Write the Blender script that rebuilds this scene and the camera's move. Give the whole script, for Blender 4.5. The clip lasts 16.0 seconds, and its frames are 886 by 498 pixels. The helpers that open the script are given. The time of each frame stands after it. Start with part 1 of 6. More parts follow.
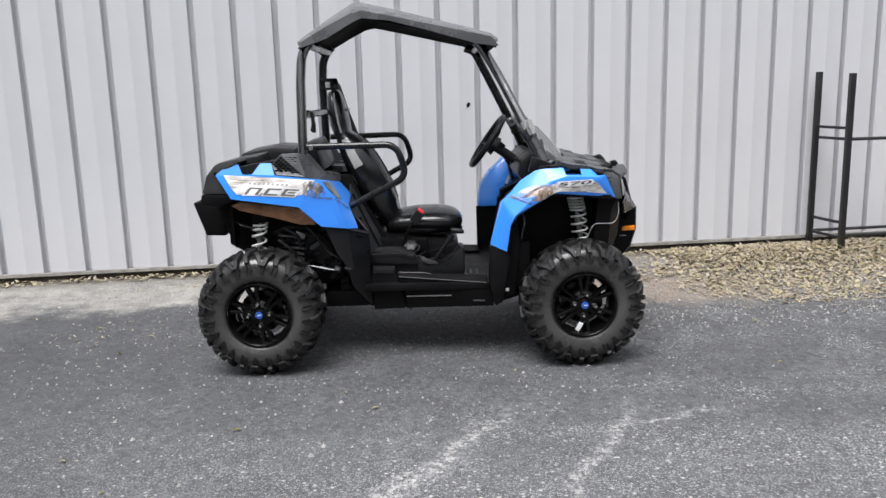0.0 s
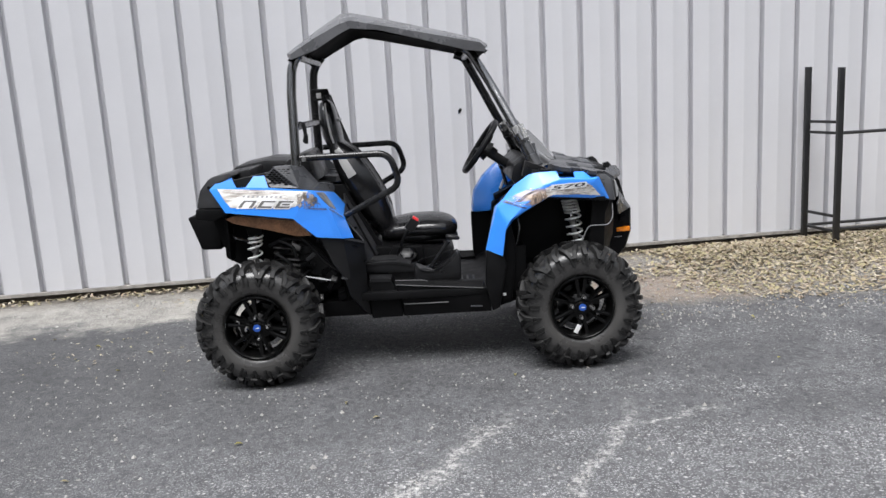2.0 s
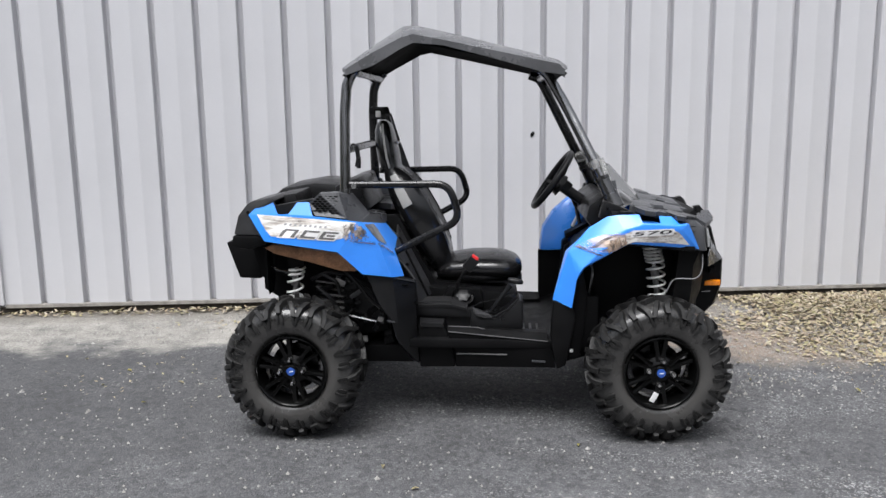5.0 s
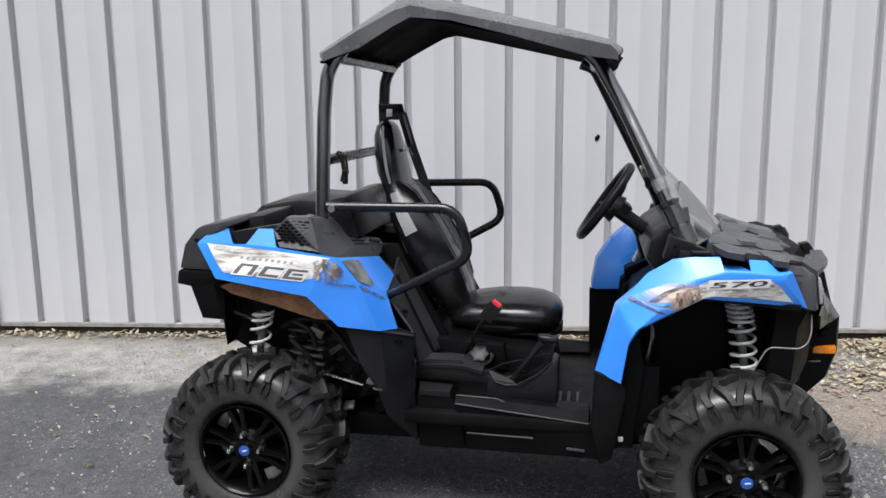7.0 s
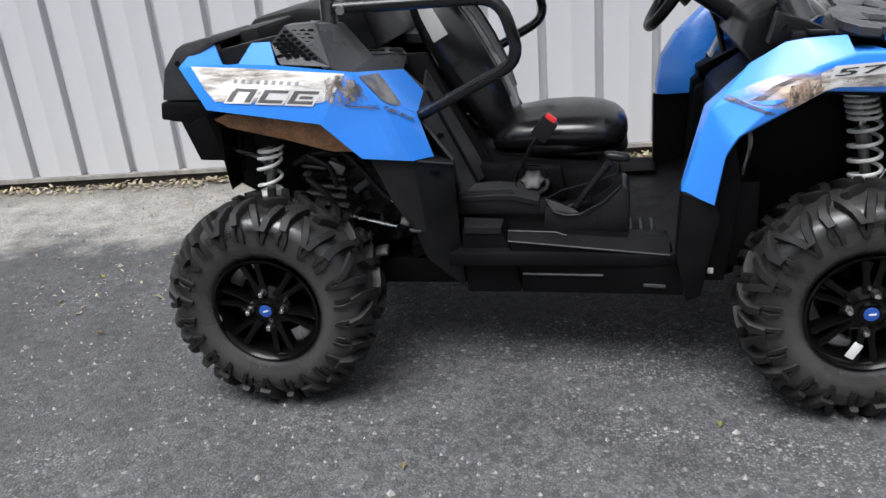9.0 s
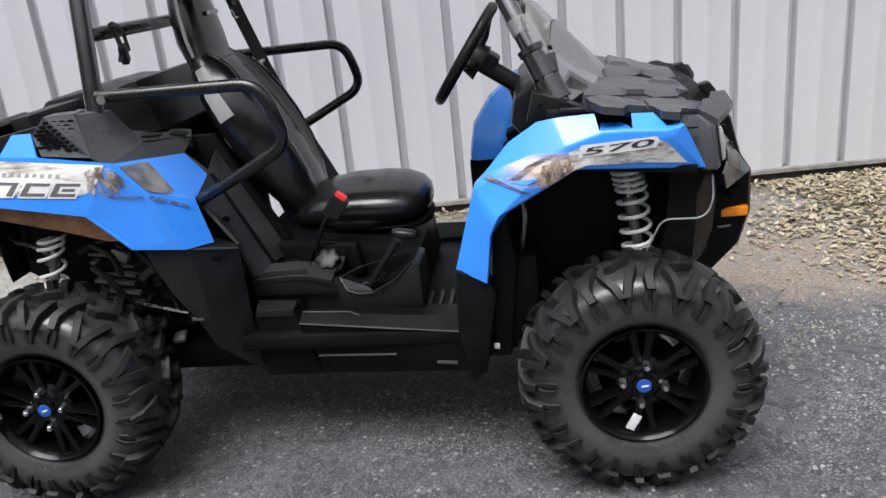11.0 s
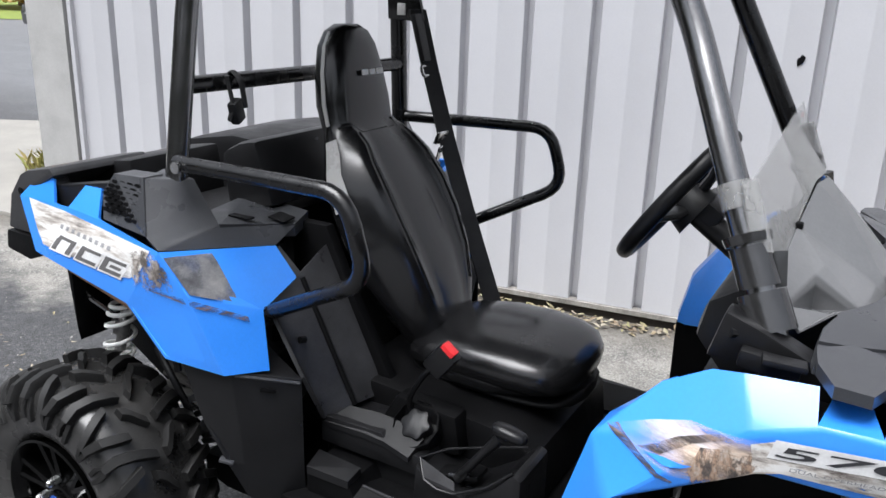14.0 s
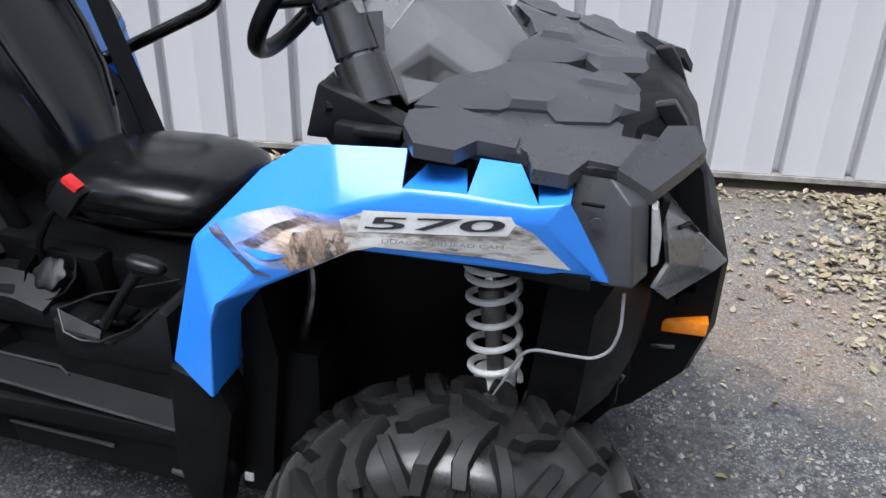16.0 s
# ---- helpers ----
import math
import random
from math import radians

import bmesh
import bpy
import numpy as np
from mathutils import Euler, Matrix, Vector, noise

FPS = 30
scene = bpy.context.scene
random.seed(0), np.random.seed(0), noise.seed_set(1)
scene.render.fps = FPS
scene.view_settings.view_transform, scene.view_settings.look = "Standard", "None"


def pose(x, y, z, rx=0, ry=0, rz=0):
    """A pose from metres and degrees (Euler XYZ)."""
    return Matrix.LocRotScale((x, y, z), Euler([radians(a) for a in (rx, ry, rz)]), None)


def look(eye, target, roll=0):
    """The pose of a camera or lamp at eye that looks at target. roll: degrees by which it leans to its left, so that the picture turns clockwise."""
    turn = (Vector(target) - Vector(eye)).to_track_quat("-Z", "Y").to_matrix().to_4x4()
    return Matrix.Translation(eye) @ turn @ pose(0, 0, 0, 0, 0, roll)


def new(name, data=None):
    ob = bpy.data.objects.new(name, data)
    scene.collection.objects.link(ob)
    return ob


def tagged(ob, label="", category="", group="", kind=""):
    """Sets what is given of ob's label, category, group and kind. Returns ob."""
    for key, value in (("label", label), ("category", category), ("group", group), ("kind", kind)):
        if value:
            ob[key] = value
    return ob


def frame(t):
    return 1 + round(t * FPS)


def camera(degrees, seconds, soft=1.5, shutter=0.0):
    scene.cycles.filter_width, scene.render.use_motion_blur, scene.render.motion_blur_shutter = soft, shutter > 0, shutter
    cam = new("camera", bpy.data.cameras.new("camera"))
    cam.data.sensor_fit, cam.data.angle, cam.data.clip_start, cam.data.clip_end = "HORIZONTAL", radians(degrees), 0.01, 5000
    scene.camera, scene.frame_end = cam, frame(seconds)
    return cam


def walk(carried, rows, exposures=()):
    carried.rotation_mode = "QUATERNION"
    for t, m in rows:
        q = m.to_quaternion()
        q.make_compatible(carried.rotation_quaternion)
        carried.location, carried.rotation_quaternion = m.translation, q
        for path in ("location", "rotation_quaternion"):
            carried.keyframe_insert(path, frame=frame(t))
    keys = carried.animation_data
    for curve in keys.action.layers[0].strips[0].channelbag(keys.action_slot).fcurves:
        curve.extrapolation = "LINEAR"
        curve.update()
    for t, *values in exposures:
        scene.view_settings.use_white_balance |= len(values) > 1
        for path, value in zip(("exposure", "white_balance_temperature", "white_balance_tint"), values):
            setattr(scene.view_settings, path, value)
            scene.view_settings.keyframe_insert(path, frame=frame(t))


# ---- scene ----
cam = camera(57.8, 16.0)
PATH = [
    (0, (0.102, -4.338, 1.348), (0.108, -2.375, 0.961), -1.5),
    (0.5, (0.105, -4.346, 1.361), (0.12, -2.383, 0.978), -1.8),
    (1, (0.108, -4.343, 1.352), (0.123, -2.378, 0.978), -2.2),
    (1.5, (0.107, -4.343, 1.353), (0.117, -2.378, 0.983), -2.3),
    (2, (0.106, -4.34, 1.353), (0.121, -2.375, 0.98), -3.3),
    (2.5, (0.098, -4.347, 1.367), (0.086, -2.38, 1.006), -2.2),
    (3, (0.121, -4.34, 1.359), (0.125, -2.377, 0.976), -3.1),
    (3.5, (0.13, -4.314, 1.35), (0.189, -2.359, 0.931), -1.7),
    (4, (0.112, -4.25, 1.38), (0.143, -2.284, 1.01), -0.9),
    (4.5, (0.088, -4.128, 1.369), (0.048, -2.169, 0.966), 1.1),
    (5, (0.129, -3.867, 1.407), (-0.018, -1.901, 1.069), -0.8),
    (5.2, (0.137, -3.779, 1.421), (0.003, -1.802, 1.152), -2.2),
    (7.3, (0.353, -2.827, 1.399), (-0.065, -0.903, 1.045), -1.7),
    (7.5, (0.361, -2.773, 1.385), (-0.069, -0.854, 1.02), -3.3),
    (8, (0.29, -2.621, 1.358), (-0.109, -0.726, 0.859), -2.1),
    (8.5, (0.205, -2.536, 1.321), (-0.202, -0.678, 0.703), -3.2),
    (9, (0.163, -2.491, 1.27), (-0.239, -0.678, 0.528), -4.9),
    (9.5, (0.176, -2.494, 1.27), (-0.144, -0.644, 0.578), -3.2),
    (10, (0.235, -2.465, 1.26), (0.07, -0.609, 0.533), -3.5),
    (10.2, (0.328, -2.424, 1.275), (0.146, -0.566, 0.557), -4.4),
    (12.3, (0.66, -2.23, 1.353), (0.037, -0.424, 0.76), -3.5),
    (12.5, (0.655, -2.135, 1.339), (-0.087, -0.374, 0.751), -2.3),
    (13, (0.63, -1.871, 1.38), (-0.227, -0.142, 0.853), 1.2),
    (13.5, (0.662, -1.701, 1.406), (-0.279, -0.014, 0.888), 0.9),
    (14, (0.737, -1.536, 1.443), (-0.198, 0.124, 0.837), 1.9),
    (14.5, (0.816, -1.456, 1.428), (-0.044, 0.226, 0.771), 3.2),
    (15, (0.884, -1.392, 1.394), (0.181, 0.329, 0.655), 1.3),
    (15.5, (0.93, -1.36, 1.344), (0.375, 0.374, 0.516), 1.9),
    (16, (0.955, -1.347, 1.293), (0.557, 0.398, 0.4), 1.7),
]
walk(cam, [(t, look(eye, target, roll)) for t, eye, target, roll in PATH],
     exposures=((0.0, 0.30, 6450, 10), (5.0, 0.28, 6450, 10), (9.0, 0.24, 6400, 10), (12.0, 0.33, 6400, 10), (13.2, 0.46, 6400, 10), (14.2, 0.40, 6300, 10), (15.2, 0.31, 6150, 10), (16.0, 0.26, 6100, 10)))

# ---- daylight: an open, overcast sky ----
world = bpy.data.worlds.new("overcast_sky")
scene.world = world
world.use_nodes = True
wn = world.node_tree.nodes
wl = world.node_tree.links
sky = wn.new("ShaderNodeTexSky")
sky.sky_type = "NISHITA"
sky.sun_disc = False
sky.sun_elevation = radians(70)
sky.sun_rotation = radians(185)
sky.dust_density = 4.0
sky.air_density = 1.2
soften = wn.new("ShaderNodeHueSaturation")
soften.inputs["Saturation"].default_value = 0.32
wl.new(sky.outputs["Color"], soften.inputs["Color"])
wl.new(soften.outputs["Color"], wn["Background"].inputs["Color"])
wn["Background"].inputs["Strength"].default_value = 0.150

sun_data = bpy.data.lights.new("sun", "SUN")
sun_data.energy = 4.0
sun_data.angle = radians(44)
sun_data.color = (0.985, 0.99, 1.0)
sun = new("sun", sun_data)
sun.matrix_world = look((-1.8, -3.5, 9.5), (0, 0, 0))

# ---- materials ----
def material(name, base, rough=0.5, metal=0.0, vary=0.12, scale=6.0, grain=0.06, grain_scale=180.0,
             bump=0.15, bump_dist=0.002, coat=0.0, rough_vary=0.12, per_object=0.0, spec=0.5):
    """A node material with two scales of colour variation, uneven gloss and fine relief."""
    m = bpy.data.materials.new(name)
    m.use_nodes = True
    nt = m.node_tree
    n, l = nt.nodes, nt.links
    b = n["Principled BSDF"]
    b.inputs["Metallic"].default_value = metal
    b.inputs["Coat Weight"].default_value = coat
    b.inputs["Specular IOR Level"].default_value = spec
    b.inputs["Coat Roughness"].default_value = 0.12
    tc = n.new("ShaderNodeTexCoord")
    big = n.new("ShaderNodeTexNoise")
    big.inputs["Scale"].default_value = scale
    big.inputs["Detail"].default_value = 5
    big.inputs["Roughness"].default_value = 0.62
    fine = n.new("ShaderNodeTexNoise")
    fine.inputs["Scale"].default_value = grain_scale
    fine.inputs["Detail"].default_value = 3
    for t in (big, fine):
        l.new(tc.outputs["Object"], t.inputs["Vector"])

    def ranged(sock, lo, hi):
        r = n.new("ShaderNodeMapRange")
        r.inputs["From Min"].default_value, r.inputs["From Max"].default_value = 0.3, 0.7
        r.inputs["To Min"].default_value, r.inputs["To Max"].default_value = lo, hi
        l.new(sock, r.inputs["Value"])
        return r.outputs["Result"]

    mul = n.new("ShaderNodeMath")
    mul.operation = "MULTIPLY"
    l.new(ranged(big.outputs["Fac"], 1 - vary, 1 + vary), mul.inputs[0])
    l.new(ranged(fine.outputs["Fac"], 1 - grain, 1 + grain), mul.inputs[1])
    value = mul.outputs[0]
    if per_object:
        oi = n.new("ShaderNodeObjectInfo")
        r = n.new("ShaderNodeMapRange")
        r.inputs["To Min"].default_value, r.inputs["To Max"].default_value = 1 - per_object, 1 + per_object
        l.new(oi.outputs["Random"], r.inputs["Value"])
        mul2 = n.new("ShaderNodeMath")
        mul2.operation = "MULTIPLY"
        l.new(value, mul2.inputs[0])
        l.new(r.outputs["Result"], mul2.inputs[1])
        value = mul2.outputs[0]
    hsv = n.new("ShaderNodeHueSaturation")
    hsv.inputs["Color"].default_value = (*base, 1)
    l.new(value, hsv.inputs["Value"])
    l.new(hsv.outputs["Color"], b.inputs["Base Color"])
    l.new(ranged(big.outputs["Fac"], max(rough - rough_vary, 0.03), min(rough + rough_vary, 1)), b.inputs["Roughness"])
    if bump:
        bp = n.new("ShaderNodeBump")
        bp.inputs["Strength"].default_value = bump
        bp.inputs["Distance"].default_value = bump_dist
        l.new(fine.outputs["Fac"], bp.inputs["Height"])
        l.new(bp.outputs["Normal"], b.inputs["Normal"])
    m.diffuse_color = (*base, 1)
    return m


def nodes_of(m):
    return m.node_tree.nodes, m.node_tree.links, m.node_tree.nodes["Principled BSDF"]


BLUE = material("blue_plastic", (0.036, 0.265, 0.92), 0.36, vary=0.06, scale=3, grain=0.03, bump=0.06, coat=0.5, spec=0.6)
SCUFF = material("scuffed_black_plastic", (0.032, 0.032, 0.034), 0.38, spec=0.45, vary=0.3, scale=16, grain=0.2, grain_scale=420, bump=0.3, bump_dist=0.001)
SLEEVE = material("gloss_black_sleeve", (0.10, 0.10, 0.102), 0.16, metal=0.8, vary=0.15, scale=12, bump=0.0, rough_vary=0.04)
BLACK = material("black_moulded_plastic", (0.0090, 0.0090, 0.0098), 0.36, spec=0.32, vary=0.3, scale=7, grain=0.15, grain_scale=420, bump=0.3, bump_dist=0.0012)
# darker copy of the black plastic: shade of wells, floor and recesses in its colour
DEEP = material("shade_black_plastic", (0.0042, 0.0042, 0.0046), 0.5, spec=0.12, vary=0.3, scale=9, bump=0.2)
HOODM = material("charcoal_moulded_plastic", (0.044, 0.0455, 0.050), 0.34, spec=0.5, vary=0.14, scale=6, grain=0.15, grain_scale=520, bump=0.35, bump_dist=0.001)
STEEL = material("black_powder_coated_steel", (0.007, 0.007, 0.0075), 0.25, spec=0.4, vary=0.2, scale=12, grain=0.1, grain_scale=600, bump=0.12, bump_dist=0.0006, coat=0.2)
GREYSTEEL = material("worn_charcoal_tube", (0.23, 0.23, 0.235), 0.20, metal=0.95, vary=0.06, scale=14, bump=0.0, rough_vary=0.04)
RUBBER = material("tyre_rubber", (0.0088, 0.0086, 0.0085), 0.48, spec=0.33, vary=0.35, scale=5, grain=0.25, grain_scale=240, bump=0.35, bump_dist=0.0012)
RIMM = material("gloss_black_alloy", (0.0025, 0.0025, 0.0025), 0.16, spec=0.22, vary=0.2, scale=12, bump=0.0)
CHROME = material("bright_steel", (0.62, 0.62, 0.62), 0.25, metal=1.0, vary=0.15, scale=40, bump=0.05)
VINYL = material("black_seat_vinyl", (0.0085, 0.0085, 0.0092), 0.22, spec=0.6, vary=0.2, scale=8, grain=0.15, grain_scale=500, bump=0.06, bump_dist=0.0006, rough_vary=0.06)
PALESTRIP = material("pale_grey_seat_strip", (0.36, 0.355, 0.345), 0.35, vary=0.1, scale=9, grain_scale=700, bump=0.2, bump_dist=0.0006)
WEB = material("black_seat_belt_webbing", (0.013, 0.013, 0.014), 0.7, vary=0.15, scale=20, grain=0.3, grain_scale=900, bump=0.4, bump_dist=0.0008)
RED = material("red_push_button", (0.75, 0.03, 0.035), 0.35, vary=0.05)
AMBER = material("amber_lens", (0.9, 0.26, 0.01), 0.2, vary=0.1, scale=50, coat=0.5)
SPRINGW = material("white_spring_paint", (0.82, 0.82, 0.80), 0.4, vary=0.15, scale=30)
RUST = material("rusty_brown_steel", (0.42, 0.21, 0.105), 0.75, vary=0.45, scale=14, grain=0.25, bump=0.4)
ALU = material("dirty_cast_aluminium", (0.20, 0.195, 0.19), 0.5, metal=0.6, vary=0.4, scale=22, bump=0.3)
LENS = material("clear_headlight_lens", (0.30, 0.305, 0.31), 0.12, vary=0.2, scale=40, coat=0.6)
BEZELM = material("satin_grey_bezel_plastic", (0.085, 0.087, 0.093), 0.26, spec=0.65, vary=0.12, scale=8, grain=0.08, grain_scale=500, bump=0.1, bump_dist=0.0006)
SMOKE = material("smoked_plastic_cover", (0.135, 0.136, 0.140), 0.14, vary=0.10, scale=5, grain=0.03, bump=0.0, spec=0.75)
# black roof plastic, its base colour paled for the sky's sheen on top
ROOFM = material("sky_sheen_roof_plastic", (0.095, 0.096, 0.102), 0.27, spec=0.7, vary=0.3, scale=5, grain=0.12, grain_scale=420, bump=0.2, bump_dist=0.0008)
# near-black without sheen: the shade under the roof put into a colour
ROOFSHADE = material("roof_underside_shade", (0.003, 0.003, 0.0032), 0.7, spec=0.02, vary=0.2, scale=6, bump=0.1)
WALLM = material("light_grey_painted_steel", (0.56, 0.56, 0.585), 0.42, vary=0.035, scale=1.6, grain=0.015, grain_scale=120, bump=0.04, per_object=0.012)
TRIMM = material("pale_grey_painted_trim", (0.46, 0.455, 0.445), 0.5, vary=0.12, scale=5, bump=0.05)
GRIME = material("grimy_metal_drip_edge", (0.27, 0.255, 0.235), 0.6, vary=0.4, scale=12, grain=0.2, bump=0.1)
RACKM = material("black_painted_rack_tube", (0.012, 0.012, 0.013), 0.42, vary=0.25, scale=9)
CONCRETE = material("pale_concrete", (0.27, 0.258, 0.235), 0.85, vary=0.16, scale=2.2, grain=0.1, bump=0.35, bump_dist=0.003)
DARKGAP = material("dark_brown_footing", (0.05, 0.042, 0.035), 0.9, vary=0.3, scale=10, bump=0.4)
CAPBLUE = material("blue_cap_emblem", (0.02, 0.08, 0.36), 0.3, vary=0.1)
INKDARK = material("charcoal_decal_ink", (0.035, 0.035, 0.04), 0.45, vary=0.2, scale=30, bump=0.0)
INKMARK = material("mid_grey_decal_ink", (0.12, 0.115, 0.115), 0.45, vary=0.15, scale=30, bump=0.0)
INKWHITE = material("white_decal_film", (0.74, 0.74, 0.74), 0.4, vary=0.06, scale=20, bump=0.0)
INKGREY = material("grey_decal_ink", (0.30, 0.30, 0.31), 0.45, vary=0.2, scale=30, bump=0.0)
GLASSC = material("dark_car_glass", (0.08, 0.10, 0.11), 0.08, vary=0.1)
CARBLACK = material("black_car_paint", (0.012, 0.012, 0.014), 0.22, vary=0.1, coat=0.6)
BARK = material("grey_brown_bark", (0.13, 0.10, 0.075), 0.9, vary=0.3, scale=8, bump=0.5, bump_dist=0.01)


def clear_smoke():
    """Thin smoked polycarbonate, scuffed."""
    m = material("smoked_polycarbonate_sheet", (0.36, 0.36, 0.355), 0.20, vary=0.05, scale=4, grain=0.0, bump=0.0)
    n, l, b = nodes_of(m)
    b.inputs["Alpha"].default_value = 0.50
    return m


SHEET = clear_smoke()


def tyre_side():
    """Black rubber with a dry dusty ring on the sidewall next to the rim."""
    m = material("dusty_tyre_carcass", (0.026, 0.0255, 0.025), 0.31, spec=0.6, vary=0.6, scale=5, grain=0.2, grain_scale=240, bump=0.1, bump_dist=0.0006)
    n, l, b = nodes_of(m)
    rubber = b.inputs["Base Color"].links[0].from_socket
    tc = n.new("ShaderNodeTexCoord")
    flat = n.new("ShaderNodeVectorMath")
    flat.operation = "MULTIPLY"
    flat.inputs[1].default_value = (1, 0, 1)
    l.new(tc.outputs["Object"], flat.inputs[0])
    far = n.new("ShaderNodeVectorMath")
    far.operation = "LENGTH"
    l.new(flat.outputs["Vector"], far.inputs[0])
    ring = n.new("ShaderNodeMapRange")
    ring.inputs["From Min"].default_value, ring.inputs["From Max"].default_value = 0.236, 0.190
    l.new(far.outputs["Value"], ring.inputs["Value"])
    cloud = n.new("ShaderNodeTexNoise")
    cloud.inputs["Scale"].default_value, cloud.inputs["Detail"].default_value = 7, 6
    l.new(tc.outputs["Object"], cloud.inputs["Vector"])
    k = n.new("ShaderNodeMath")
    k.operation = "MULTIPLY"
    l.new(ring.outputs["Result"], k.inputs[0])
    l.new(cloud.outputs["Fac"], k.inputs[1])
    x = n.new("ShaderNodeMix")
    x.data_type = "RGBA"
    l.new(k.outputs[0], x.inputs["Factor"])
    l.new(rubber, x.inputs["A"])
    x.inputs["B"].default_value = (0.072, 0.069, 0.066, 1)
    l.new(x.outputs["Result"], b.inputs["Base Color"])
    return m


CARCASS = tyre_side()


def torn_film(name, cols, stretch, turn, cover, fade=None, seed=0.0, soft=0.05):
    """Decal film printed as torn camouflage: clear in places, so that the plastic below shows. fade: (axis, clear at, whole at), or a spot (x, z, half length, half height, how whole its middle is)."""
    m = material(name, cols[1], 0.4, bump=0.0)
    n, l, b = nodes_of(m)
    tc = n.new("ShaderNodeTexCoord")
    mp = n.new("ShaderNodeMapping")
    mp.inputs["Location"].default_value = (seed, seed, seed)
    mp.inputs["Rotation"].default_value = (0, turn, 0)
    mp.inputs["Scale"].default_value = stretch
    l.new(tc.outputs["Object"], mp.inputs["Vector"])

    def cloud(scale, detail=8, rough=0.72):
        t = n.new("ShaderNodeTexNoise")
        t.inputs["Scale"].default_value, t.inputs["Detail"].default_value, t.inputs["Roughness"].default_value = scale, detail, rough
        l.new(mp.outputs["Vector"], t.inputs["Vector"])
        return t.outputs["Fac"]

    r = n.new("ShaderNodeValToRGB")
    places = (0.34, 0.45, 0.52, 0.66)
    r.color_ramp.elements[0].position, r.color_ramp.elements[0].color = places[0], (*cols[0], 1)
    r.color_ramp.elements[1].position, r.color_ramp.elements[1].color = places[3], (*cols[3], 1)
    for p, c in zip(places[1:3], cols[1:3]):
        r.color_ramp.elements.new(p).color = (*c, 1)
    l.new(cloud(1.3), r.inputs["Fac"])
    l.new(r.outputs["Color"], b.inputs["Base Color"])
    edge = n.new("ShaderNodeMapRange")
    edge.inputs["From Min"].default_value, edge.inputs["From Max"].default_value = cover - soft, cover + soft
    clear = cloud(2.1)
    if fade:
        xyz = n.new("ShaderNodeSeparateXYZ")
        l.new(tc.outputs["Object"], xyz.inputs["Vector"])
        g = n.new("ShaderNodeMapRange")
        g.inputs["To Min"].default_value, g.inputs["To Max"].default_value = -0.40, 0.40 if len(fade) == 3 else fade[4]
        if len(fade) == 3:
            g.inputs["From Min"].default_value, g.inputs["From Max"].default_value = fade[1], fade[2]
            l.new(xyz.outputs[fade[0]], g.inputs["Value"])
        else:
            far = n.new("ShaderNodeVectorMath")
            far.operation = "LENGTH"
            squeeze = n.new("ShaderNodeMapping")
            squeeze.vector_type = "TEXTURE"
            squeeze.inputs["Location"].default_value = (fade[0], 0, fade[1])
            squeeze.inputs["Scale"].default_value = (fade[2], 1000, fade[3])
            l.new(tc.outputs["Object"], squeeze.inputs["Vector"])
            l.new(squeeze.outputs["Vector"], far.inputs[0])
            g.inputs["From Min"].default_value, g.inputs["From Max"].default_value = 1.15, 0.35
            l.new(far.outputs["Value"], g.inputs["Value"])
        add = n.new("ShaderNodeMath")
        add.operation = "ADD"
        l.new(clear, add.inputs[0])
        l.new(g.outputs["Result"], add.inputs[1])
        clear = add.outputs[0]
    l.new(clear, edge.inputs["Value"])
    l.new(edge.outputs["Result"], b.inputs["Alpha"])
    return m


PAPER = ((0.16, 0.14, 0.13), (0.52, 0.48, 0.44), (0.72, 0.71, 0.69), (0.78, 0.775, 0.765))
REARFILM = torn_film("weathered_rear_graphic_film", PAPER, (5, 5, 30), 0.06, 0.44, ("Z", 0.850, 0.905), seed=3.0, soft=0.30)
FADED = torn_film("fading_front_graphic_film", ((0.20, 0.15, 0.12), (0.68, 0.54, 0.43), (0.74, 0.68, 0.62), (0.78, 0.76, 0.74)), (4, 4, 22), 0.10, 0.50, (0.635, 0.858, 0.170, 0.046, 0.30), seed=1.4, soft=0.32)
FRONTFILM = torn_film("weathered_front_graphic_film", ((0.12, 0.10, 0.09), (0.55, 0.51, 0.47), (0.74, 0.73, 0.71), (0.78, 0.775, 0.765)), (9, 9, 30), 0.05, 0.36, seed=5.2, soft=0.06)
TORN = torn_film("torn_grey_brown_graphic_film", ((0.035, 0.03, 0.028), (0.12, 0.10, 0.09), (0.40, 0.27, 0.19), (0.50, 0.46, 0.42)), (30, 30, 16), 0.25, 0.50, (0.606, 0.846, 0.10, 0.07, 0.03), seed=6.0, soft=0.07)
TORNREAR = torn_film("torn_grey_rear_graphic_film", ((0.05, 0.045, 0.04), (0.16, 0.14, 0.125), (0.34, 0.30, 0.27), (0.55, 0.53, 0.50)), (24, 24, 18), 0.35, 0.50, (-0.495, 0.900, 0.11, 0.08, 0.03), seed=2.0, soft=0.07)
STREAK = torn_film("dark_streak_graphic_film", ((0.03, 0.025, 0.022), (0.06, 0.05, 0.045), (0.12, 0.09, 0.075), (0.35, 0.25, 0.18)), (8, 8, 60), -0.5, 0.49, seed=9.0, soft=0.12)
PATCH = torn_film("smoke_tinted_film", ((0.05, 0.05, 0.055), (0.10, 0.10, 0.108), (0.17, 0.17, 0.178), (0.26, 0.255, 0.25)), (6, 6, 9), 0.5, 0.30, seed=4.0, soft=0.2)


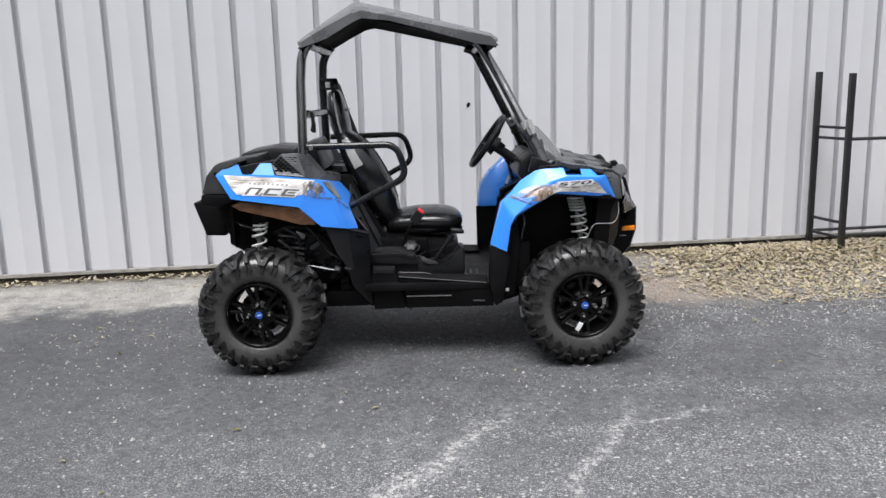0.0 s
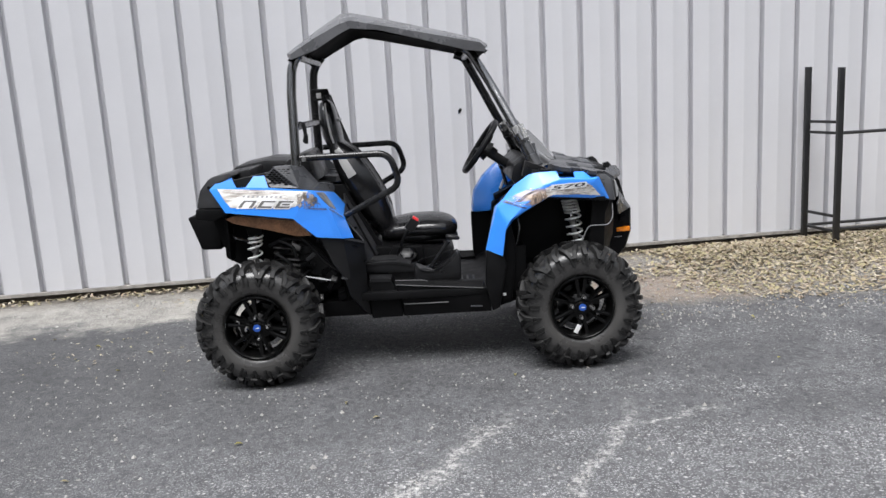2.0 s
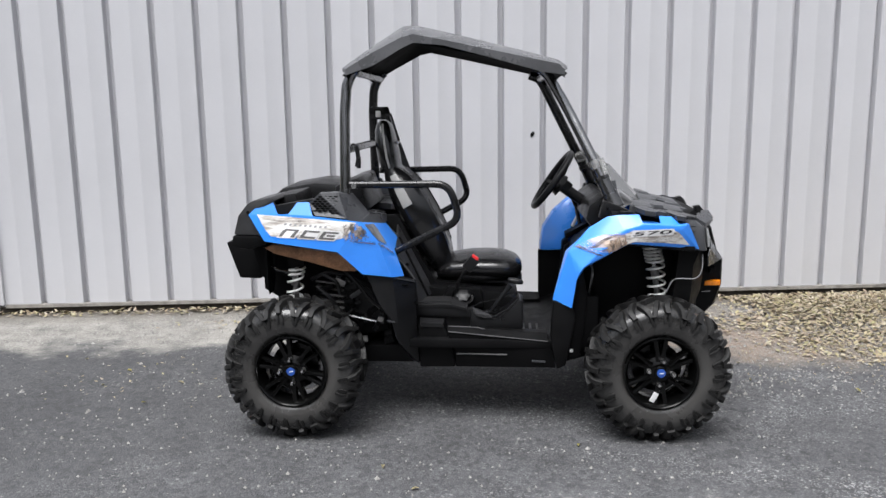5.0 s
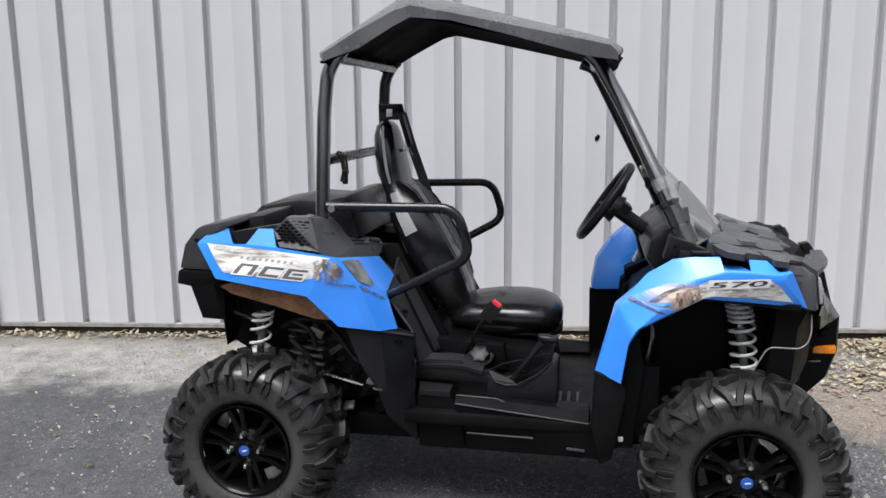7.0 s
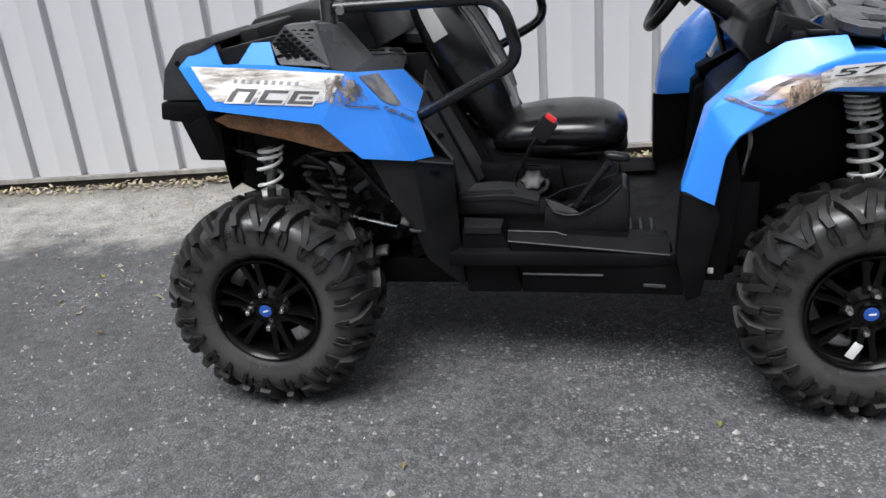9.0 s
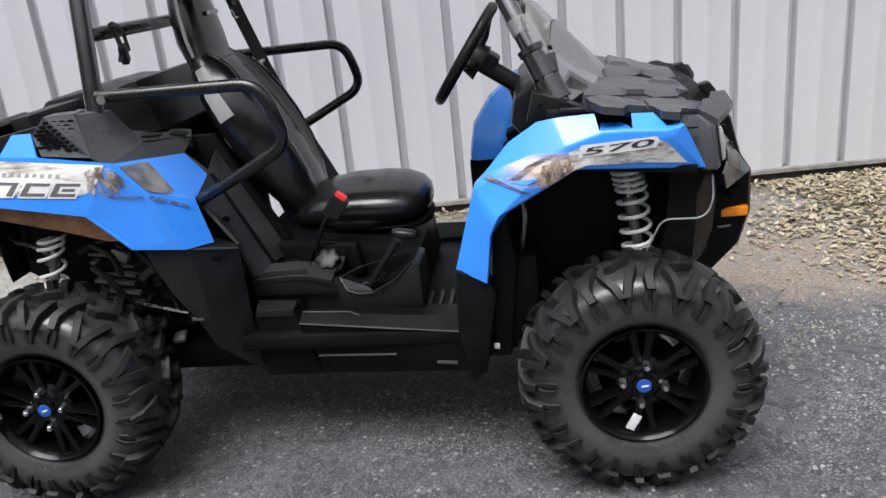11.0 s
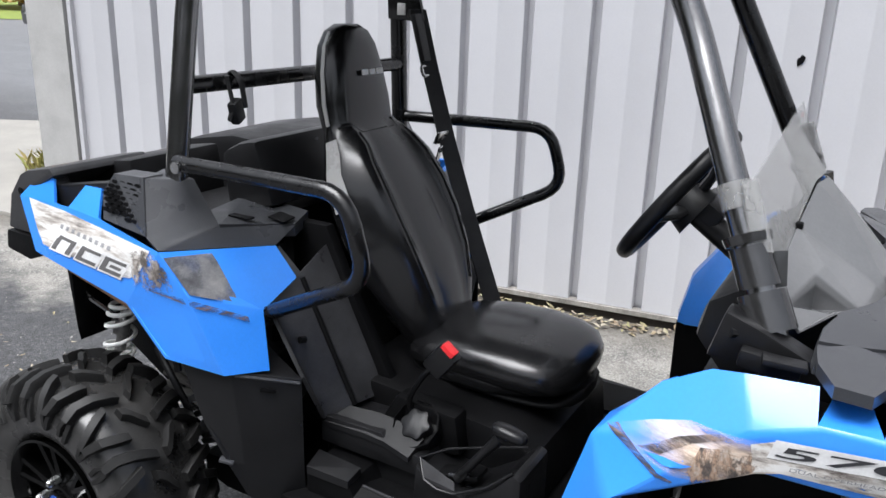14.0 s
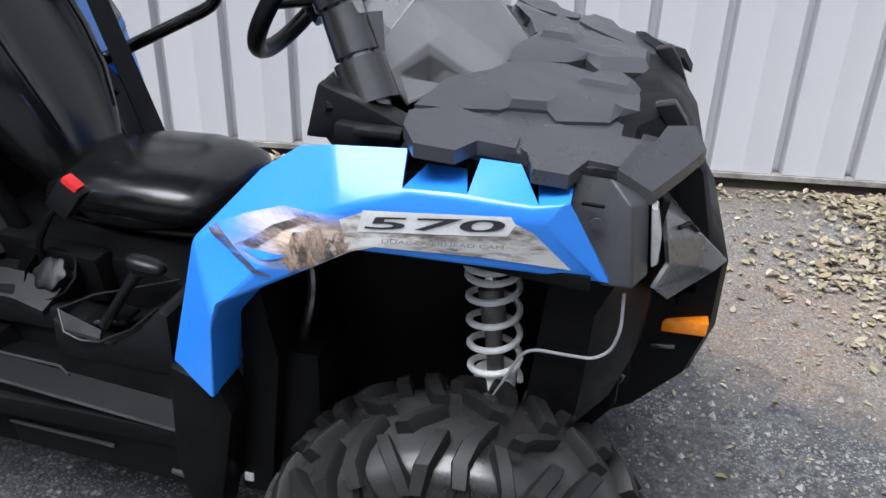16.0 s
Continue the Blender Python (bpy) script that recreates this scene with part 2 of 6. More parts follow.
def asphalt():
    """Weathered asphalt: exposed pale aggregate, worn streaks, a dusty gravel margin along the building."""
    m = material("weathered_asphalt", (0.07, 0.07, 0.074), 0.8, vary=0.2, scale=1.2, bump=0.0)
    n, l, b = nodes_of(m)
    tc = n.new("ShaderNodeTexCoord")

    def noise_tex(scale, detail=4, rough=0.6):
        t = n.new("ShaderNodeTexNoise")
        t.inputs["Scale"].default_value, t.inputs["Detail"].default_value, t.inputs["Roughness"].default_value = scale, detail, rough
        l.new(tc.outputs["Object"], t.inputs["Vector"])
        return t.outputs["Fac"]

    def rng(sock, a, b_, lo=0.0, hi=1.0):
        r = n.new("ShaderNodeMapRange")
        r.inputs["From Min"].default_value, r.inputs["From Max"].default_value = a, b_
        r.inputs["To Min"].default_value, r.inputs["To Max"].default_value = lo, hi
        l.new(sock, r.inputs["Value"])
        return r.outputs["Result"]

    def math_(op, x, y=None):
        k = n.new("ShaderNodeMath")
        k.operation = op
        for i, s in enumerate((x, y)):
            if s is None:
                continue
            if isinstance(s, (int, float)):
                k.inputs[i].default_value = s
            else:
                l.new(s, k.inputs[i])
        return k.outputs[0]

    def mixc(f, a, b_):
        x = n.new("ShaderNodeMix")
        x.data_type = "RGBA"
        for s, v in ((x.inputs["Factor"], f), (x.inputs["A"], a), (x.inputs["B"], b_)):
            if isinstance(v, tuple):
                s.default_value = (*v, 1)
            else:
                l.new(v, s)
        return x.outputs["Result"]

    # stones of two sizes set in the binder
    def stones(scale):
        v = n.new("ShaderNodeTexVoronoi")
        v.inputs["Scale"].default_value = scale
        l.new(tc.outputs["Object"], v.inputs["Vector"])
        sep = n.new("ShaderNodeSeparateColor")
        l.new(v.outputs["Color"], sep.inputs["Color"])
        return v, sep

    v1, s1 = stones(140)
    v2, s2 = stones(52)
    v3, s3 = stones(37)
    # a dark binder, each stone in it a little different
    binder = mixc(rng(noise_tex(2.4, 7, 0.7), 0.35, 0.68), (0.040, 0.0405, 0.0435), (0.078, 0.079, 0.084))
    binder = mixc(math_("MULTIPLY", rng(s1.outputs["Green"], 0.45, 0.95), 0.55), binder, (0.15, 0.15, 0.155))
    binder = mixc(math_("MULTIPLY", rng(s3.outputs["Blue"], 0.55, 0.10), 0.55), binder, (0.016, 0.016, 0.017))
    # pale stones stand bare in worn patches
    spot = n.new("ShaderNodeSeparateXYZ")
    l.new(tc.outputs["Object"], spot.inputs["Vector"])
    drag = n.new("ShaderNodeMapping")
    drag.inputs["Scale"].default_value = (0.55, 2.3, 1)
    drag.inputs["Rotation"].default_value = (0, 0, -0.10)
    l.new(tc.outputs["Object"], drag.inputs["Vector"])
    bands = n.new("ShaderNodeTexNoise")
    bands.inputs["Scale"].default_value, bands.inputs["Detail"].default_value, bands.inputs["Roughness"].default_value = 1.1, 6, 0.62
    l.new(drag.outputs["Vector"], bands.inputs["Vector"])
    band = rng(bands.outputs["Fac"], 0.42, 0.60)
    close = rng(spot.outputs["Y"], -1.1, -1.8, 0.0, 0.5)
    patch = math_("MULTIPLY", math_("MINIMUM", math_("ADD", math_("MULTIPLY", rng(noise_tex(1.9, 7, 0.72), 0.40, 0.60, 0.15, 1.0), rng(band, 0.0, 1.0, 0.30, 1.0)), close), 1.0), rng(spot.outputs["X"], -2.6, -0.6, 0.55, 1.0))
    speck = math_("MULTIPLY", rng(s1.outputs["Red"], 0.42, 0.80), rng(v1.outputs["Distance"], 0.62, 0.30))
    speck2 = math_("MULTIPLY", rng(s2.outputs["Green"], 0.83, 0.92), rng(v2.outputs["Distance"], 0.45, 0.22))
    col = mixc(math_("MULTIPLY", speck, math_("MULTIPLY", patch, 0.85)), binder, (0.40, 0.40, 0.405))
    col = mixc(math_("MULTIPLY", speck2, math_("ADD", math_("MULTIPLY", patch, 0.65), 0.08)), col, (0.60, 0.59, 0.57))
    # the lot is paler towards low y, with darker random patches beyond
    xyz0 = n.new("ShaderNodeSeparateXYZ")
    l.new(tc.outputs["Object"], xyz0.inputs["Vector"])
    worn = rng(math_("ADD", xyz0.outputs["Y"], rng(noise_tex(0.9, 4), 0.3, 0.7, -0.5, 0.5)), -0.5, -1.7)
    dark_spots = rng(noise_tex(1.7, 4), 0.42, 0.60)
    col = mixc(math_("MULTIPLY", math_("MULTIPLY", dark_spots, rng(worn, 1.0, 0.0)), 0.30), col, (0.038, 0.038, 0.041))
    col = mixc(math_("MULTIPLY", worn, 0.12), col, (0.24, 0.24, 0.245))
    # the surface is darker towards low x
    darker_left = math_("MULTIPLY", rng(math_("ADD", xyz0.outputs["X"], rng(noise_tex(0.8, 5), 0.3, 0.7, -0.6, 0.6)), -0.3, -2.0), math_("MULTIPLY", rng(xyz0.outputs["Y"], 1.6, 0.4), 0.42))
    col = mixc(darker_left, col, (0.030, 0.0305, 0.033))
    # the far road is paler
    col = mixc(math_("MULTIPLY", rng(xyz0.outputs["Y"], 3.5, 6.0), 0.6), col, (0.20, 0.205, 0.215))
    # worn pale streak curving through the lot
    xyz = n.new("ShaderNodeSeparateXYZ")
    l.new(tc.outputs["Object"], xyz.inputs["Vector"])
    X, Y = xyz.outputs["X"], xyz.outputs["Y"]
    wob = rng(noise_tex(2.2, 5, 0.65), 0.3, 0.7, -0.14, 0.14)
    def streak(a, slope, w, x0, x1):
        d = math_("ABSOLUTE", math_("ADD", math_("SUBTRACT", Y, math_("ADD", math_("MULTIPLY", X, slope), a)), wob))
        f = math_("MULTIPLY", rng(d, w, w * 0.25), math_("MULTIPLY", rng(X, x0, x0 + 0.15), rng(X, x1, x1 - 0.15)))
        return math_("MULTIPLY", math_("MULTIPLY", f, rng(noise_tex(30, 4, 0.8), 0.46, 0.60)), 0.75)
    for args in ((-2.98, 2.1, 0.10, 0.42, 0.95), (-1.49, 0.31, 0.035, 0.82, 1.30), (-1.68, 1.45, 0.14, -0.30, 0.42)):
        col = mixc(streak(*args), col, (0.46, 0.45, 0.43))
    # dusty gravel margin next to the building and bare earth by the front wheel
    edge = math_("SUBTRACT", Y, math_("MULTIPLY", X, 0.05))
    edge = math_("ADD", edge, rng(X, 0.95, 1.5, 0.0, 0.36))
    edgew = math_("ADD", edge, rng(noise_tex(1.6, 6, 0.7), 0.3, 0.7, -0.30, 0.30))
    margin = math_("MULTIPLY", rng(edgew, 0.72, 0.98), rng(Y, 3.4, 2.6))
    dust = mixc(rng(noise_tex(5, 7, 0.75), 0.36, 0.64), (0.11, 0.107, 0.10), (0.32, 0.305, 0.275))
    dust = mixc(math_("MULTIPLY", speck, 0.5), dust, (0.52, 0.50, 0.46))
    earth = math_("MULTIPLY", rng(X, 0.9, 1.6), rng(noise_tex(2.6, 5, 0.6), 0.36, 0.56))
    dust = mixc(math_("MULTIPLY", rng(X, 0.8, 1.3), 0.55), dust, (0.066, 0.063, 0.059))
    dust = mixc(math_("MULTIPLY", earth, 0.60), dust, (0.165, 0.130, 0.098))
    bare = math_("MULTIPLY", math_("MULTIPLY", rng(X, 0.85, 1.15), rng(X, 2.3, 1.8)), math_("MULTIPLY", rng(edgew, 0.75, 0.95), rng(Y, 1.45, 1.15)))
    dust = mixc(math_("MULTIPLY", bare, rng(noise_tex(6, 6, 0.7), 0.35, 0.6, 0.15, 0.65)), dust, (0.23, 0.155, 0.105))
    dust = mixc(math_("MULTIPLY", speck, 0.45), dust, (0.42, 0.41, 0.39))
    dust = mixc(math_("MULTIPLY", rng(noise_tex(70, 4, 0.8), 0.52, 0.66), 0.60), dust, (0.36, 0.335, 0.30))
    dust = mixc(math_("MULTIPLY", rng(noise_tex(95, 4, 0.8), 0.47, 0.35), 0.8), dust, (0.045, 0.042, 0.04))
    near_wall = rng(math_("SUBTRACT", Y, math_("MULTIPLY", X, 0.12)), 1.60, 1.90)
    dust = mixc(math_("MULTIPLY", near_wall, 0.8), dust, (0.11, 0.095, 0.075))
    col = mixc(math_("MULTIPLY", margin, 0.9), col, dust)
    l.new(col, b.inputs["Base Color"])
    b.inputs["Roughness"].default_value = 0.78
    bp = n.new("ShaderNodeBump")
    bp.inputs["Strength"].default_value, bp.inputs["Distance"].default_value = 0.75, 0.005
    h = math_("ADD", math_("MULTIPLY", v1.outputs["Distance"], -0.9), noise_tex(60, 5, 0.7))
    l.new(h, bp.inputs["Height"])
    l.new(bp.outputs["Normal"], b.inputs["Normal"])
    return m


ASPHALT = asphalt()


def leaf_material(name, cols):
    """Dry leaves, each island with its own colour."""
    m = material(name, cols[0], 0.7, bump=0.0)
    n, l, b = nodes_of(m)
    g = n.new("ShaderNodeNewGeometry")
    r = n.new("ShaderNodeValToRGB")
    r.color_ramp.interpolation = "LINEAR"
    r.color_ramp.elements[0].color = (*cols[0], 1)
    r.color_ramp.elements[1].color = (*cols[-1], 1)
    for i, c in enumerate(cols[1:-1], 1):
        e = r.color_ramp.elements.new(i / (len(cols) - 1))
        e.color = (*c, 1)
    l.new(g.outputs["Random Per Island"], r.inputs["Fac"])
    l.new(r.outputs["Color"], b.inputs["Base Color"])
    return m


LEAFM = leaf_material("dry_fallen_leaves", [(0.18, 0.125, 0.080), (0.33, 0.275, 0.175), (0.22, 0.205, 0.095), (0.42, 0.375, 0.29), (0.17, 0.125, 0.085), (0.30, 0.265, 0.145), (0.26, 0.195, 0.14), (0.36, 0.315, 0.25), (0.15, 0.12, 0.08)])
AUTUMN = leaf_material("yellow_autumn_leaves", [(0.72, 0.42, 0.12), (0.80, 0.52, 0.20), (0.75, 0.55, 0.26), (0.78, 0.46, 0.16)])
GRASSM = material("lawn_grass", (0.19, 0.24, 0.05), 0.9, vary=0.25, scale=0.8, grain=0.3, grain_scale=30, bump=0.5, bump_dist=0.02)
# for the added, unseen woods that darken reflections from the horizon
BLOCKWOOD = leaf_material("blocking_dark_foliage", [(0.05, 0.06, 0.03), (0.09, 0.08, 0.04), (0.07, 0.07, 0.03)])
WEEDM = leaf_material("yellow_green_weed_leaves", [(0.22, 0.24, 0.06), (0.34, 0.32, 0.10), (0.28, 0.22, 0.08)])
GRITM = leaf_material("pale_grit", [(0.22, 0.215, 0.20), (0.36, 0.35, 0.33), (0.14, 0.135, 0.13), (0.28, 0.27, 0.25)])

# ---- building tools ----
def thing(name, loc, label, category, group="", kind=""):
    ob = new(name)
    ob.location = loc
    ob.empty_display_size = 0.2
    return tagged(ob, label, category, group, kind)


def finish(bm, mat, name, angle=32):
    me = bpy.data.meshes.new(name)
    bmesh.ops.recalc_face_normals(bm, faces=bm.faces[:])
    bm.to_mesh(me)
    bm.free()
    for p in me.polygons:
        p.use_smooth = True
    me.set_sharp_from_angle(angle=radians(angle))
    me.materials.append(mat)
    return me


def root_of(ob):
    v = Vector((0, 0, 0))
    while ob is not None:
        v += ob.location
        ob = ob.parent
    return v


def part(name, bm, mat, parent=None, label="", angle=32):
    """Links a bmesh, authored in world coordinates, as one mesh object under a thing or a part."""
    if parent is not None:
        bmesh.ops.translate(bm, verts=bm.verts[:], vec=-root_of(parent))
    ob = new(name, finish(bm, mat, name, angle))
    ob.parent = parent
    return tagged(ob, label)


def blank():
    return bmesh.new()


def merge(bm, other):
    me = bpy.data.meshes.new("t")
    other.to_mesh(me)
    other.free()
    bm.from_mesh(me)
    bpy.data.meshes.remove(me)
    return bm


def bevelled(bm, w, seg=2, angle=25):
    if w > 0:
        es = [e for e in bm.edges if len(e.link_faces) == 2 and e.calc_face_angle(0) > radians(angle)]
        bmesh.ops.bevel(bm, geom=es, offset=w, segments=seg, profile=0.6, affect="EDGES", clamp_overlap=True)
    return bm


def prism(outline, y0, y1, bevel=0.006, taper=0.0, axis="y"):
    """An outline in x, z pushed from y0 to y1 (or in x, y from z0 to z1). taper: how far the y0 side shrinks to its middle."""
    bm = bmesh.new()
    cx = sum(p[0] for p in outline) / len(outline)
    cz = sum(p[1] for p in outline) / len(outline)
    k = 1 - taper
    place = (lambda a, b, d: (a, d, b)) if axis == "y" else (lambda a, b, d: (a, b, d))
    ra = [bm.verts.new(place(cx + (a - cx) * k, cz + (c - cz) * k, y0)) for a, c in outline]
    rb = [bm.verts.new(place(a, c, y1)) for a, c in outline]
    bm.faces.new(ra)
    bm.faces.new(rb[::-1])
    for i in range(len(ra)):
        j = (i + 1) % len(ra)
        bm.faces.new((ra[i], rb[i], rb[j], ra[j]))
    bmesh.ops.recalc_face_normals(bm, faces=bm.faces[:])
    return bevelled(bm, bevel)


def box(cx, cy, cz, sx, sy, sz, bevel=0.004, rot=None):
    bm = bmesh.new()
    bmesh.ops.create_cube(bm, size=1)
    bmesh.ops.scale(bm, vec=(sx, sy, sz), verts=bm.verts[:])
    bevelled(bm, bevel)
    if rot:
        bmesh.ops.rotate(bm, verts=bm.verts[:], matrix=Euler([radians(a) for a in rot]).to_matrix())
    bmesh.ops.translate(bm, verts=bm.verts[:], vec=(cx, cy, cz))
    return bm


def rounded(path, r, n=5):
    """The path with its inner corners turned into arcs."""
    pts = [Vector(p) for p in path]
    out = [pts[0]]
    for a, b, c in zip(pts, pts[1:], pts[2:]):
        u, w = (a - b), (c - b)
        d = min(r, u.length * 0.45, w.length * 0.45)
        p, q = b + u.normalized() * d, b + w.normalized() * d
        for i in range(n + 1):
            t = i / n
            out.append(p.lerp(b, t).lerp(b.lerp(q, t), t))
    out.append(pts[-1])
    return out


def tube(path, r, seg=12, corner=0.0, flat=1.0, cap=True, closed=False):
    """A round tube along a path, with arcs at its corners."""
    pts = rounded(path, corner) if corner else [Vector(p) for p in path]
    bm = bmesh.new()
    rings = []
    side = None
    count = len(pts)
    for i, p in enumerate(pts):
        if closed:
            d = (pts[(i + 1) % count] - pts[i - 1]).normalized()
        else:
            d = (pts[min(i + 1, count - 1)] - pts[max(i - 1, 0)]).normalized()
        if side is None:
            side = d.cross(Vector((0, 0, 1)))
            if side.length < 0.1:
                side = d.cross(Vector((0, 1, 0)))
        side = (side - d * side.dot(d)).normalized()
        up = d.cross(side)
        rr = r[i] if isinstance(r, (list, tuple)) else r
        rings.append([bm.verts.new(p + (side * math.cos(a) + up * math.sin(a) * flat) * rr)
                      for a in (2 * math.pi * k / seg for k in range(seg))])
    for a, b in zip(rings, rings[1:] + ([rings[0]] if closed else [])):
        for k in range(seg):
            bm.faces.new((a[k], a[(k + 1) % seg], b[(k + 1) % seg], b[k]))
    if cap and not closed:
        bm.faces.new(rings[0][::-1])
        bm.faces.new(rings[-1])
    return bm


def loft(rings, caps=True):
    bm = bmesh.new()
    rr = [[bm.verts.new(p) for p in ring] for ring in rings]
    n = len(rr[0])
    for a, b in zip(rr, rr[1:]):
        for k in range(n):
            bm.faces.new((a[k], a[(k + 1) % n], b[(k + 1) % n], b[k]))
    if caps:
        bm.faces.new(rr[0][::-1])
        bm.faces.new(rr[-1])
    return bm


def lathe(profile, seg=48, closed=False):
    """A profile of (y, radius) turned about the y axis."""
    bm = bmesh.new()
    rings = []
    for y, r in profile:
        rings.append([bm.verts.new((r * math.cos(a), y, r * math.sin(a))) for a in (2 * math.pi * k / seg for k in range(seg))])
    pairs = list(zip(rings, rings[1:])) + ([(rings[-1], rings[0])] if closed else [])
    for a, b in pairs:
        for k in range(seg):
            bm.faces.new((a[k], a[(k + 1) % seg], b[(k + 1) % seg], b[k]))
    if not closed:
        bm.faces.new(rings[0])
        bm.faces.new(rings[-1][::-1])
    return bm


def shell(verts, faces, thick=0.006, bevel=0.0):
    """A thin panel of some thickness from corner points and faces."""
    bm = bmesh.new()
    vs = [bm.verts.new(v) for v in verts]
    for f in faces:
        bm.faces.new([vs[i] for i in f])
    bmesh.ops.recalc_face_normals(bm, faces=bm.faces[:])
    if bevel:
        es = [e for e in bm.edges if len(e.link_faces) == 2 and e.calc_face_angle(0) > radians(8)]
        bmesh.ops.bevel(bm, geom=es, offset=bevel, segments=3, profile=0.5, affect="EDGES", clamp_overlap=True)
    bmesh.ops.solidify(bm, geom=bm.faces[:], thickness=thick)
    return bm


def mirrored(bm, y=0.05):
    """The same shape on the other side of the plane at y."""
    for v in bm.verts:
        v.co.y = 2 * y - v.co.y
    bmesh.ops.reverse_faces(bm, faces=bm.faces[:])
    return bm


def superring(centre, ux, uy, w, d, p=0.6, seg=28, belly=0.0):
    """A rounded section of width w along ux and depth d along uy; belly hollows or fills the front."""
    ring = []
    for k in range(seg):
        a = 2 * math.pi * k / seg
        c, s = math.cos(a), math.sin(a)
        u = math.copysign(abs(c) ** p, c) * w / 2
        v = math.copysign(abs(s) ** p, s) * d / 2
        if s > 0:
            v += belly * (abs(u) / (w / 2)) ** 2 * (s ** 0.5)
        ring.append(centre + ux * u + uy * v)
    return ring


def draped(outline, over, lift=0.002, cuts=5, side=-1.0):
    """A thin film of that x, z outline laid on the side of another mesh (a BVH tree)."""
    bm = bmesh.new()
    f = bm.faces.new([bm.verts.new((a, 0, c)) for a, c in outline])
    bmesh.ops.triangulate(bm, faces=[f])
    for _ in range(cuts):
        long_edges = [e for e in bm.edges if e.calc_length() > 0.014]
        if not long_edges:
            break
        bmesh.ops.subdivide_edges(bm, edges=long_edges, cuts=1)
        bmesh.ops.triangulate(bm, faces=[f for f in bm.faces if len(f.verts) > 3])
    return lay(bm, over, lift, side)


def lay(bm, over, lift=0.002, side=-1.0):
    for v in bm.verts:
        hit, normal, _, _ = over.ray_cast(Vector((v.co.x, 2 * side, v.co.z)), Vector((0, -side, 0)))
        if hit is None:
            hit, normal, _, _ = over.find_nearest(Vector((v.co.x, 0.5 * side, v.co.z)))
            v.co.y = hit.y + side * lift
        else:
            v.co.y = hit.y + side * lift
    return bm


def lettering(text, x0, x1, z0, z1, slant=0.0, offset=0.0, shear_z=0.0):
    """Letters in the x, z plane that fill the given box; a mesh with fine triangles."""
    cu = bpy.data.curves.new("letters", "FONT")
    cu.body = text
    cu.shear = slant
    cu.offset = offset
    ob = new("letters", cu)
    bpy.context.view_layer.update()
    me = bpy.data.meshes.new_from_object(ob.evaluated_get(bpy.context.evaluated_depsgraph_get()))
    bpy.data.objects.remove(ob)
    bm = bmesh.new()
    bm.from_mesh(me)
    bpy.data.meshes.remove(me)
    lo = Vector((min(v.co.x for v in bm.verts), min(v.co.y for v in bm.verts)))
    hi = Vector((max(v.co.x for v in bm.verts), max(v.co.y for v in bm.verts)))
    for v in bm.verts:
        a = (v.co.x - lo.x) / (hi.x - lo.x)
        c = (v.co.y - lo.y) / (hi.y - lo.y)
        x = x0 + (x1 - x0) * a
        v.co = (x, 0, z0 + (z1 - z0) * c + shear_z * (x - x0))
    bmesh.ops.triangulate(bm, faces=bm.faces[:])
    return bm


from mathutils.bvhtree import BVHTree

# ---- the setting ----
WALL_SLOPE = math.atan(0.12)
RIB = 0.302


def wall_point(s, out, z):
    """A place on the building's face: s along it (0 where x is 0), out towards the lot, z up."""
    c, k = math.cos(WALL_SLOPE), math.sin(WALL_SLOPE)
    return Vector((s * c + out * k, 1.95 + s * k - out * c, z))


def build_ground():
    bm = bmesh.new()
    bmesh.ops.create_grid(bm, x_segments=60, y_segments=60, size=0.5)
    # a fine mesh in the middle that spreads out to the horizon
    for v in bm.verts:
        for i in (0, 1):
            u = v.co[i] * 2
            v.co[i] = math.copysign(5 * abs(u) + 595 * abs(u) ** 7, u)
        r = math.hypot(v.co.x, v.co.y)
        v.co.z = 0.006 * noise.noise((v.co.x * 0.8, v.co.y * 0.8, 0)) if r < 6 else 0
        if abs(v.co.x) < 1.6 and abs(v.co.y) < 1.2:
            v.co.z = -0.001
    g = part("ground", bm, ASPHALT)
    tagged(g, "weathered dark asphalt lot with pale exposed stones and dust", "ground", kind="structure")


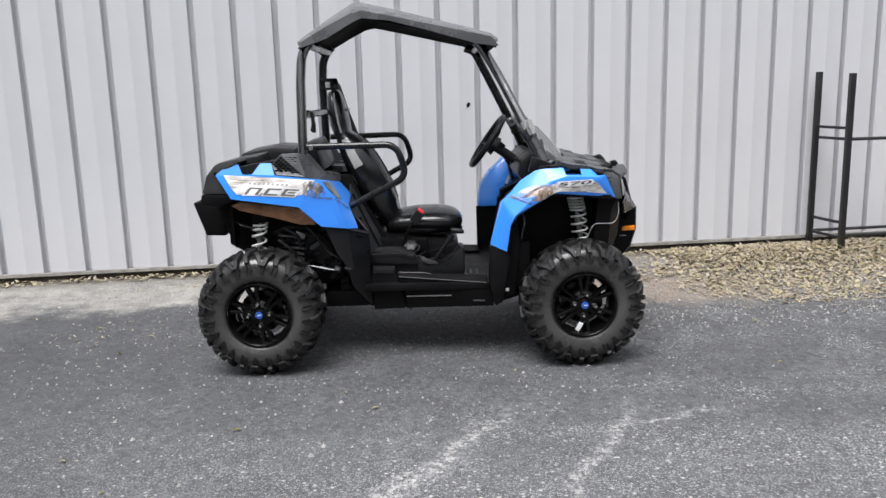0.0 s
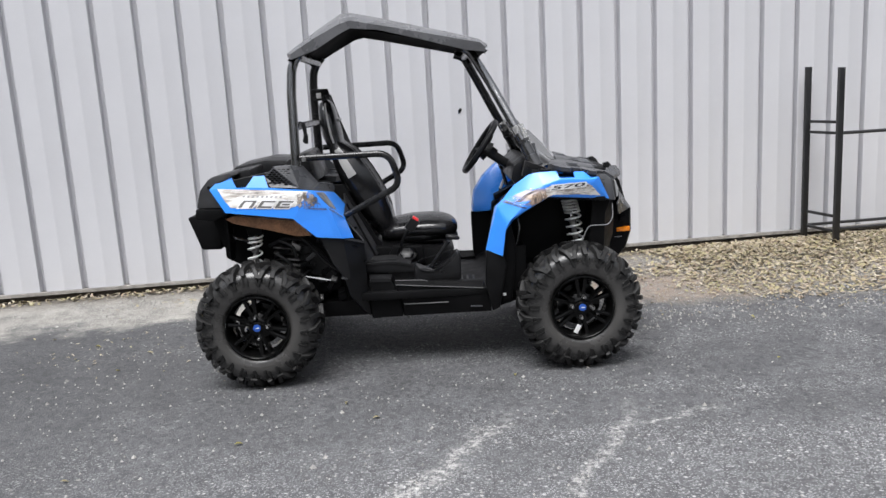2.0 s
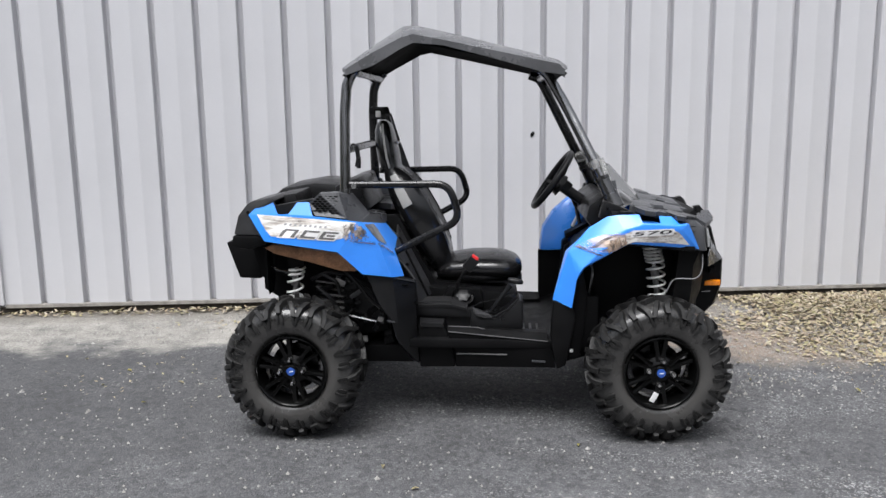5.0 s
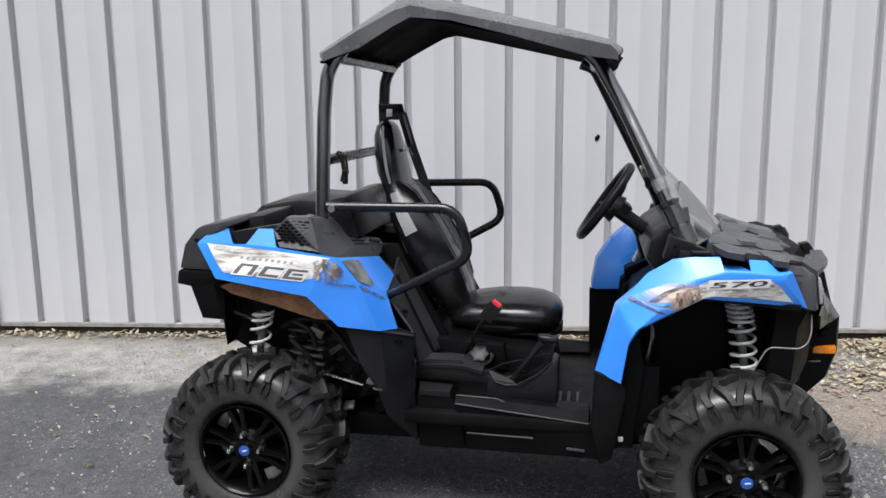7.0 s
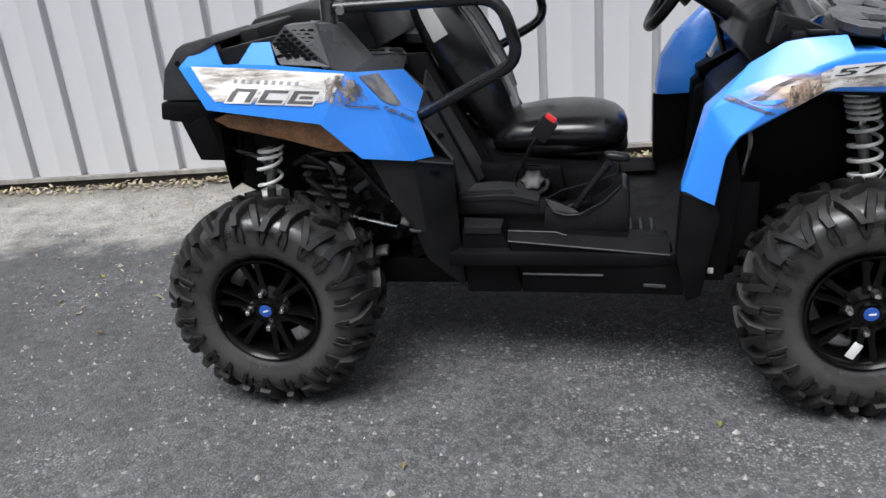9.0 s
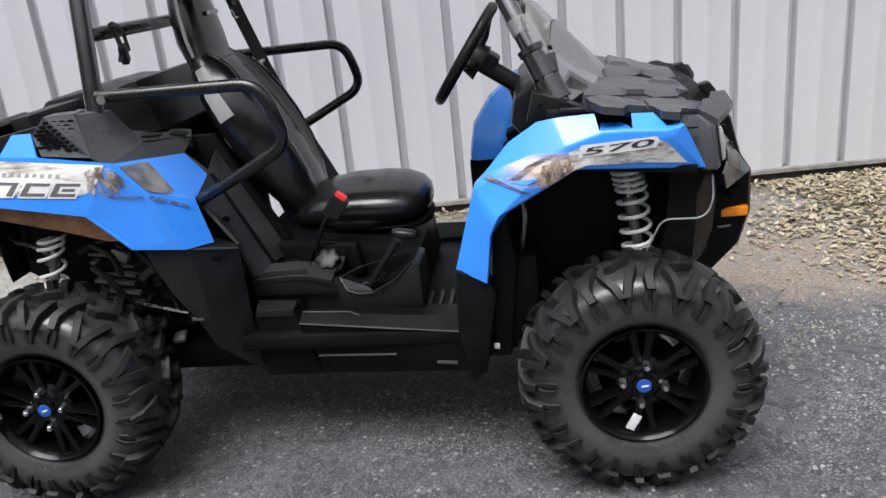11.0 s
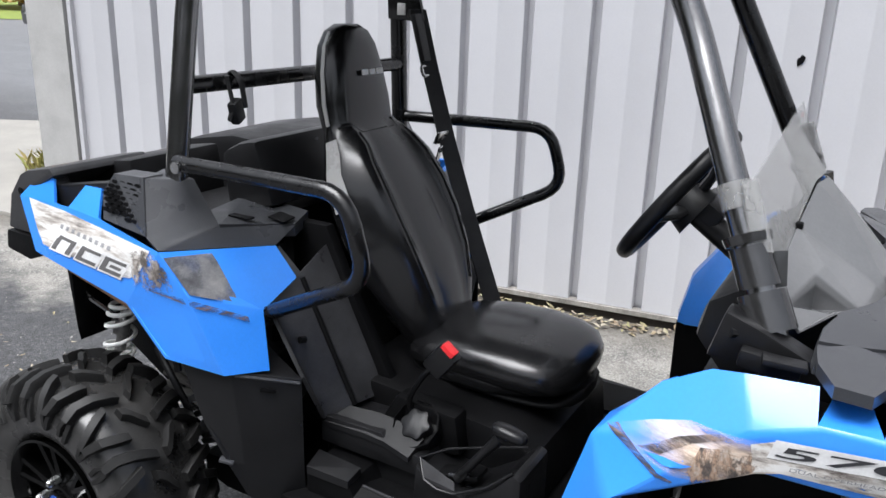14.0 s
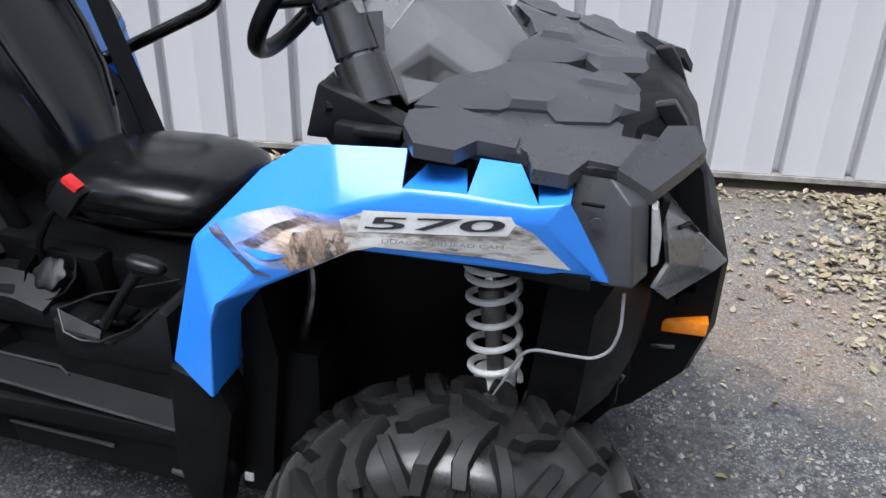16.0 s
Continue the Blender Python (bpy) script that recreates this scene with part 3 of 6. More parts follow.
def build_wall():
    s0, s1, h = -3.50, 9.1, 4.6
    wall = bmesh.new()
    pts = [(s0 - 0.30, -0.062), (s1, -0.062), (s1, -0.165), (s0 - 0.30, -0.165)]
    ring = [[wall_point(s, o, z) for s, o in pts] for z in (0.02, h)]
    wall = loft(ring)
    w = part("wall_north", wall, WALLM)
    tagged(w, "light grey ribbed steel siding of a metal building", "wall", kind="structure")
    # one sheet of siding between two ribs, used again and again
    prof = [(0.0, 0.0), (0.0, 0.056), (0.003, 0.060), (0.125, 0.060), (0.131, 0.0618), (0.139, 0.0618), (0.145, 0.060), (0.2555, 0.060), (0.2585, 0.057),
            (0.2615, 0.001), (0.2985, 0.001), (RIB - 0.001, 0.054), (RIB - 0.0005, 0.0)]
    bm = bmesh.new()
    lo = [bm.verts.new((a, -o, 0.075)) for a, o in prof]
    hi = [bm.verts.new((a, -o, h)) for a, o in prof]
    for i in range(len(prof) - 1):
        bm.faces.new((lo[i], lo[i + 1], hi[i + 1], hi[i]))
    bm.faces.new(lo[::-1])
    bm.faces.new(hi)
    me = finish(bm, WALLM, "panel", 20)
    first = 0.124 - 0.281
    k = math.floor((s0 - first) / RIB)
    while first + k * RIB < s1 - RIB:
        s = first + k * RIB
        if s >= s0 - 0.02:
            p = new("panel", me)
            p.matrix_basis = Matrix.Translation(wall_point(s, -0.060, 0)) @ Matrix.Rotation(WALL_SLOPE, 4, "Z")
            p.parent = w
        k += 1
    # corner board, base trim, footing
    ring = [[wall_point(s, o, z) for s, o in ((s0 - 0.31, 0.035), (s0 - 0.02, 0.035), (s0 - 0.02, -0.03), (s0 - 0.31, -0.03))] for z in (0.012, h)]
    t = part("corner_trim", bevelled(loft(ring), 0.004), TRIMM)
    tagged(t, "wide flat pale grey metal corner board", "trim", kind="structure")
    ring = [[wall_point(s, o, z) for s, o in ((s0 + 0.0, 0.026), (s0 + 0.028, 0.026), (s0 + 0.028, -0.033), (s0 + 0.0, -0.033))] for z in (0.075, h)]
    t = part("edge_trim", bevelled(loft(ring), 0.004), WALLM)
    tagged(t, "narrow grey metal edge strip beside the corner board", "trim", kind="structure")
    ring = [[wall_point(s, o, z) for o, z in ((0.014, 0.050), (0.014, 0.072), (-0.035, 0.074), (-0.035, 0.050))] for s in (s0 + 0.03, s1)]
    t = part("base_trim", bevelled(loft(ring), 0.002), GRIME)
    tagged(t, "pale metal drip edge along the foot of the siding", "trim", kind="structure")
    ring = [[wall_point(s, o, z) for o, z in ((-0.012, -0.05), (-0.012, 0.049), (-0.034, 0.049), (-0.034, -0.05))] for s in (s0 - 0.3, s1)]
    t = part("footing", loft(ring), DARKGAP)
    tagged(t, "dark brown footing below the siding", "footing", kind="structure")
    # back and end of the building, and its roof, out of sight
    ring = [[wall_point(s, o, z) for s, o in ((s0 - 0.30, -0.17), (s0 - 0.20, -0.17), (s0 - 0.20, -9), (s0 - 0.30, -9))] for z in (0.0, h)]
    t = part("wall_west", loft(ring), WALLM)
    tagged(t, "plain light grey steel end wall", "wall", kind="structure")
    ring = [[wall_point(s, o, z) for s, o in ((s0 - 0.45, 0.12), (s1, 0.12), (s1, -9), (s0 - 0.45, -9))] for z in (h + 0.002, h + 0.12)]
    t = part("roof", loft(ring), TRIMM)
    tagged(t, "grey metal roof edge of the building", "roof", kind="structure")
    # a dark scuffed hole in the siding
    c = wall_point(0.349, 0.0002, 1.236)
    bm = bmesh.new()
    rim = []
    for i in range(14):
        a = 2 * math.pi * i / 14
        rr = 0.017 + 0.005 * math.sin(2 * a + 0.6) + 0.003 * math.sin(5 * a)
        rim.append((0.72 * rr * math.cos(a), 1.3 * rr * math.sin(a)))
    ring = [[c + Vector((u, WALL_SLOPE * u - d, v)) for u, v in rim] for d in (0.0, 0.003)]
    hole = part("hole", loft(ring), DEEP, w, "small dark hole punched in the siding")


def build_slab():
    bm = prism([(-3.62, 1.47), (-3.75, 1.40), (-4.5, 1.36), (-9.5, 1.15), (-9.5, 2.4), (-7.35, 3.62), (-5.2, 4.9), (-4.2, 4.9), (-4.0, 2.3), (-3.83, 1.52)], 0.03, -0.05, 0.012, axis="z")
    s = part("pavement", bm, CONCRETE)
    tagged(s, "pale concrete slab at the corner of the building", "pavement", kind="structure")


def build_weeds():
    random.seed(4)
    bm = bmesh.new()
    for _ in range(260):
        bx, by = -5.00 + random.gauss(0, 0.07), 2.37 + random.gauss(0, 0.10)
        a, lean, ln = random.uniform(0, 6.28), random.uniform(0.2, 1.2), random.uniform(0.08, 0.26)
        d = Vector((math.cos(a) * lean, math.sin(a) * lean, 1)).normalized()
        s = d.cross(Vector((0, 0, 1))).normalized() * random.uniform(0.006, 0.016)
        p = Vector((bx, by, 0.03))
        q, r = p + d * ln * 0.6, p + d * ln + Vector((0, 0, -0.03))
        vs = [bm.verts.new(c) for c in (p, q + s, r, q - s)]
        bm.faces.new(vs)
    w = part("weed_clump", bm, WEEDM)
    tagged(w, "small yellow-green weed clump at the foot of the corner", "weeds", kind="stuff")


def leaf_into(bm, p, size, yaw, tilt, curl, broad=1.0):
    c, s = math.cos(yaw), math.sin(yaw)
    shape = ((0, -1, 0), (0.42, -0.25, 1), (0.36, 0.42, 1), (0, 1, 0), (-0.36, 0.42, 1), (-0.42, -0.25, 1))
    vs = []
    for a, b, e in shape:
        z = curl * size * e + tilt * size * b
        a *= broad
        vs.append(bm.verts.new((p[0] + size * (a * c - b * s), p[1] + size * (a * s + b * c), p[2] + z + abs(tilt) * size)))
    bm.faces.new((vs[0], vs[1], vs[2], vs[3]))
    bm.faces.new((vs[0], vs[3], vs[4], vs[5]))


def build_leaves():
    random.seed(11)
    bm = bmesh.new()
    # a drift against the building beyond the front wheel
    for _ in range(30000):
        x = random.uniform(1.25, 5.4)
        wall_y = 1.95 + 0.12 * x
        spread = random.random()
        y = wall_y - 0.03 - (abs(random.gauss(0, 0.55)) if spread < 0.62 else random.uniform(0.2, 1.75))
        front = 1.02 - 0.20 * x + 0.06 * math.sin(4.1 * x) - 0.12 * max(0.0, min(1.0, (x - 1.9) / 0.5))
        edge = 1.92 + 0.10 * math.sin(5 * y) + random.gauss(0, 0.10)
        keep = 0.95 if x > edge else (0.30 if y > wall_y - 0.16 else 0.04)
        if y < front + random.gauss(0, 0.07) or random.random() > keep:
            continue
        hgt = max(0.0, 0.06 * math.exp(-((wall_y - 0.45 - y) / 0.42) ** 2) * max(0.0, min(1, (x - 1.5) / 0.6)))
        leaf_into(bm, (x, y, 0.004 + random.random() * hgt), random.uniform(0.009, 0.021) * (1.0 if x > edge else 0.8), random.uniform(0, 6.28),
                  random.uniform(-0.45, 0.45), random.uniform(-0.2, 0.3), random.uniform(0.8, 1.7))
    # a thin line along the foot of the siding
    for _ in range(900):
        x = random.uniform(-3.6, 1.4)
        y = 1.95 + 0.12 * x - 0.02 - abs(random.gauss(0, 0.055))
        leaf_into(bm, (x, y, 0.004 + random.random() * 0.02), random.uniform(0.010, 0.026), random.uniform(0, 6.28),
                  random.uniform(-0.5, 0.5), random.uniform(-0.2, 0.3))
    for _ in range(130):
        x, y = random.gauss(-1.35, 0.3), random.gauss(1.28, 0.09)
        leaf_into(bm, (x, y, 0.005), random.uniform(0.010, 0.022), random.uniform(0, 6.28), random.uniform(-0.3, 0.3), 0.1)
    # a loose cluster at the end of the drift
    for _ in range(300):
        x = random.gauss(1.78, 0.17)
        y = 1.38 + 0.30 * (x - 1.6) + random.gauss(0, 0.13)
        leaf_into(bm, (x, y, 0.004 + random.random() * 0.012), random.uniform(0.008, 0.024), random.uniform(0, 6.28), random.uniform(-0.45, 0.45), random.uniform(-0.2, 0.3), random.uniform(0.9, 1.9))
    # strays in front of the drift
    for _ in range(700):
        x, y = random.uniform(1.1, 3.6), random.uniform(0.2, 1.6)
        leaf_into(bm, (x, y, 0.004), random.uniform(0.004, 0.012), random.uniform(0, 6.28), random.uniform(-0.5, 0.5), random.uniform(-0.3, 0.5))
    # small scraps on the asphalt behind the vehicle and under it
    for _ in range(60):
        x, y = random.gauss(-1.7, 0.35), random.gauss(0.2, 0.35)
        leaf_into(bm, (x, y, 0.004), random.uniform(0.006, 0.016), random.uniform(0, 6.28), random.uniform(-0.4, 0.4), random.uniform(-0.2, 0.4))
    d = part("fallen_leaves", bm, LEAFM)
    tagged(d, "drift of dry tan and brown fallen leaves against the wall", "leaves", kind="stuff")
    # loose leaves that lie singly on the asphalt
    spots = [(-1.57, 0.10), (-1.84, 0.42), (-1.64, -0.2), (-1.98, 0.06), (-0.35, -0.86), (-0.75, -1.25), (-1.35, -1.5), (-2.3, 0.5),
             (-1.95, 0.3), (1.44, 0.54), (1.55, 0.98), (1.28, 0.2), (1.2, 0.75), (1.42, 0.25), (0.45, -0.62), (-0.2, -1.05),
             (-1.1, -1.75), (1.75, -0.6), (-2.4, -0.2), (-2.2, -0.9), (1.9, 0.1), (0.1, -1.9)]
    for i, (x, y) in enumerate(spots):
        b = bmesh.new()
        leaf_into(b, (x, y, 0.004), random.uniform(0.011, 0.021), random.uniform(0, 6.28), random.uniform(-0.3, 0.3), 0.3)
        bmesh.ops.solidify(b, geom=b.faces[:], thickness=0.0012)
        o = new("fallen_leaf")
        o.location = (x, y, 0)
        o.name = "fallen_leaf"
        bmesh.ops.translate(b, verts=b.verts[:], vec=(-x, -y, 0))
        me = finish(b, (LEAFM, LEAFM, WEEDM)[i % 3], "fallen_leaf")
        bpy.data.objects.remove(o)
        o = new("fallen_leaf", me)
        o.location = (x, y, 0)
        tagged(o, "small dry leaf lying on the asphalt", "leaf", "loose leaves on the asphalt")
    # grit and crumbs of stone
    g = bmesh.new()
    for i in range(5200):
        if i < 1500:
            x, y = random.gauss(-0.6, 1.7), random.gauss(-0.5, 1.0)
        elif i < 3600:
            x, y = random.uniform(1.05, 3.0), random.uniform(0.0, 2.0)
        else:
            x, y = random.uniform(-3.6, 1.0), random.uniform(0.75, 1.7)
        if abs(x) < 1.1 and abs(y + 0.2) < 0.35 or y > 1.9 + 0.12 * x:
            continue
        r = random.uniform(0.0025, 0.0075) if random.random() < 0.95 else random.uniform(0.008, 0.014)
        a = random.uniform(0, 6.28)
        vs = [g.verts.new((x + r * math.cos(a + k * 1.257) * random.uniform(0.6, 1.3), y + r * math.sin(a + k * 1.257) * random.uniform(0.6, 1.3), 0.0)) for k in range(5)]
        top = g.verts.new((x, y, r * random.uniform(0.7, 1.1) + 0.002))
        for k in range(5):
            g.faces.new((vs[k], vs[(k + 1) % 5], top))
    o = part("grit", g, GRITM)
    tagged(o, "pale grit scattered over the asphalt", "grit", kind="stuff")


def build_rack():
    t = thing("steel_rack", (3.9, 2.0, 0), "black tubular steel storage rack standing on the leaves", "rack")
    A, B = (3.19, 2.25), (3.275, 1.885)
    u = Vector((math.cos(WALL_SLOPE), math.sin(WALL_SLOPE)))
    far = [(p[0] + 1.9 * u.x, p[1] + 1.9 * u.y) for p in (A, B)]
    for x, y, hh in ((*A, 1.42), (*B, 1.40), (*far[0], 1.42), (*far[1], 1.40)):
        part("post", box(x, y, hh / 2, 0.042, 0.042, hh, 0.004), RACKM, t)
    for z in (0.985, 0.90, 0.245, 0.125):
        part("rail", box((A[0] + B[0]) / 2, (A[1] + B[1]) / 2, z, 0.022, 0.30, 0.022, 0.003, (0, 0, math.degrees(math.atan2(B[0] - A[0], A[1] - B[1])))), RACKM, t)
    for P, Q, z in ((B, far[1], 0.90), (B, far[1], 0.145), (A, far[0], 0.125), (A, far[0], 0.02)):
        part("shelf_bar", tube([(P[0] + 0.024 * u.x, P[1] + 0.024 * u.y, z), (Q[0] - 0.024 * u.x, Q[1] - 0.024 * u.y, z)], 0.013, 8), RACKM, t)


def build_car():
    c = thing("parked_car", (-18.0, 12.9, 0), "black parked car seen far across the lot", "car")
    bm = blank()
    rot = Matrix.Rotation(radians(-8), 4, "Z")

    def put(b):
        bmesh.ops.rotate(b, verts=b.verts[:], cent=(0, 0, 0), matrix=rot.to_3x3())
        bmesh.ops.translate(b, verts=b.verts[:], vec=(-18.0, 12.9, 0))
        return b
    body = [(-2.3, 0.35), (-2.35, 0.62), (-2.2, 0.82), (-1.0, 0.92), (1.9, 0.95), (2.3, 0.85), (2.35, 0.5), (2.25, 0.3), (-2.2, 0.3)]
    part("body", put(prism(body, -0.88, 0.88, 0.05)), CARBLACK, c)
    part("cabin", put(prism([(-1.15, 0.9), (-0.5, 1.38), (1.2, 1.42), (1.85, 0.95)], -0.72, 0.72, 0.05)), CARBLACK, c)
    part("side_window", put(prism([(-0.95, 0.95), (-0.42, 1.32), (1.12, 1.35), (1.6, 0.97)], -0.75, -0.70, 0.01)), GLASSC, c)
    part("trim_strip", put(box(0, -0.885, 0.6, 4.2, 0.02, 0.05)), CHROME, c)
    for x in (-1.45, 1.4):
        for y in (-0.80, 0.80):
            wbm = lathe([(-0.1, 0.2), (-0.1, 0.31), (-0.06, 0.33), (0.06, 0.33), (0.1, 0.31), (0.1, 0.2)], 24)
            bmesh.ops.translate(wbm, verts=wbm.verts[:], vec=(x, y, 0.33))
            w = part("wheel", put(wbm), RUBBER, c)
            hb = lathe([(-0.11, 0.02), (-0.11, 0.19), (0.11, 0.19), (0.11, 0.02)], 20)
            bmesh.ops.translate(hb, verts=hb.verts[:], vec=(x, y, 0.33))
            part("hub", put(hb), CHROME, w)


def build_tree(x, y, h, seed):
    random.seed(seed)
    t = thing("autumn_tree", (x, y, 0), "tree with an orange-yellow autumn crown across the road", "tree", "trees across the road")
    bm = tube([(x, y, 0), (x + 0.1, y, h * 0.2), (x - 0.1, y + 0.1, h * 0.45), (x, y, h * 0.8)], [0.24, 0.19, 0.13, 0.03], 9)
    for k in range(9):
        a, z = k * 2.4, h * (0.22 + 0.05 * k)
        ln = h * (0.33 - 0.02 * k)
        merge(bm, tube([(x, y, z), (x + ln * 0.5 * math.cos(a), y + ln * 0.5 * math.sin(a), z + ln * 0.25), (x + ln * math.cos(a), y + ln * math.sin(a), z + ln * 0.6)], [0.09, 0.06, 0.02], 6))
    part("trunk", bm, BARK, t)
    crown = bmesh.new()
    for _ in range(5200):
        a, u = random.uniform(0, 6.28), random.random()
        z = h * (0.04 + 1.0 * random.random())
        k = (z / h - 0.04) / 1.0
        rad = h * 0.42 * (math.sin(math.pi * min(1, k * 0.85 + 0.13)) ** 0.7) * (0.55 + 0.45 * math.sqrt(u)) * (0.82 + 0.22 * math.sin(3 * a + 5 * k))
        p = Vector((x + rad * math.cos(a), y + rad * math.sin(a), z))
        leaf_into(crown, p, random.uniform(0.10, 0.22), random.uniform(0, 6.28), random.uniform(-1, 1), random.uniform(-0.4, 0.4))
    part("crown", crown, AUTUMN, t)


def build_lawn():
    bm = bmesh.new()
    bmesh.ops.create_grid(bm, x_segments=24, y_segments=24, size=0.5)
    for v in bm.verts:
        u, w = v.co.x + 0.5, v.co.y + 0.5
        p = Vector((-48, 8, 0)).lerp(Vector((-20, 22, 0)), u)
        q = Vector((-110, 60, 0)).lerp(Vector((-60, 110, 0)), u)
        v.co = p.lerp(q, w ** 2) + Vector((0, 0, 0.02 + 0.05 * noise.noise((u * 9, w * 9, 0)) * w))
    g = part("lawn", bm, GRASSM)
    tagged(g, "green grass verge beyond the road", "grass", kind="structure")


def build_blocking_woods():
    """A plain dark row of woods, added out of view behind the lot to close the place and dim low skylight and
    reflections.
    """
    random.seed(8)
    bm = bmesh.new()
    for k in range(12000):
        a = random.uniform(math.pi * 0.98, math.pi * 2.06)
        top = 13.0 + 2.2 * math.sin(a * 9) + 1.3 * math.sin(a * 23 + 1)
        r = 30 + random.uniform(0, 5)
        leaf_into(bm, (r * math.cos(a), r * math.sin(a), top * random.random()), random.uniform(0.35, 0.7), random.uniform(0, 6.28), random.uniform(-1, 1), random.uniform(-0.5, 0.5))
    inner = [[Vector((r * math.cos(a), r * math.sin(a), z)) for r, z in ((34.5, -0.2), (34.5, 10.0 + 1.4 * math.sin(a * 9)), (36, 10.0 + 1.4 * math.sin(a * 9)), (36, -0.2))] for a in (math.pi * (0.98 + 1.08 * i / 60) for i in range(61))]
    merge_rows(bm, inner)
    w = part("far_woods", bm, BLOCKWOOD)
    tagged(w, "dark row of woods added out of view to block low skylight", "woods", kind="stuff")


def merge_rows(bm, rings):
    rr = [[bm.verts.new(p) for p in ring] for ring in rings]
    for a, b in zip(rr, rr[1:]):
        for k in range(len(a)):
            bm.faces.new((a[k], a[(k + 1) % len(a)], b[(k + 1) % len(a)], b[k]))


build_ground()
build_slab()
build_lawn()

# ---- the small one-seat off-road vehicle ----
CY = 0.05
buggy = thing("off_road_vehicle", (0, CY, 0), "blue and black one-seat off-road buggy parked on asphalt", "vehicle")


def both(name, bm, mat, label="", parent=None, angle=32):
    """A part on the near side and its mirror image on the far side."""
    other = mirrored(bm.copy(), CY)
    a = part(name, bm, mat, parent or buggy, label, angle)
    b = part(name, other, mat, parent or buggy, label, angle)
    return a, b


# -- wheels --
TREAD = [(0.0, 0.0, 0.288, 0.0), (0.40, 0.045, 0.287, 0.04), (0.70, 0.080, 0.282, 0.22), (0.92, 0.104, 0.270, 0.6), (1.10, 0.118, 0.252, 1.05),
         (1.35, 0.125, 0.226, 1.5), (1.60, 0.123, 0.198, 1.6), (1.85, 0.113, 0.172, 1.7)]


def tread_at(s):
    """Half width, radius and lean of the tyre's outside, s from the middle of the tread over the shoulder (1) down the side (1.85)."""
    for a, b in zip(TREAD, TREAD[1:]):
        if s <= b[0]:
            t = (s - a[0]) / (b[0] - a[0])
            return [p + (q - p) * t for p, q in zip(a[1:], b[1:])]
    return TREAD[-1][1:]


def tyre_mesh(width):
    k = width / 0.25
    out = [(tread_at(i * 1.85 / 22)[0] * k, tread_at(i * 1.85 / 22)[1]) for i in range(23)]
    prof = [(-y, r) for y, r in out[::-1]] + out[1:] + [(0.100 * k, 0.158), (0.088 * k, 0.150), (0.070 * k, 0.146), (-0.070 * k, 0.146), (-0.088 * k, 0.150), (-0.100 * k, 0.158)]
    return finish(lathe(prof, 72, closed=True), CARCASS, "tyre", 38)


def lug_mesh(width, side, bars):
    """One rubber lug out of bars: each a path of (place across the tread, turn along it), a width and a height."""
    k = width / 0.25
    bm = bmesh.new()
    for path, wide, tall in bars:
        rings = []
        for j, (s, turn) in enumerate(path):
            y, r, lean = tread_at(s)
            nr, ny = math.cos(lean), side * math.sin(lean)
            end = j in (0, len(path) - 1)
            d = wide * (0.88 if end else 1.0) / 2 / r
            h = tall * (0.93 if end else 1.0)
            ring = []
            for da, hgt in ((-d * 1.12, -0.004), (-d, h * 0.80), (-d * 0.80, h), (d * 0.80, h), (d, h * 0.82), (d * 1.12, -0.004)):
                rr = r + hgt * nr
                ring.append((rr * math.cos(turn + da), side * y * k + hgt * ny, rr * math.sin(turn + da)))
            rings.append(ring)
        merge_loft(bm, rings)
    return finish(bm, RUBBER, "tread_lug", 30)


# forked shoulder lug, long side lug, short lug in the middle, and the ribs below them on the sidewall
FORKED_LUG = [([(0.50, -0.115), (0.66, -0.098), (0.92, -0.055), (1.16, -0.022)], 0.022, 0.0225), ([(0.58, 0.150), (0.76, 0.118), (0.97, 0.066), (1.16, 0.026)], 0.021, 0.0225),
              ([(1.04, -0.044), (1.26, -0.026), (1.50, -0.004)], 0.013, 0.010), ([(1.04, 0.052), (1.26, 0.040), (1.46, 0.014)], 0.012, 0.010)]
SIDE_LUG = [([(0.20, 0.205), (0.36, 0.235), (0.62, 0.275), (0.86, 0.300), (1.06, 0.285)], 0.023, 0.0225), ([(1.02, 0.262), (1.25, 0.238), (1.48, 0.243)], 0.013, 0.010),
            ([(1.02, 0.306), (1.22, 0.335), (1.42, 0.322)], 0.012, 0.009)]
MIDDLE_LUG = [([(0.03, -0.075), (0.14, -0.030), (0.28, 0.045), (0.40, 0.075)], 0.023, 0.0225)]
TYRES = {}


def merge_loft(bm, rings):
    rr = [[bm.verts.new(p) for p in ring] for ring in rings]
    n = len(rr[0])
    for a, b in zip(rr, rr[1:]):
        for k in range(n):
            bm.faces.new((a[k], a[(k + 1) % n], b[(k + 1) % n], b[k]))
    bm.faces.new(rr[0][::-1])
    bm.faces.new(rr[-1])


def rim_mesh(width):
    f = -width * 0.5 + 0.012
    bm = lathe([(f, 0.151), (f - 0.004, 0.157), (f - 0.006, 0.151), (f + 0.004, 0.143), (f + 0.045, 0.132), (0.0, 0.128), (width * 0.4, 0.150),
                (width * 0.4, 0.156), (0.0, 0.136), (f + 0.05, 0.140), (f + 0.012, 0.148)], 56, closed=True)
    # brake drum and back plate seen between the spokes
    merge(bm, lathe([(f + 0.085, 0.02), (f + 0.085, 0.105), (f + 0.12, 0.105), (f + 0.12, 0.02)], 40))
    # hub boss
    merge(bm, lathe([(f + 0.012, 0.036), (f + 0.014, 0.040), (f + 0.03, 0.066), (f + 0.06, 0.070), (f + 0.075, 0.070)], 40))
    return finish(bm, RIMM, "rim", 30)


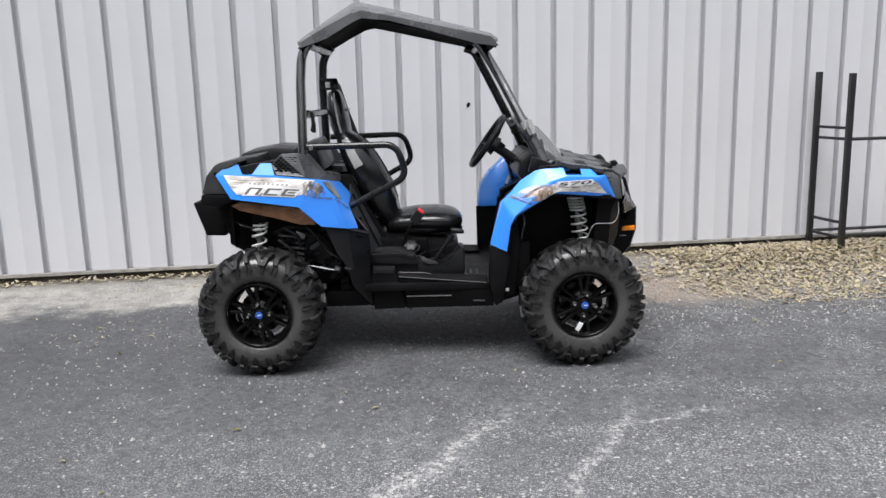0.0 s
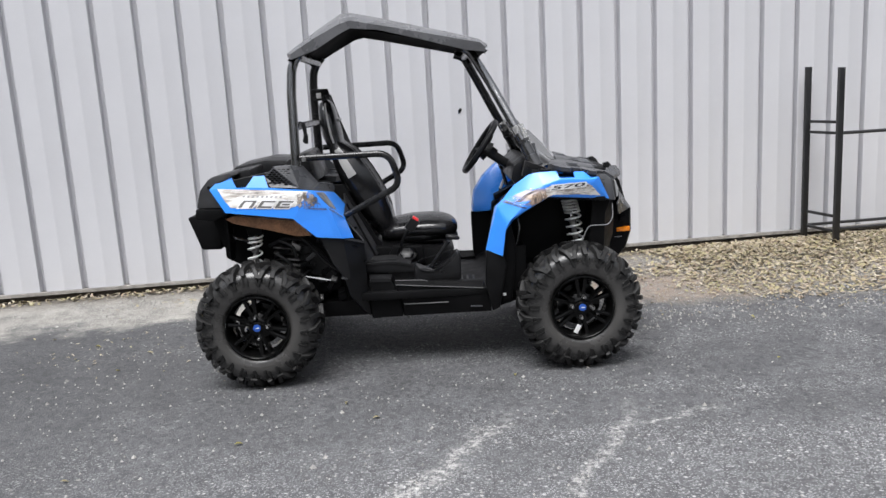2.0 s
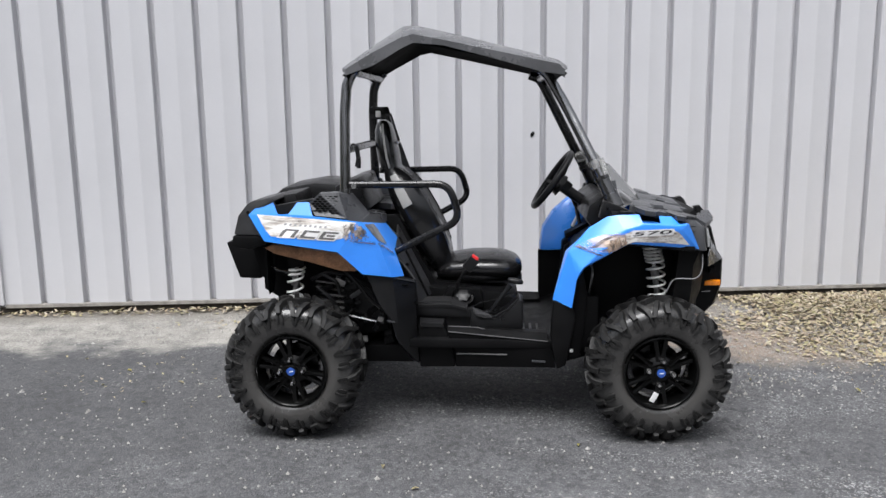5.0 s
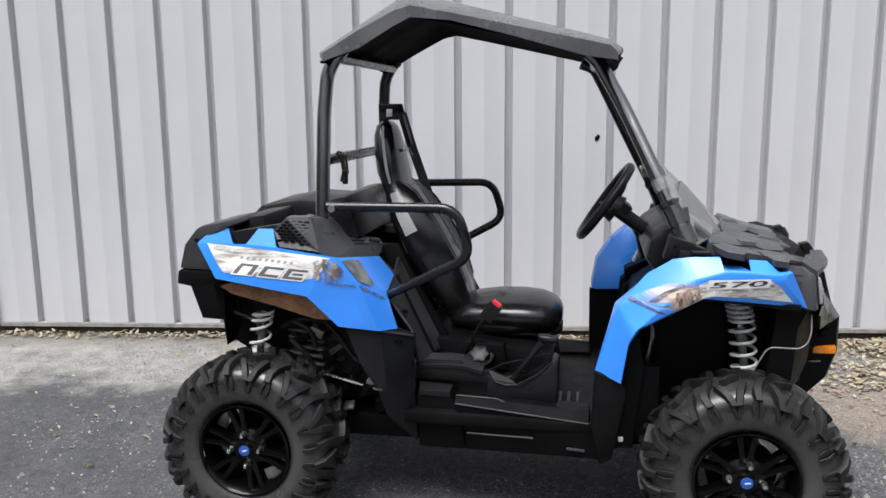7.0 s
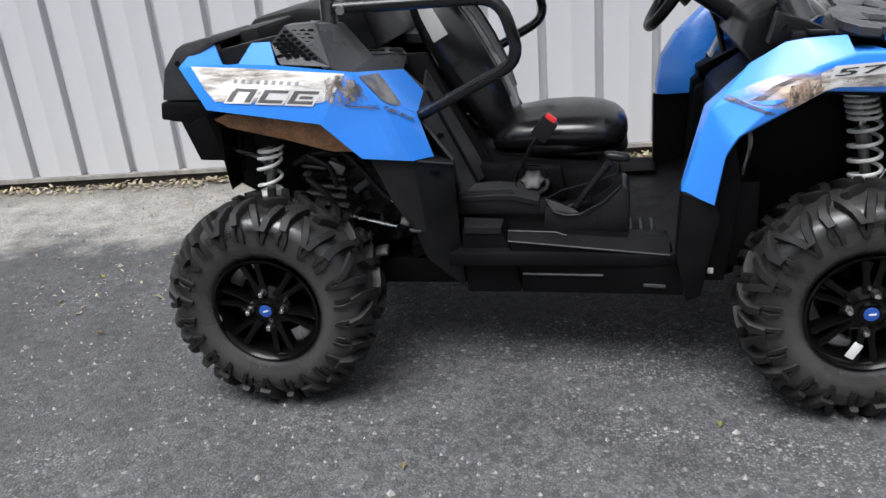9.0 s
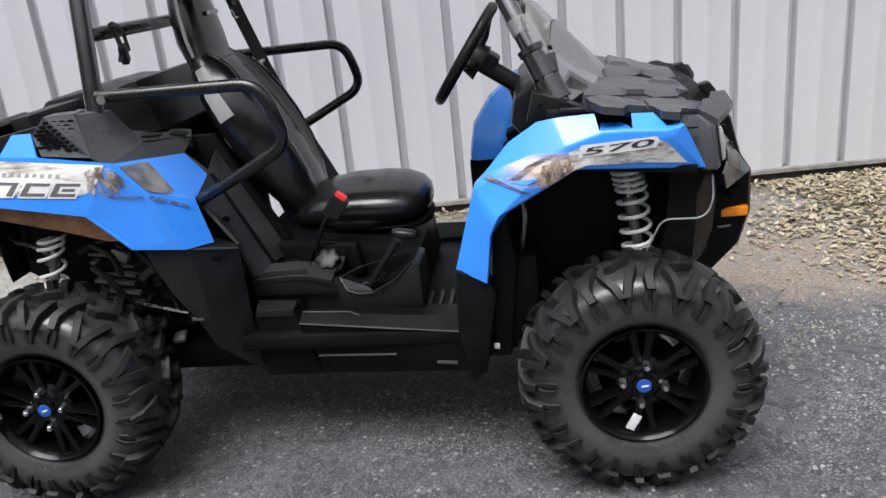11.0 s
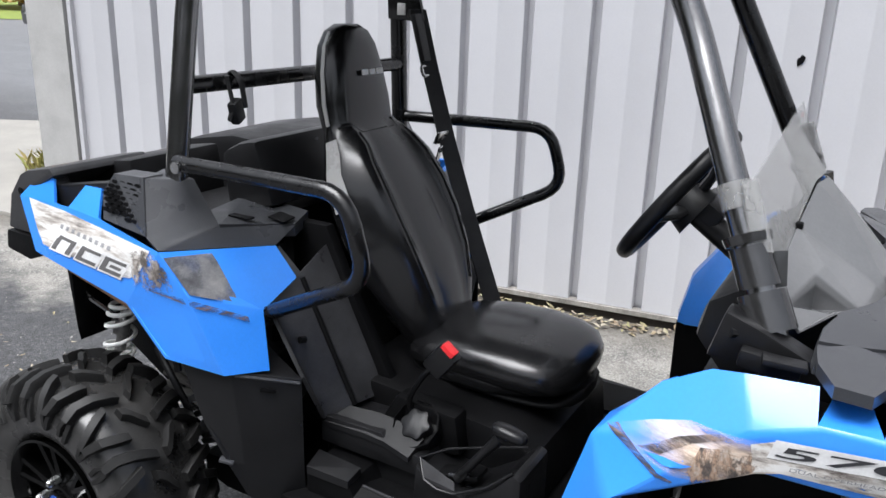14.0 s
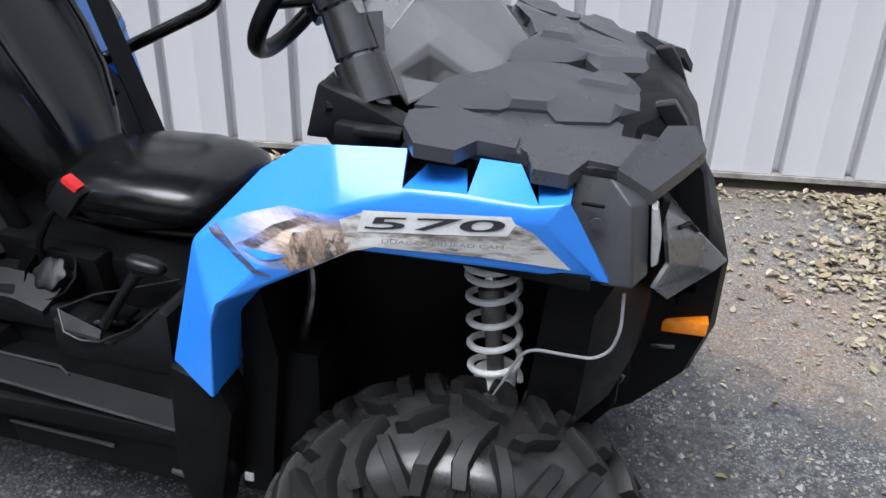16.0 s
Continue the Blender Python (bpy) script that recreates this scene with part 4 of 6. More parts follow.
def spoke_mesh(width):
    f = -width * 0.5 + 0.012
    bm = bmesh.new()
    rings = []
    for r, w, y in ((0.046, 0.026, f + 0.020), (0.090, 0.015, f + 0.018), (0.146, 0.018, f + 0.012)):
        rings.append([(r, y, -w / 2), (r, y + 0.035, -w / 2), (r, y + 0.035, w / 2), (r, y, w / 2), (r, y - 0.003, 0)])
    merge_loft(bm, rings)
    return finish(bm, RIMM, "spoke", 25)


def build_wheel(x, y, width, turn, seat_side, steer=0.0):
    z = 0.3095
    rim = new("wheel", rim_mesh(width))
    rim.matrix_basis = pose(x, y - CY, z, 0, 0, (0 if seat_side < 0 else 180) + steer) @ Matrix.Rotation(radians(turn), 4, "Y")
    rim.parent = buggy
    tagged(rim, "gloss black split-spoke alloy rim with a knobbly black tyre")
    f = -width * 0.5 + 0.012
    if width not in TYRES:
        lugs = [(side, lug_mesh(width, side, bars)) for side in (-1, 1) for bars in (MIDDLE_LUG, FORKED_LUG, SIDE_LUG)]
        TYRES[width] = tyre_mesh(width), lugs, spoke_mesh(width)
    ty = new("tyre", TYRES[width][0])
    ty.parent = rim
    for i in range(12):
        for side, me in TYRES[width][1]:
            o = new("tread_lug", me)
            o.parent = rim
            o.matrix_basis = Matrix.Rotation(-2 * math.pi * (i + (0.5 if side > 0 else 0.0)) / 12, 4, "Y")
    for i in range(12):
        o = new("spoke", TYRES[width][2])
        o.parent = rim
        o.matrix_basis = Matrix.Rotation(2 * math.pi * (i // 2 + (0.30 if i % 2 else 0.0)) / 6, 4, "Y")
    tagged(ty, "deep-lugged black mud tyre")
    cap = new("centre_cap", finish(lathe([(f + 0.012, 0.028), (f + 0.004, 0.027), (f + 0.001, 0.022)], 24), RIMM, "centre_cap"))
    cap.parent = rim
    em = new("emblem", finish(lathe([(f + 0.002, 0.0185), (f - 0.0008, 0.018), (f - 0.0014, 0.015)], 24), CAPBLUE, "emblem"))
    em.parent = rim
    tagged(em, "round blue emblem")
    bar = box(0.002, f - 0.0016, 0.001, 0.018, 0.0012, 0.0045, 0.0, (0, -25, 0))
    bm2 = new("emblem_mark", finish(bar, INKWHITE, "emblem_mark"))
    bm2.parent = rim
    nut = finish(lathe([(f + 0.02, 0.011), (f - 0.004, 0.010), (f - 0.010, 0.006)], 6), CHROME, "lug_nut")
    for k in range(4):
        a = radians(90 * k + 12)
        o = new("lug_nut", nut)
        o.parent = rim
        o.location = (0.052 * math.cos(a), 0, 0.052 * math.sin(a))
    if x < 0:
        return rim
    weight = new("balance_weight", finish(box(0.015, f + 0.016, -0.112, 0.022, 0.008, 0.045, 0.002, (0, 8, 0)), INKWHITE, "balance_weight"))
    weight.parent = rim
    return rim


build_wheel(-0.781, -0.492, 0.245, 8, -1)
build_wheel(0.792, -0.482, 0.215, 20, -1, 2)
build_wheel(-0.781, 0.592, 0.245, 35, 1)
build_wheel(0.792, 0.582, 0.215, 50, 1, 2)

# -- rear fenders --
RV = [(-0.972, -0.47, 0.975), (-0.915, -0.455, 1.027), (-0.864, -0.455, 1.027), (-0.842, -0.475, 0.978), (-0.795, -0.475, 0.977), (-0.757, -0.455, 1.027),
      (-0.706, -0.455, 1.027), (-0.686, -0.485, 0.971), (-0.464, -0.524, 0.947), (-0.400, -0.262, 0.908), (-0.350, -0.253, 0.842), (-0.353, -0.370, 0.806),
      (-0.304, -0.40, 0.690), (-0.345, -0.488, 0.702), (-0.470, -0.525, 0.722), (-0.575, -0.522, 0.817), (-0.900, -0.495, 0.861), (-0.402, -0.514, 0.866)]
RF = [(0, 3, 2, 1), (4, 7, 6, 5), (0, 16, 15, 8, 7, 4, 3), (8, 15, 14, 13, 17), (8, 17, 11), (8, 11, 10, 9), (17, 13, 12, 11)]
# rolled lower lip
lip = len(RV)
for i, (dx, dy, dz) in ((16, (0.01, 0.07, 0.012)), (15, (0, 0.07, 0.018)), (14, (0.01, 0.07, 0.01)), (13, (0, 0.06, 0.006))):
    v = RV[i]
    RV.append((v[0] + dx, v[1] + dy, v[2] + dz))
RF += [(16, lip, lip + 1, 15), (15, lip + 1, lip + 2, 14), (14, lip + 2, lip + 3, 13)]
rf_bm = shell(RV, RF, 0.006, 0.007)
rear_tree = BVHTree.FromBMesh(rf_bm)
rear_fender, rear_fender_far = both("rear_fender", rf_bm, BLUE, "angular bright blue plastic rear fender with white and grey graphics")

# -- front fenders --
FV = [(0.346, -0.467, 0.600), (0.427, -0.502, 0.570), (0.472, -0.532, 0.752), (0.656, -0.520, 0.851), (0.953, -0.456, 0.819), (0.410, -0.480, 0.815),
      (0.636, -0.526, 0.908), (0.880, -0.494, 0.905), (0.570, -0.468, 0.960), (0.615, -0.472, 0.967), (0.705, -0.460, 0.968), (0.722, -0.512, 0.934),
      (0.772, -0.505, 0.932), (0.792, -0.440, 0.958), (0.842, -0.440, 0.956), (0.862, -0.496, 0.926), (0.900, -0.488, 0.930), (0.496, -0.440, 0.908),
      (0.445, -0.518, 0.700)]
FF = [(0, 1, 18, 5), (18, 2, 6, 5), (2, 3, 6), (3, 4, 7, 6), (5, 6, 9, 8, 17), (6, 11, 10, 9), (6, 7, 15, 12, 11), (12, 15, 14, 13), (7, 16, 15), (7, 4, 16)]
lip = len(FV)
for i, (dx, dy, dz) in ((1, (0.0, 0.09, 0.0)), (18, (0.0, 0.09, -0.02)), (2, (0.015, 0.10, -0.02)), (3, (0, 0.10, -0.01)), (4, (0, 0.05, 0))):
    v = FV[i]
    FV.append((v[0] + dx, v[1] + dy, v[2] + dz))
FF += [(1, lip, lip + 1, 18), (18, lip + 1, lip + 2, 2), (2, lip + 2, lip + 3, 3), (3, lip + 3, lip + 4, 4)]
# the panel turned in towards the foot well
i0 = len(FV)
FV += [(0.352, -0.40, 0.60), (0.405, -0.38, 0.800), (0.505, -0.37, 0.890)]
FF += [(0, 5, i0 + 1, i0), (5, 17, i0 + 2, i0 + 1)]
j0 = len(FV)
FV += [(0.722, -0.425, 0.938), (0.772, -0.420, 0.935), (0.862, -0.415, 0.925), (0.905, -0.41, 0.925)]
FF += [(11, 12, j0 + 1, j0), (15, 16, j0 + 3, j0 + 2)]
ff_bm = shell(FV, FF, 0.006, 0.006)
front_tree = BVHTree.FromBMesh(ff_bm)
front_fender, front_fender_far = both("front_fender", ff_bm, BLUE, "angular bright blue plastic front fender with white and grey graphics")
far_knee = [(0.322, 0.662), (0.345, 0.79), (0.40, 0.87), (0.50, 0.955), (0.56, 0.95), (0.56, 0.665)]
knee = prism(far_knee, 0.385, 0.485, 0.035)
for v in knee.verts:
    v.co.y += 0.30 * (v.co.z - 0.665) + 0.10 * (v.co.x - 0.32)
part("knee_panel", knee, BLUE, buggy, "rounded blue panel beside the foot well")


def film(name, outline, tree, mat, parent, far_parent, lift=0.0022, label=""):
    bm = draped(outline, tree, lift)
    other = mirrored(bm.copy(), CY)
    part(name, bm, mat, parent, label)
    part(name, other, mat, far_parent, label)


film("graphic", [(-0.934, 0.977), (-0.490, 0.946), (-0.522, 0.900), (-0.556, 0.876), (-0.585, 0.872), (-0.838, 0.884), (-0.872, 0.884), (-0.898, 0.915)],
     rear_tree, REARFILM, rear_fender, rear_fender_far, 0.0018, "white weathered graphic band with torn grey streaks")
film("graphic", [(-0.566, 0.946), (-0.474, 0.942), (-0.445, 0.905), (-0.415, 0.862), (-0.500, 0.845), (-0.566, 0.858)], rear_tree, TORNREAR, rear_fender, rear_fender_far, 0.0026, "torn grey graphic film")


def film_between(name, quad, over, mat, parent, far_parent, lift=0.002, label="", steps=10):
    """A thin film between four corners in space, laid on the nearest places of another mesh."""
    a, b, c, d = (Vector(p) for p in quad)
    bm = bmesh.new()
    rows = []
    for i in range(steps + 1):
        row = []
        for j in range(steps + 1):
            p = a.lerp(b, i / steps).lerp(d.lerp(c, i / steps), j / steps)
            hit, normal, _, _ = over.find_nearest(p)
            if normal.dot(Vector((0.5, -1, 0.3))) < 0:
                normal = -normal
            row.append(bm.verts.new(hit + normal * lift))
        rows.append(row)
    for r0, r1 in zip(rows, rows[1:]):
        for j in range(steps):
            bm.faces.new((r0[j], r0[j + 1], r1[j + 1], r1[j]))
    other = mirrored(bm.copy(), CY)
    part(name, bm, mat, parent, label, 60)
    part(name, other, mat, far_parent, label, 60)


film_between("graphic", [(-0.452, -0.522, 0.940), (-0.429, -0.419, 0.928), (-0.372, -0.408, 0.820), (-0.402, -0.511, 0.870)], rear_tree, PATCH, rear_fender, rear_fender_far, 0.0030, "grey smoke-tinted graphic patch")
film_between("graphic", [(-0.400, -0.517, 0.862), (-0.353, -0.405, 0.800), (-0.352, -0.405, 0.788), (-0.397, -0.518, 0.848)], rear_tree, STREAK, rear_fender, rear_fender_far, 0.0036)
film("graphic", [(-0.500, 0.868), (-0.412, 0.862), (-0.408, 0.850), (-0.500, 0.862)], rear_tree, STREAK, rear_fender, rear_fender_far, 0.0036)
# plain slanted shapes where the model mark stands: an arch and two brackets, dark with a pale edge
for x, kind in ((-0.837, "arch"), (-0.745, "bracket"), (-0.660, "slotted")):
    z = 0.884 - 0.055 * (x + 0.837)

    def slanted(pts, grow=0.0):
        cx, cz = 0.042, 0.017
        return [(x + (u + math.copysign(grow, u - cx)) + 0.85 * (v + math.copysign(grow, v - cz)), z - 0.055 * u + (v + math.copysign(grow, v - cz))) for u, v in pts]
    for bars_, grow, mat, lift in ((((0, 0, 0.072, 0.033),), 0.0045, INKWHITE, 0.0023), ({
            "arch": ((0, 0, 0.017, 0.026), (0.004, 0.026, 0.070, 0.033), (0.053, 0, 0.070, 0.026)),
            "bracket": ((0, 0.0, 0.017, 0.033), (0.017, 0.026, 0.070, 0.033), (0.017, 0, 0.070, 0.008)),
            "slotted": ((0, 0.0, 0.017, 0.033), (0.017, 0.026, 0.070, 0.033), (0.017, 0, 0.070, 0.008), (0.026, 0.013, 0.062, 0.020))}[kind], 0.0, INKMARK, 0.0030)):
        for u0, v0, u1, v1 in bars_:
            film("model_mark", slanted([(u0, v0), (u0, v1), (u1, v1), (u1, v0)], grow), rear_tree, mat, rear_fender, rear_fender_far, lift)
for i in range(9):
    x, z = -0.812 + i * 0.0225, 0.931 - 0.0013 * i
    film("small_mark", [(x, z), (x + 0.004, z + 0.009), (x + 0.015, z + 0.009), (x + 0.011, z)], rear_tree, INKGREY, rear_fender, rear_fender_far, 0.0030)
film("graphic", [(0.436, 0.838), (0.500, 0.868), (0.556, 0.890), (0.648, 0.902), (0.690, 0.890), (0.690, 0.862), (0.650, 0.850), (0.611, 0.828), (0.573, 0.806), (0.530, 0.800)],
     front_tree, FADED, front_fender, front_fender_far, 0.0018, "tan and white graphic fading into the blue")
film("graphic", [(0.640, 0.894), (0.669, 0.906), (0.838, 0.909), (0.868, 0.893), (0.916, 0.838), (0.886, 0.842), (0.805, 0.852), (0.672, 0.860), (0.648, 0.853)],
     front_tree, FRONTFILM, front_fender, front_fender_far, 0.0022, "white weathered graphic band with torn grey edges")
film("graphic", [(0.560, 0.812), (0.578, 0.868), (0.632, 0.884), (0.662, 0.872), (0.645, 0.850), (0.611, 0.829), (0.573, 0.807)], front_tree, TORN, front_fender, front_fender_far, 0.0028, "torn grey-brown graphic film")
film("graphic", [(0.488, 0.832), (0.505, 0.840), (0.545, 0.868), (0.600, 0.894), (0.618, 0.894), (0.566, 0.868), (0.524, 0.836)], front_tree, STREAK, front_fender, front_fender_far, 0.0034, "dark torn streak")
film("graphic", [(0.432, 0.836), (0.450, 0.845), (0.492, 0.826), (0.548, 0.806), (0.545, 0.801)], front_tree, STREAK, front_fender, front_fender_far, 0.0026)
film("graphic", [(0.500, 0.830), (0.530, 0.836), (0.572, 0.839), (0.556, 0.831), (0.532, 0.826)], front_tree, BLUE, front_fender, front_fender_far, 0.0036)
film("number_field", [(0.661, 0.880), (0.669, 0.909), (0.842, 0.913), (0.848, 0.903), (0.839, 0.886)], front_tree, INKWHITE, front_fender, front_fender_far, 0.0032)
for text, box_, slant, up, mat in (("570", (0.670, 0.836, 0.8845, 0.9015), 0.12, 0.045, INKDARK), ("DUAL OVERHEAD CAM", (0.690, 0.835, 0.867, 0.8725), 0.1, 0.0, INKGREY)):
    t_bm = lay(lettering(text, *box_, slant=slant, offset=0.012 if mat is INKDARK else 0.0, shear_z=up), front_tree, 0.0044)
    part("lettering", t_bm, mat, front_fender)

# -- roof and cage --
right, left = -0.385, 0.485
# stations along x: the sheet's edge at the near side, its crown, and its edge at the far side
ROOF = [(-0.560, 1.592, 1.610), (-0.420, 1.660, 1.716), (-0.300, 1.718, 1.790), (-0.247, 1.732, 1.790), (-0.120, 1.706, 1.760), (0.080, 1.662, 1.708), (0.300, 1.613, 1.650), (0.372, 1.597, 1.628), (0.412, 1.574, 1.600)]
ROOF_LOW = [1.566, 1.604, 1.672, 1.696, 1.683, 1.630, 1.566, 1.556, 1.552]


def roof_sheet(drop, inset):
    rings = []
    for y, share in ((-0.385 + inset, 0.0), (-0.352, 0.32), (-0.27, 0.80), (-0.15, 0.97), (0.05, 1.0), (0.25, 0.97), (0.37, 0.80), (0.452, 0.42), (0.485 - inset, 0.24)):
        top, low = [], []
        for (x, edge, crown), rim in zip(ROOF, ROOF_LOW):
            z = edge + (crown - edge) * share - drop
            skirt = (edge - rim) if y < -0.36 else (0.020 if y > 0.4 else 0.014)
            xx = x + (0.02 if x < -0.5 and y < -0.36 else 0.0) - (0.018 if x > 0.4 and abs(y - CY) > 0.38 else 0.0)
            top.append(Vector((xx, y, z)))
            low.append(Vector((xx, y, z - max(skirt - drop, 0.004))))
        rings.append(top + low[::-1])
    return rings


roof = part("roof", bevelled(loft(roof_sheet(0.0, 0.0)), 0.003, 2, 30), ROOFM, buggy, "moulded black plastic roof, peaked above the seat", 24)
# an added sheet below the roof, coloured as the shade there
part("roof_liner", loft(roof_sheet(0.030, 0.006)), ROOFSHADE, roof, "near-black added sheet that puts shade under the roof", 30)
R = 0.0235
for y, s in ((-0.385, -1), (0.480, 1)):
    lean = 0.085 if s < 0 else 0.02
    path = [(-0.560, y, 1.03), (-0.562, y - lean * 0.75 * s, 1.40), (-0.553, y - lean * s, 1.53), (-0.522, y - (lean + 0.005) * s, 1.588), (-0.495, y - (lean + 0.008) * s, 1.612)]
    part("rear_post", tube(path, R, 14, 0.03), GREYSTEEL if s < 0 else STEEL, buggy, "round steel cage post")
    path = [(0.27, y - 0.09 * s, 1.585), (0.325, y - 0.085 * s, 1.565), (0.40, y - 0.08 * s, 1.42), (0.53, y - 0.05 * s, 1.165), (0.655, y - 0.02 * s, 0.93)]
    if s < 0:
        path = [(0.305, -0.152, 1.588), (0.335, -0.156, 1.562), (0.418, -0.175, 1.42), (0.541, -0.290, 1.165), (0.650, -0.362, 0.93)]
    part("front_post", tube(path, R, 14, 0.08), GREYSTEEL if s < 0 else STEEL, buggy, "round steel cage post")
part("cross_bar", tube([(-0.56, -0.346, 1.245), (-0.56, 0.46, 1.245)], 0.019, 12), STEEL, buggy)
part("cross_bar", tube([(-0.515, -0.295, 1.582), (-0.515, 0.455, 1.582)], 0.019, 12), STEEL, buggy)
part("cross_bar", tube([(0.325, -0.160, 1.566), (0.325, 0.395, 1.566)], 0.019, 12), STEEL, buggy)
for y, s in ((-0.40, -1), (0.475, 1)):
    w = 0.012 if s < 0 else 0.06
    path = [(-0.535, y, 1.096), (-0.10, y + w * s, 1.098), (-0.052, y + w * s, 0.94), (-0.36, y - 0.06 * s, 0.785)]
    g = part("grab_bar", tube(path, 0.0165, 12, 0.06), STEEL, buggy, "bent black steel side grab bar")
    b = lathe([(0, 0.0005), (0, 0.012), (0.008, 0.012), (0.010, 0.008)], 10)
    bmesh.ops.translate(b, verts=b.verts[:], vec=(-0.513, y + (-0.027 if s < 0 else 0.017), 1.092))
    part("bolt", b, CHROME, g)
    part("foot_bracket", box(-0.365, y - 0.055 * s, 0.782, 0.035, 0.03, 0.05, 0.005), STEEL, g)
# belt anchor plate on the far post
plate = prism([(-0.575, 1.37), (-0.578, 1.436), (-0.475, 1.436), (-0.455, 1.366)], 0.432, 0.447, 0.004)
anchor = part("belt_anchor", plate, STEEL, buggy, "black steel plate with a slotted hole")
part("slot", prism([(-0.542, 1.382), (-0.542, 1.414), (-0.515, 1.414), (-0.515, 1.382)], 0.4305, 0.4285, 0.006), TRIMM, anchor)
# tie-down strap on the cross bar
st = part("tie_strap", tube([(-0.528, -0.255, 1.262), (-0.522, -0.245, 1.20), (-0.53, -0.25, 1.165)], 0.011, 8, 0.0, 0.4), WEB, buggy, "hanging strap with a clip")
part("clip", box(-0.523, -0.235, 1.185, 0.02, 0.035, 0.05, 0.004, (20, 0, 15)), BLACK, st)
part("strap_loop", tube([(-0.572, -0.215, 1.245), (-0.55, -0.215, 1.27), (-0.525, -0.215, 1.25), (-0.52, -0.21, 1.19)], 0.008, 8, 0.01, 0.5), WEB, st)

# -- seat --
SY = 0.055
back_axis = [(-0.115, 0.62, 0.17, 0.08), (-0.140, 0.67, 0.225, 0.12), (-0.175, 0.735, 0.275, 0.15), (-0.215, 0.81, 0.335, 0.165), (-0.258, 0.89, 0.365, 0.160), (-0.298, 0.965, 0.370, 0.150),
             (-0.335, 1.035, 0.345, 0.130), (-0.356, 1.08, 0.292, 0.118), (-0.370, 1.11, 0.262, 0.102), (-0.379, 1.13, 0.244, 0.086), (-0.385, 1.142, 0.240, 0.090), (-0.398, 1.19, 0.238, 0.105),
             (-0.410, 1.26, 0.215, 0.10), (-0.418, 1.32, 0.178, 0.088), (-0.420, 1.352, 0.132, 0.068), (-0.420, 1.368, 0.07, 0.034)]
back_axis = [(x - 0.024, z, w, d) for x, z, w, d in back_axis]
SEAT_SEG = 48


def seat_ring(centre, up, w, d, bulge, groove, at):
    """A section of the backrest: a flat back, a cushioned middle panel and two side bolsters with a stitched groove between them."""
    front = Vector((up.z, 0, -up.x))
    ring = []
    for k in range(SEAT_SEG):
        a = 2 * math.pi * k / SEAT_SEG
        c, sn = math.cos(a), math.sin(a)
        u = math.copysign(abs(c) ** 0.86, c)
        v = math.copysign(abs(sn) ** 0.80, sn) * d / 2
        if sn > 0:
            q = abs(u)
            v += bulge * math.exp(-((q - 0.76) / 0.26) ** 2) * min(1.0, sn * 1.6) - groove * math.exp(-((q - at) / 0.05) ** 2) + 0.25 * bulge * math.exp(-(q / 0.45) ** 2)
        ring.append(centre + Vector((0, 1, 0)) * (u * w / 2) + front * v)
    return ring


rings = []
for i, (x, z, w, d) in enumerate(back_axis):
    a = back_axis[max(i - 1, 0)]
    b = back_axis[min(i + 1, len(back_axis) - 1)]
    t = Vector((b[0] - a[0], 0, b[1] - a[1])).normalized()
    body = i < 9
    rings.append(seat_ring(Vector((x, SY, z)), t, w, d, (0.0, 0.008, 0.020, 0.030, 0.038, 0.040, 0.038, 0.030, 0.016)[i] if body else 0.004, (0.002 if 0 < i < 9 else 0.0) + (0.0025 if 2 < i < 8 else 0.0) if body else 0.002,
                           0.46 if body else 0.60))
seat = part("seat", prism([(-0.30, 0.60), (-0.22, 0.56), (0.14, 0.52), (0.15, 0.40), (-0.30, 0.40)], SY - 0.13, SY + 0.15, 0.02), DEEP, buggy, "black vinyl bucket seat with a tall headrest")
backrest = part("backrest", loft(rings), VINYL, seat, "padded black vinyl backrest with integral headrest", 60)
part("seam", tube([rings[8 + abs(12 - k) // 5][k] for k in range(3, 22)], 0.0026, 6), VINYL, seat)
for k in (7, 17):
    part("seam", tube([r[k] + Vector((0.002, 0, 0)) for r in rings[2:9]], 0.0016, 6), VINYL, seat)
# pale strips along the near side of the backrest and the headrest
for lo_, hi_, k0, k1 in ((5, 9, 22, 26), (10, 15, 23, 25)):
    grid = [[r[k] + Vector((0, -0.0025, 0)) for k in range(k0, k1)] for r in rings[lo_:hi_]]
    sheet = bmesh.new()
    vv = [[sheet.verts.new(p) for p in g] for g in grid]
    for a, b in zip(vv, vv[1:]):
        for k in range(len(a) - 1):
            sheet.faces.new((a[k], a[k + 1], b[k + 1], b[k]))
    bmesh.ops.recalc_face_normals(sheet, faces=sheet.faces[:])
    bmesh.ops.solidify(sheet, geom=sheet.faces[:], thickness=0.002)
    part("side_panel", sheet, PALESTRIP, seat, "pale grey strip along the seat's near side", 60)
# plain pale bars where the seat mark stands
for i in range(3):
    b = box(-0.3742, SY + 0.012 + (i - 1) * 0.030, 1.262, 0.003, 0.024, 0.013, 0.001, (0, -8, 0))
    part("seat_mark", b, INKWHITE, seat)
cush = [(-0.19, 0.23, 0.07, 0.635), (-0.165, 0.295, 0.105, 0.640), (-0.11, 0.330, 0.128, 0.650), (-0.02, 0.352, 0.140, 0.657), (0.08, 0.360, 0.142, 0.657), (0.15, 0.345, 0.132, 0.654),
        (0.192, 0.305, 0.108, 0.650), (0.216, 0.225, 0.072, 0.647), (0.226, 0.12, 0.034, 0.645)]
SC = SY + 0.022
rings = [superring(Vector((x, SC, z)), Vector((0, 1, 0)), Vector((0, 0, 1)), w, h, 0.90, 40, 0.0) for x, w, h, z in cush]
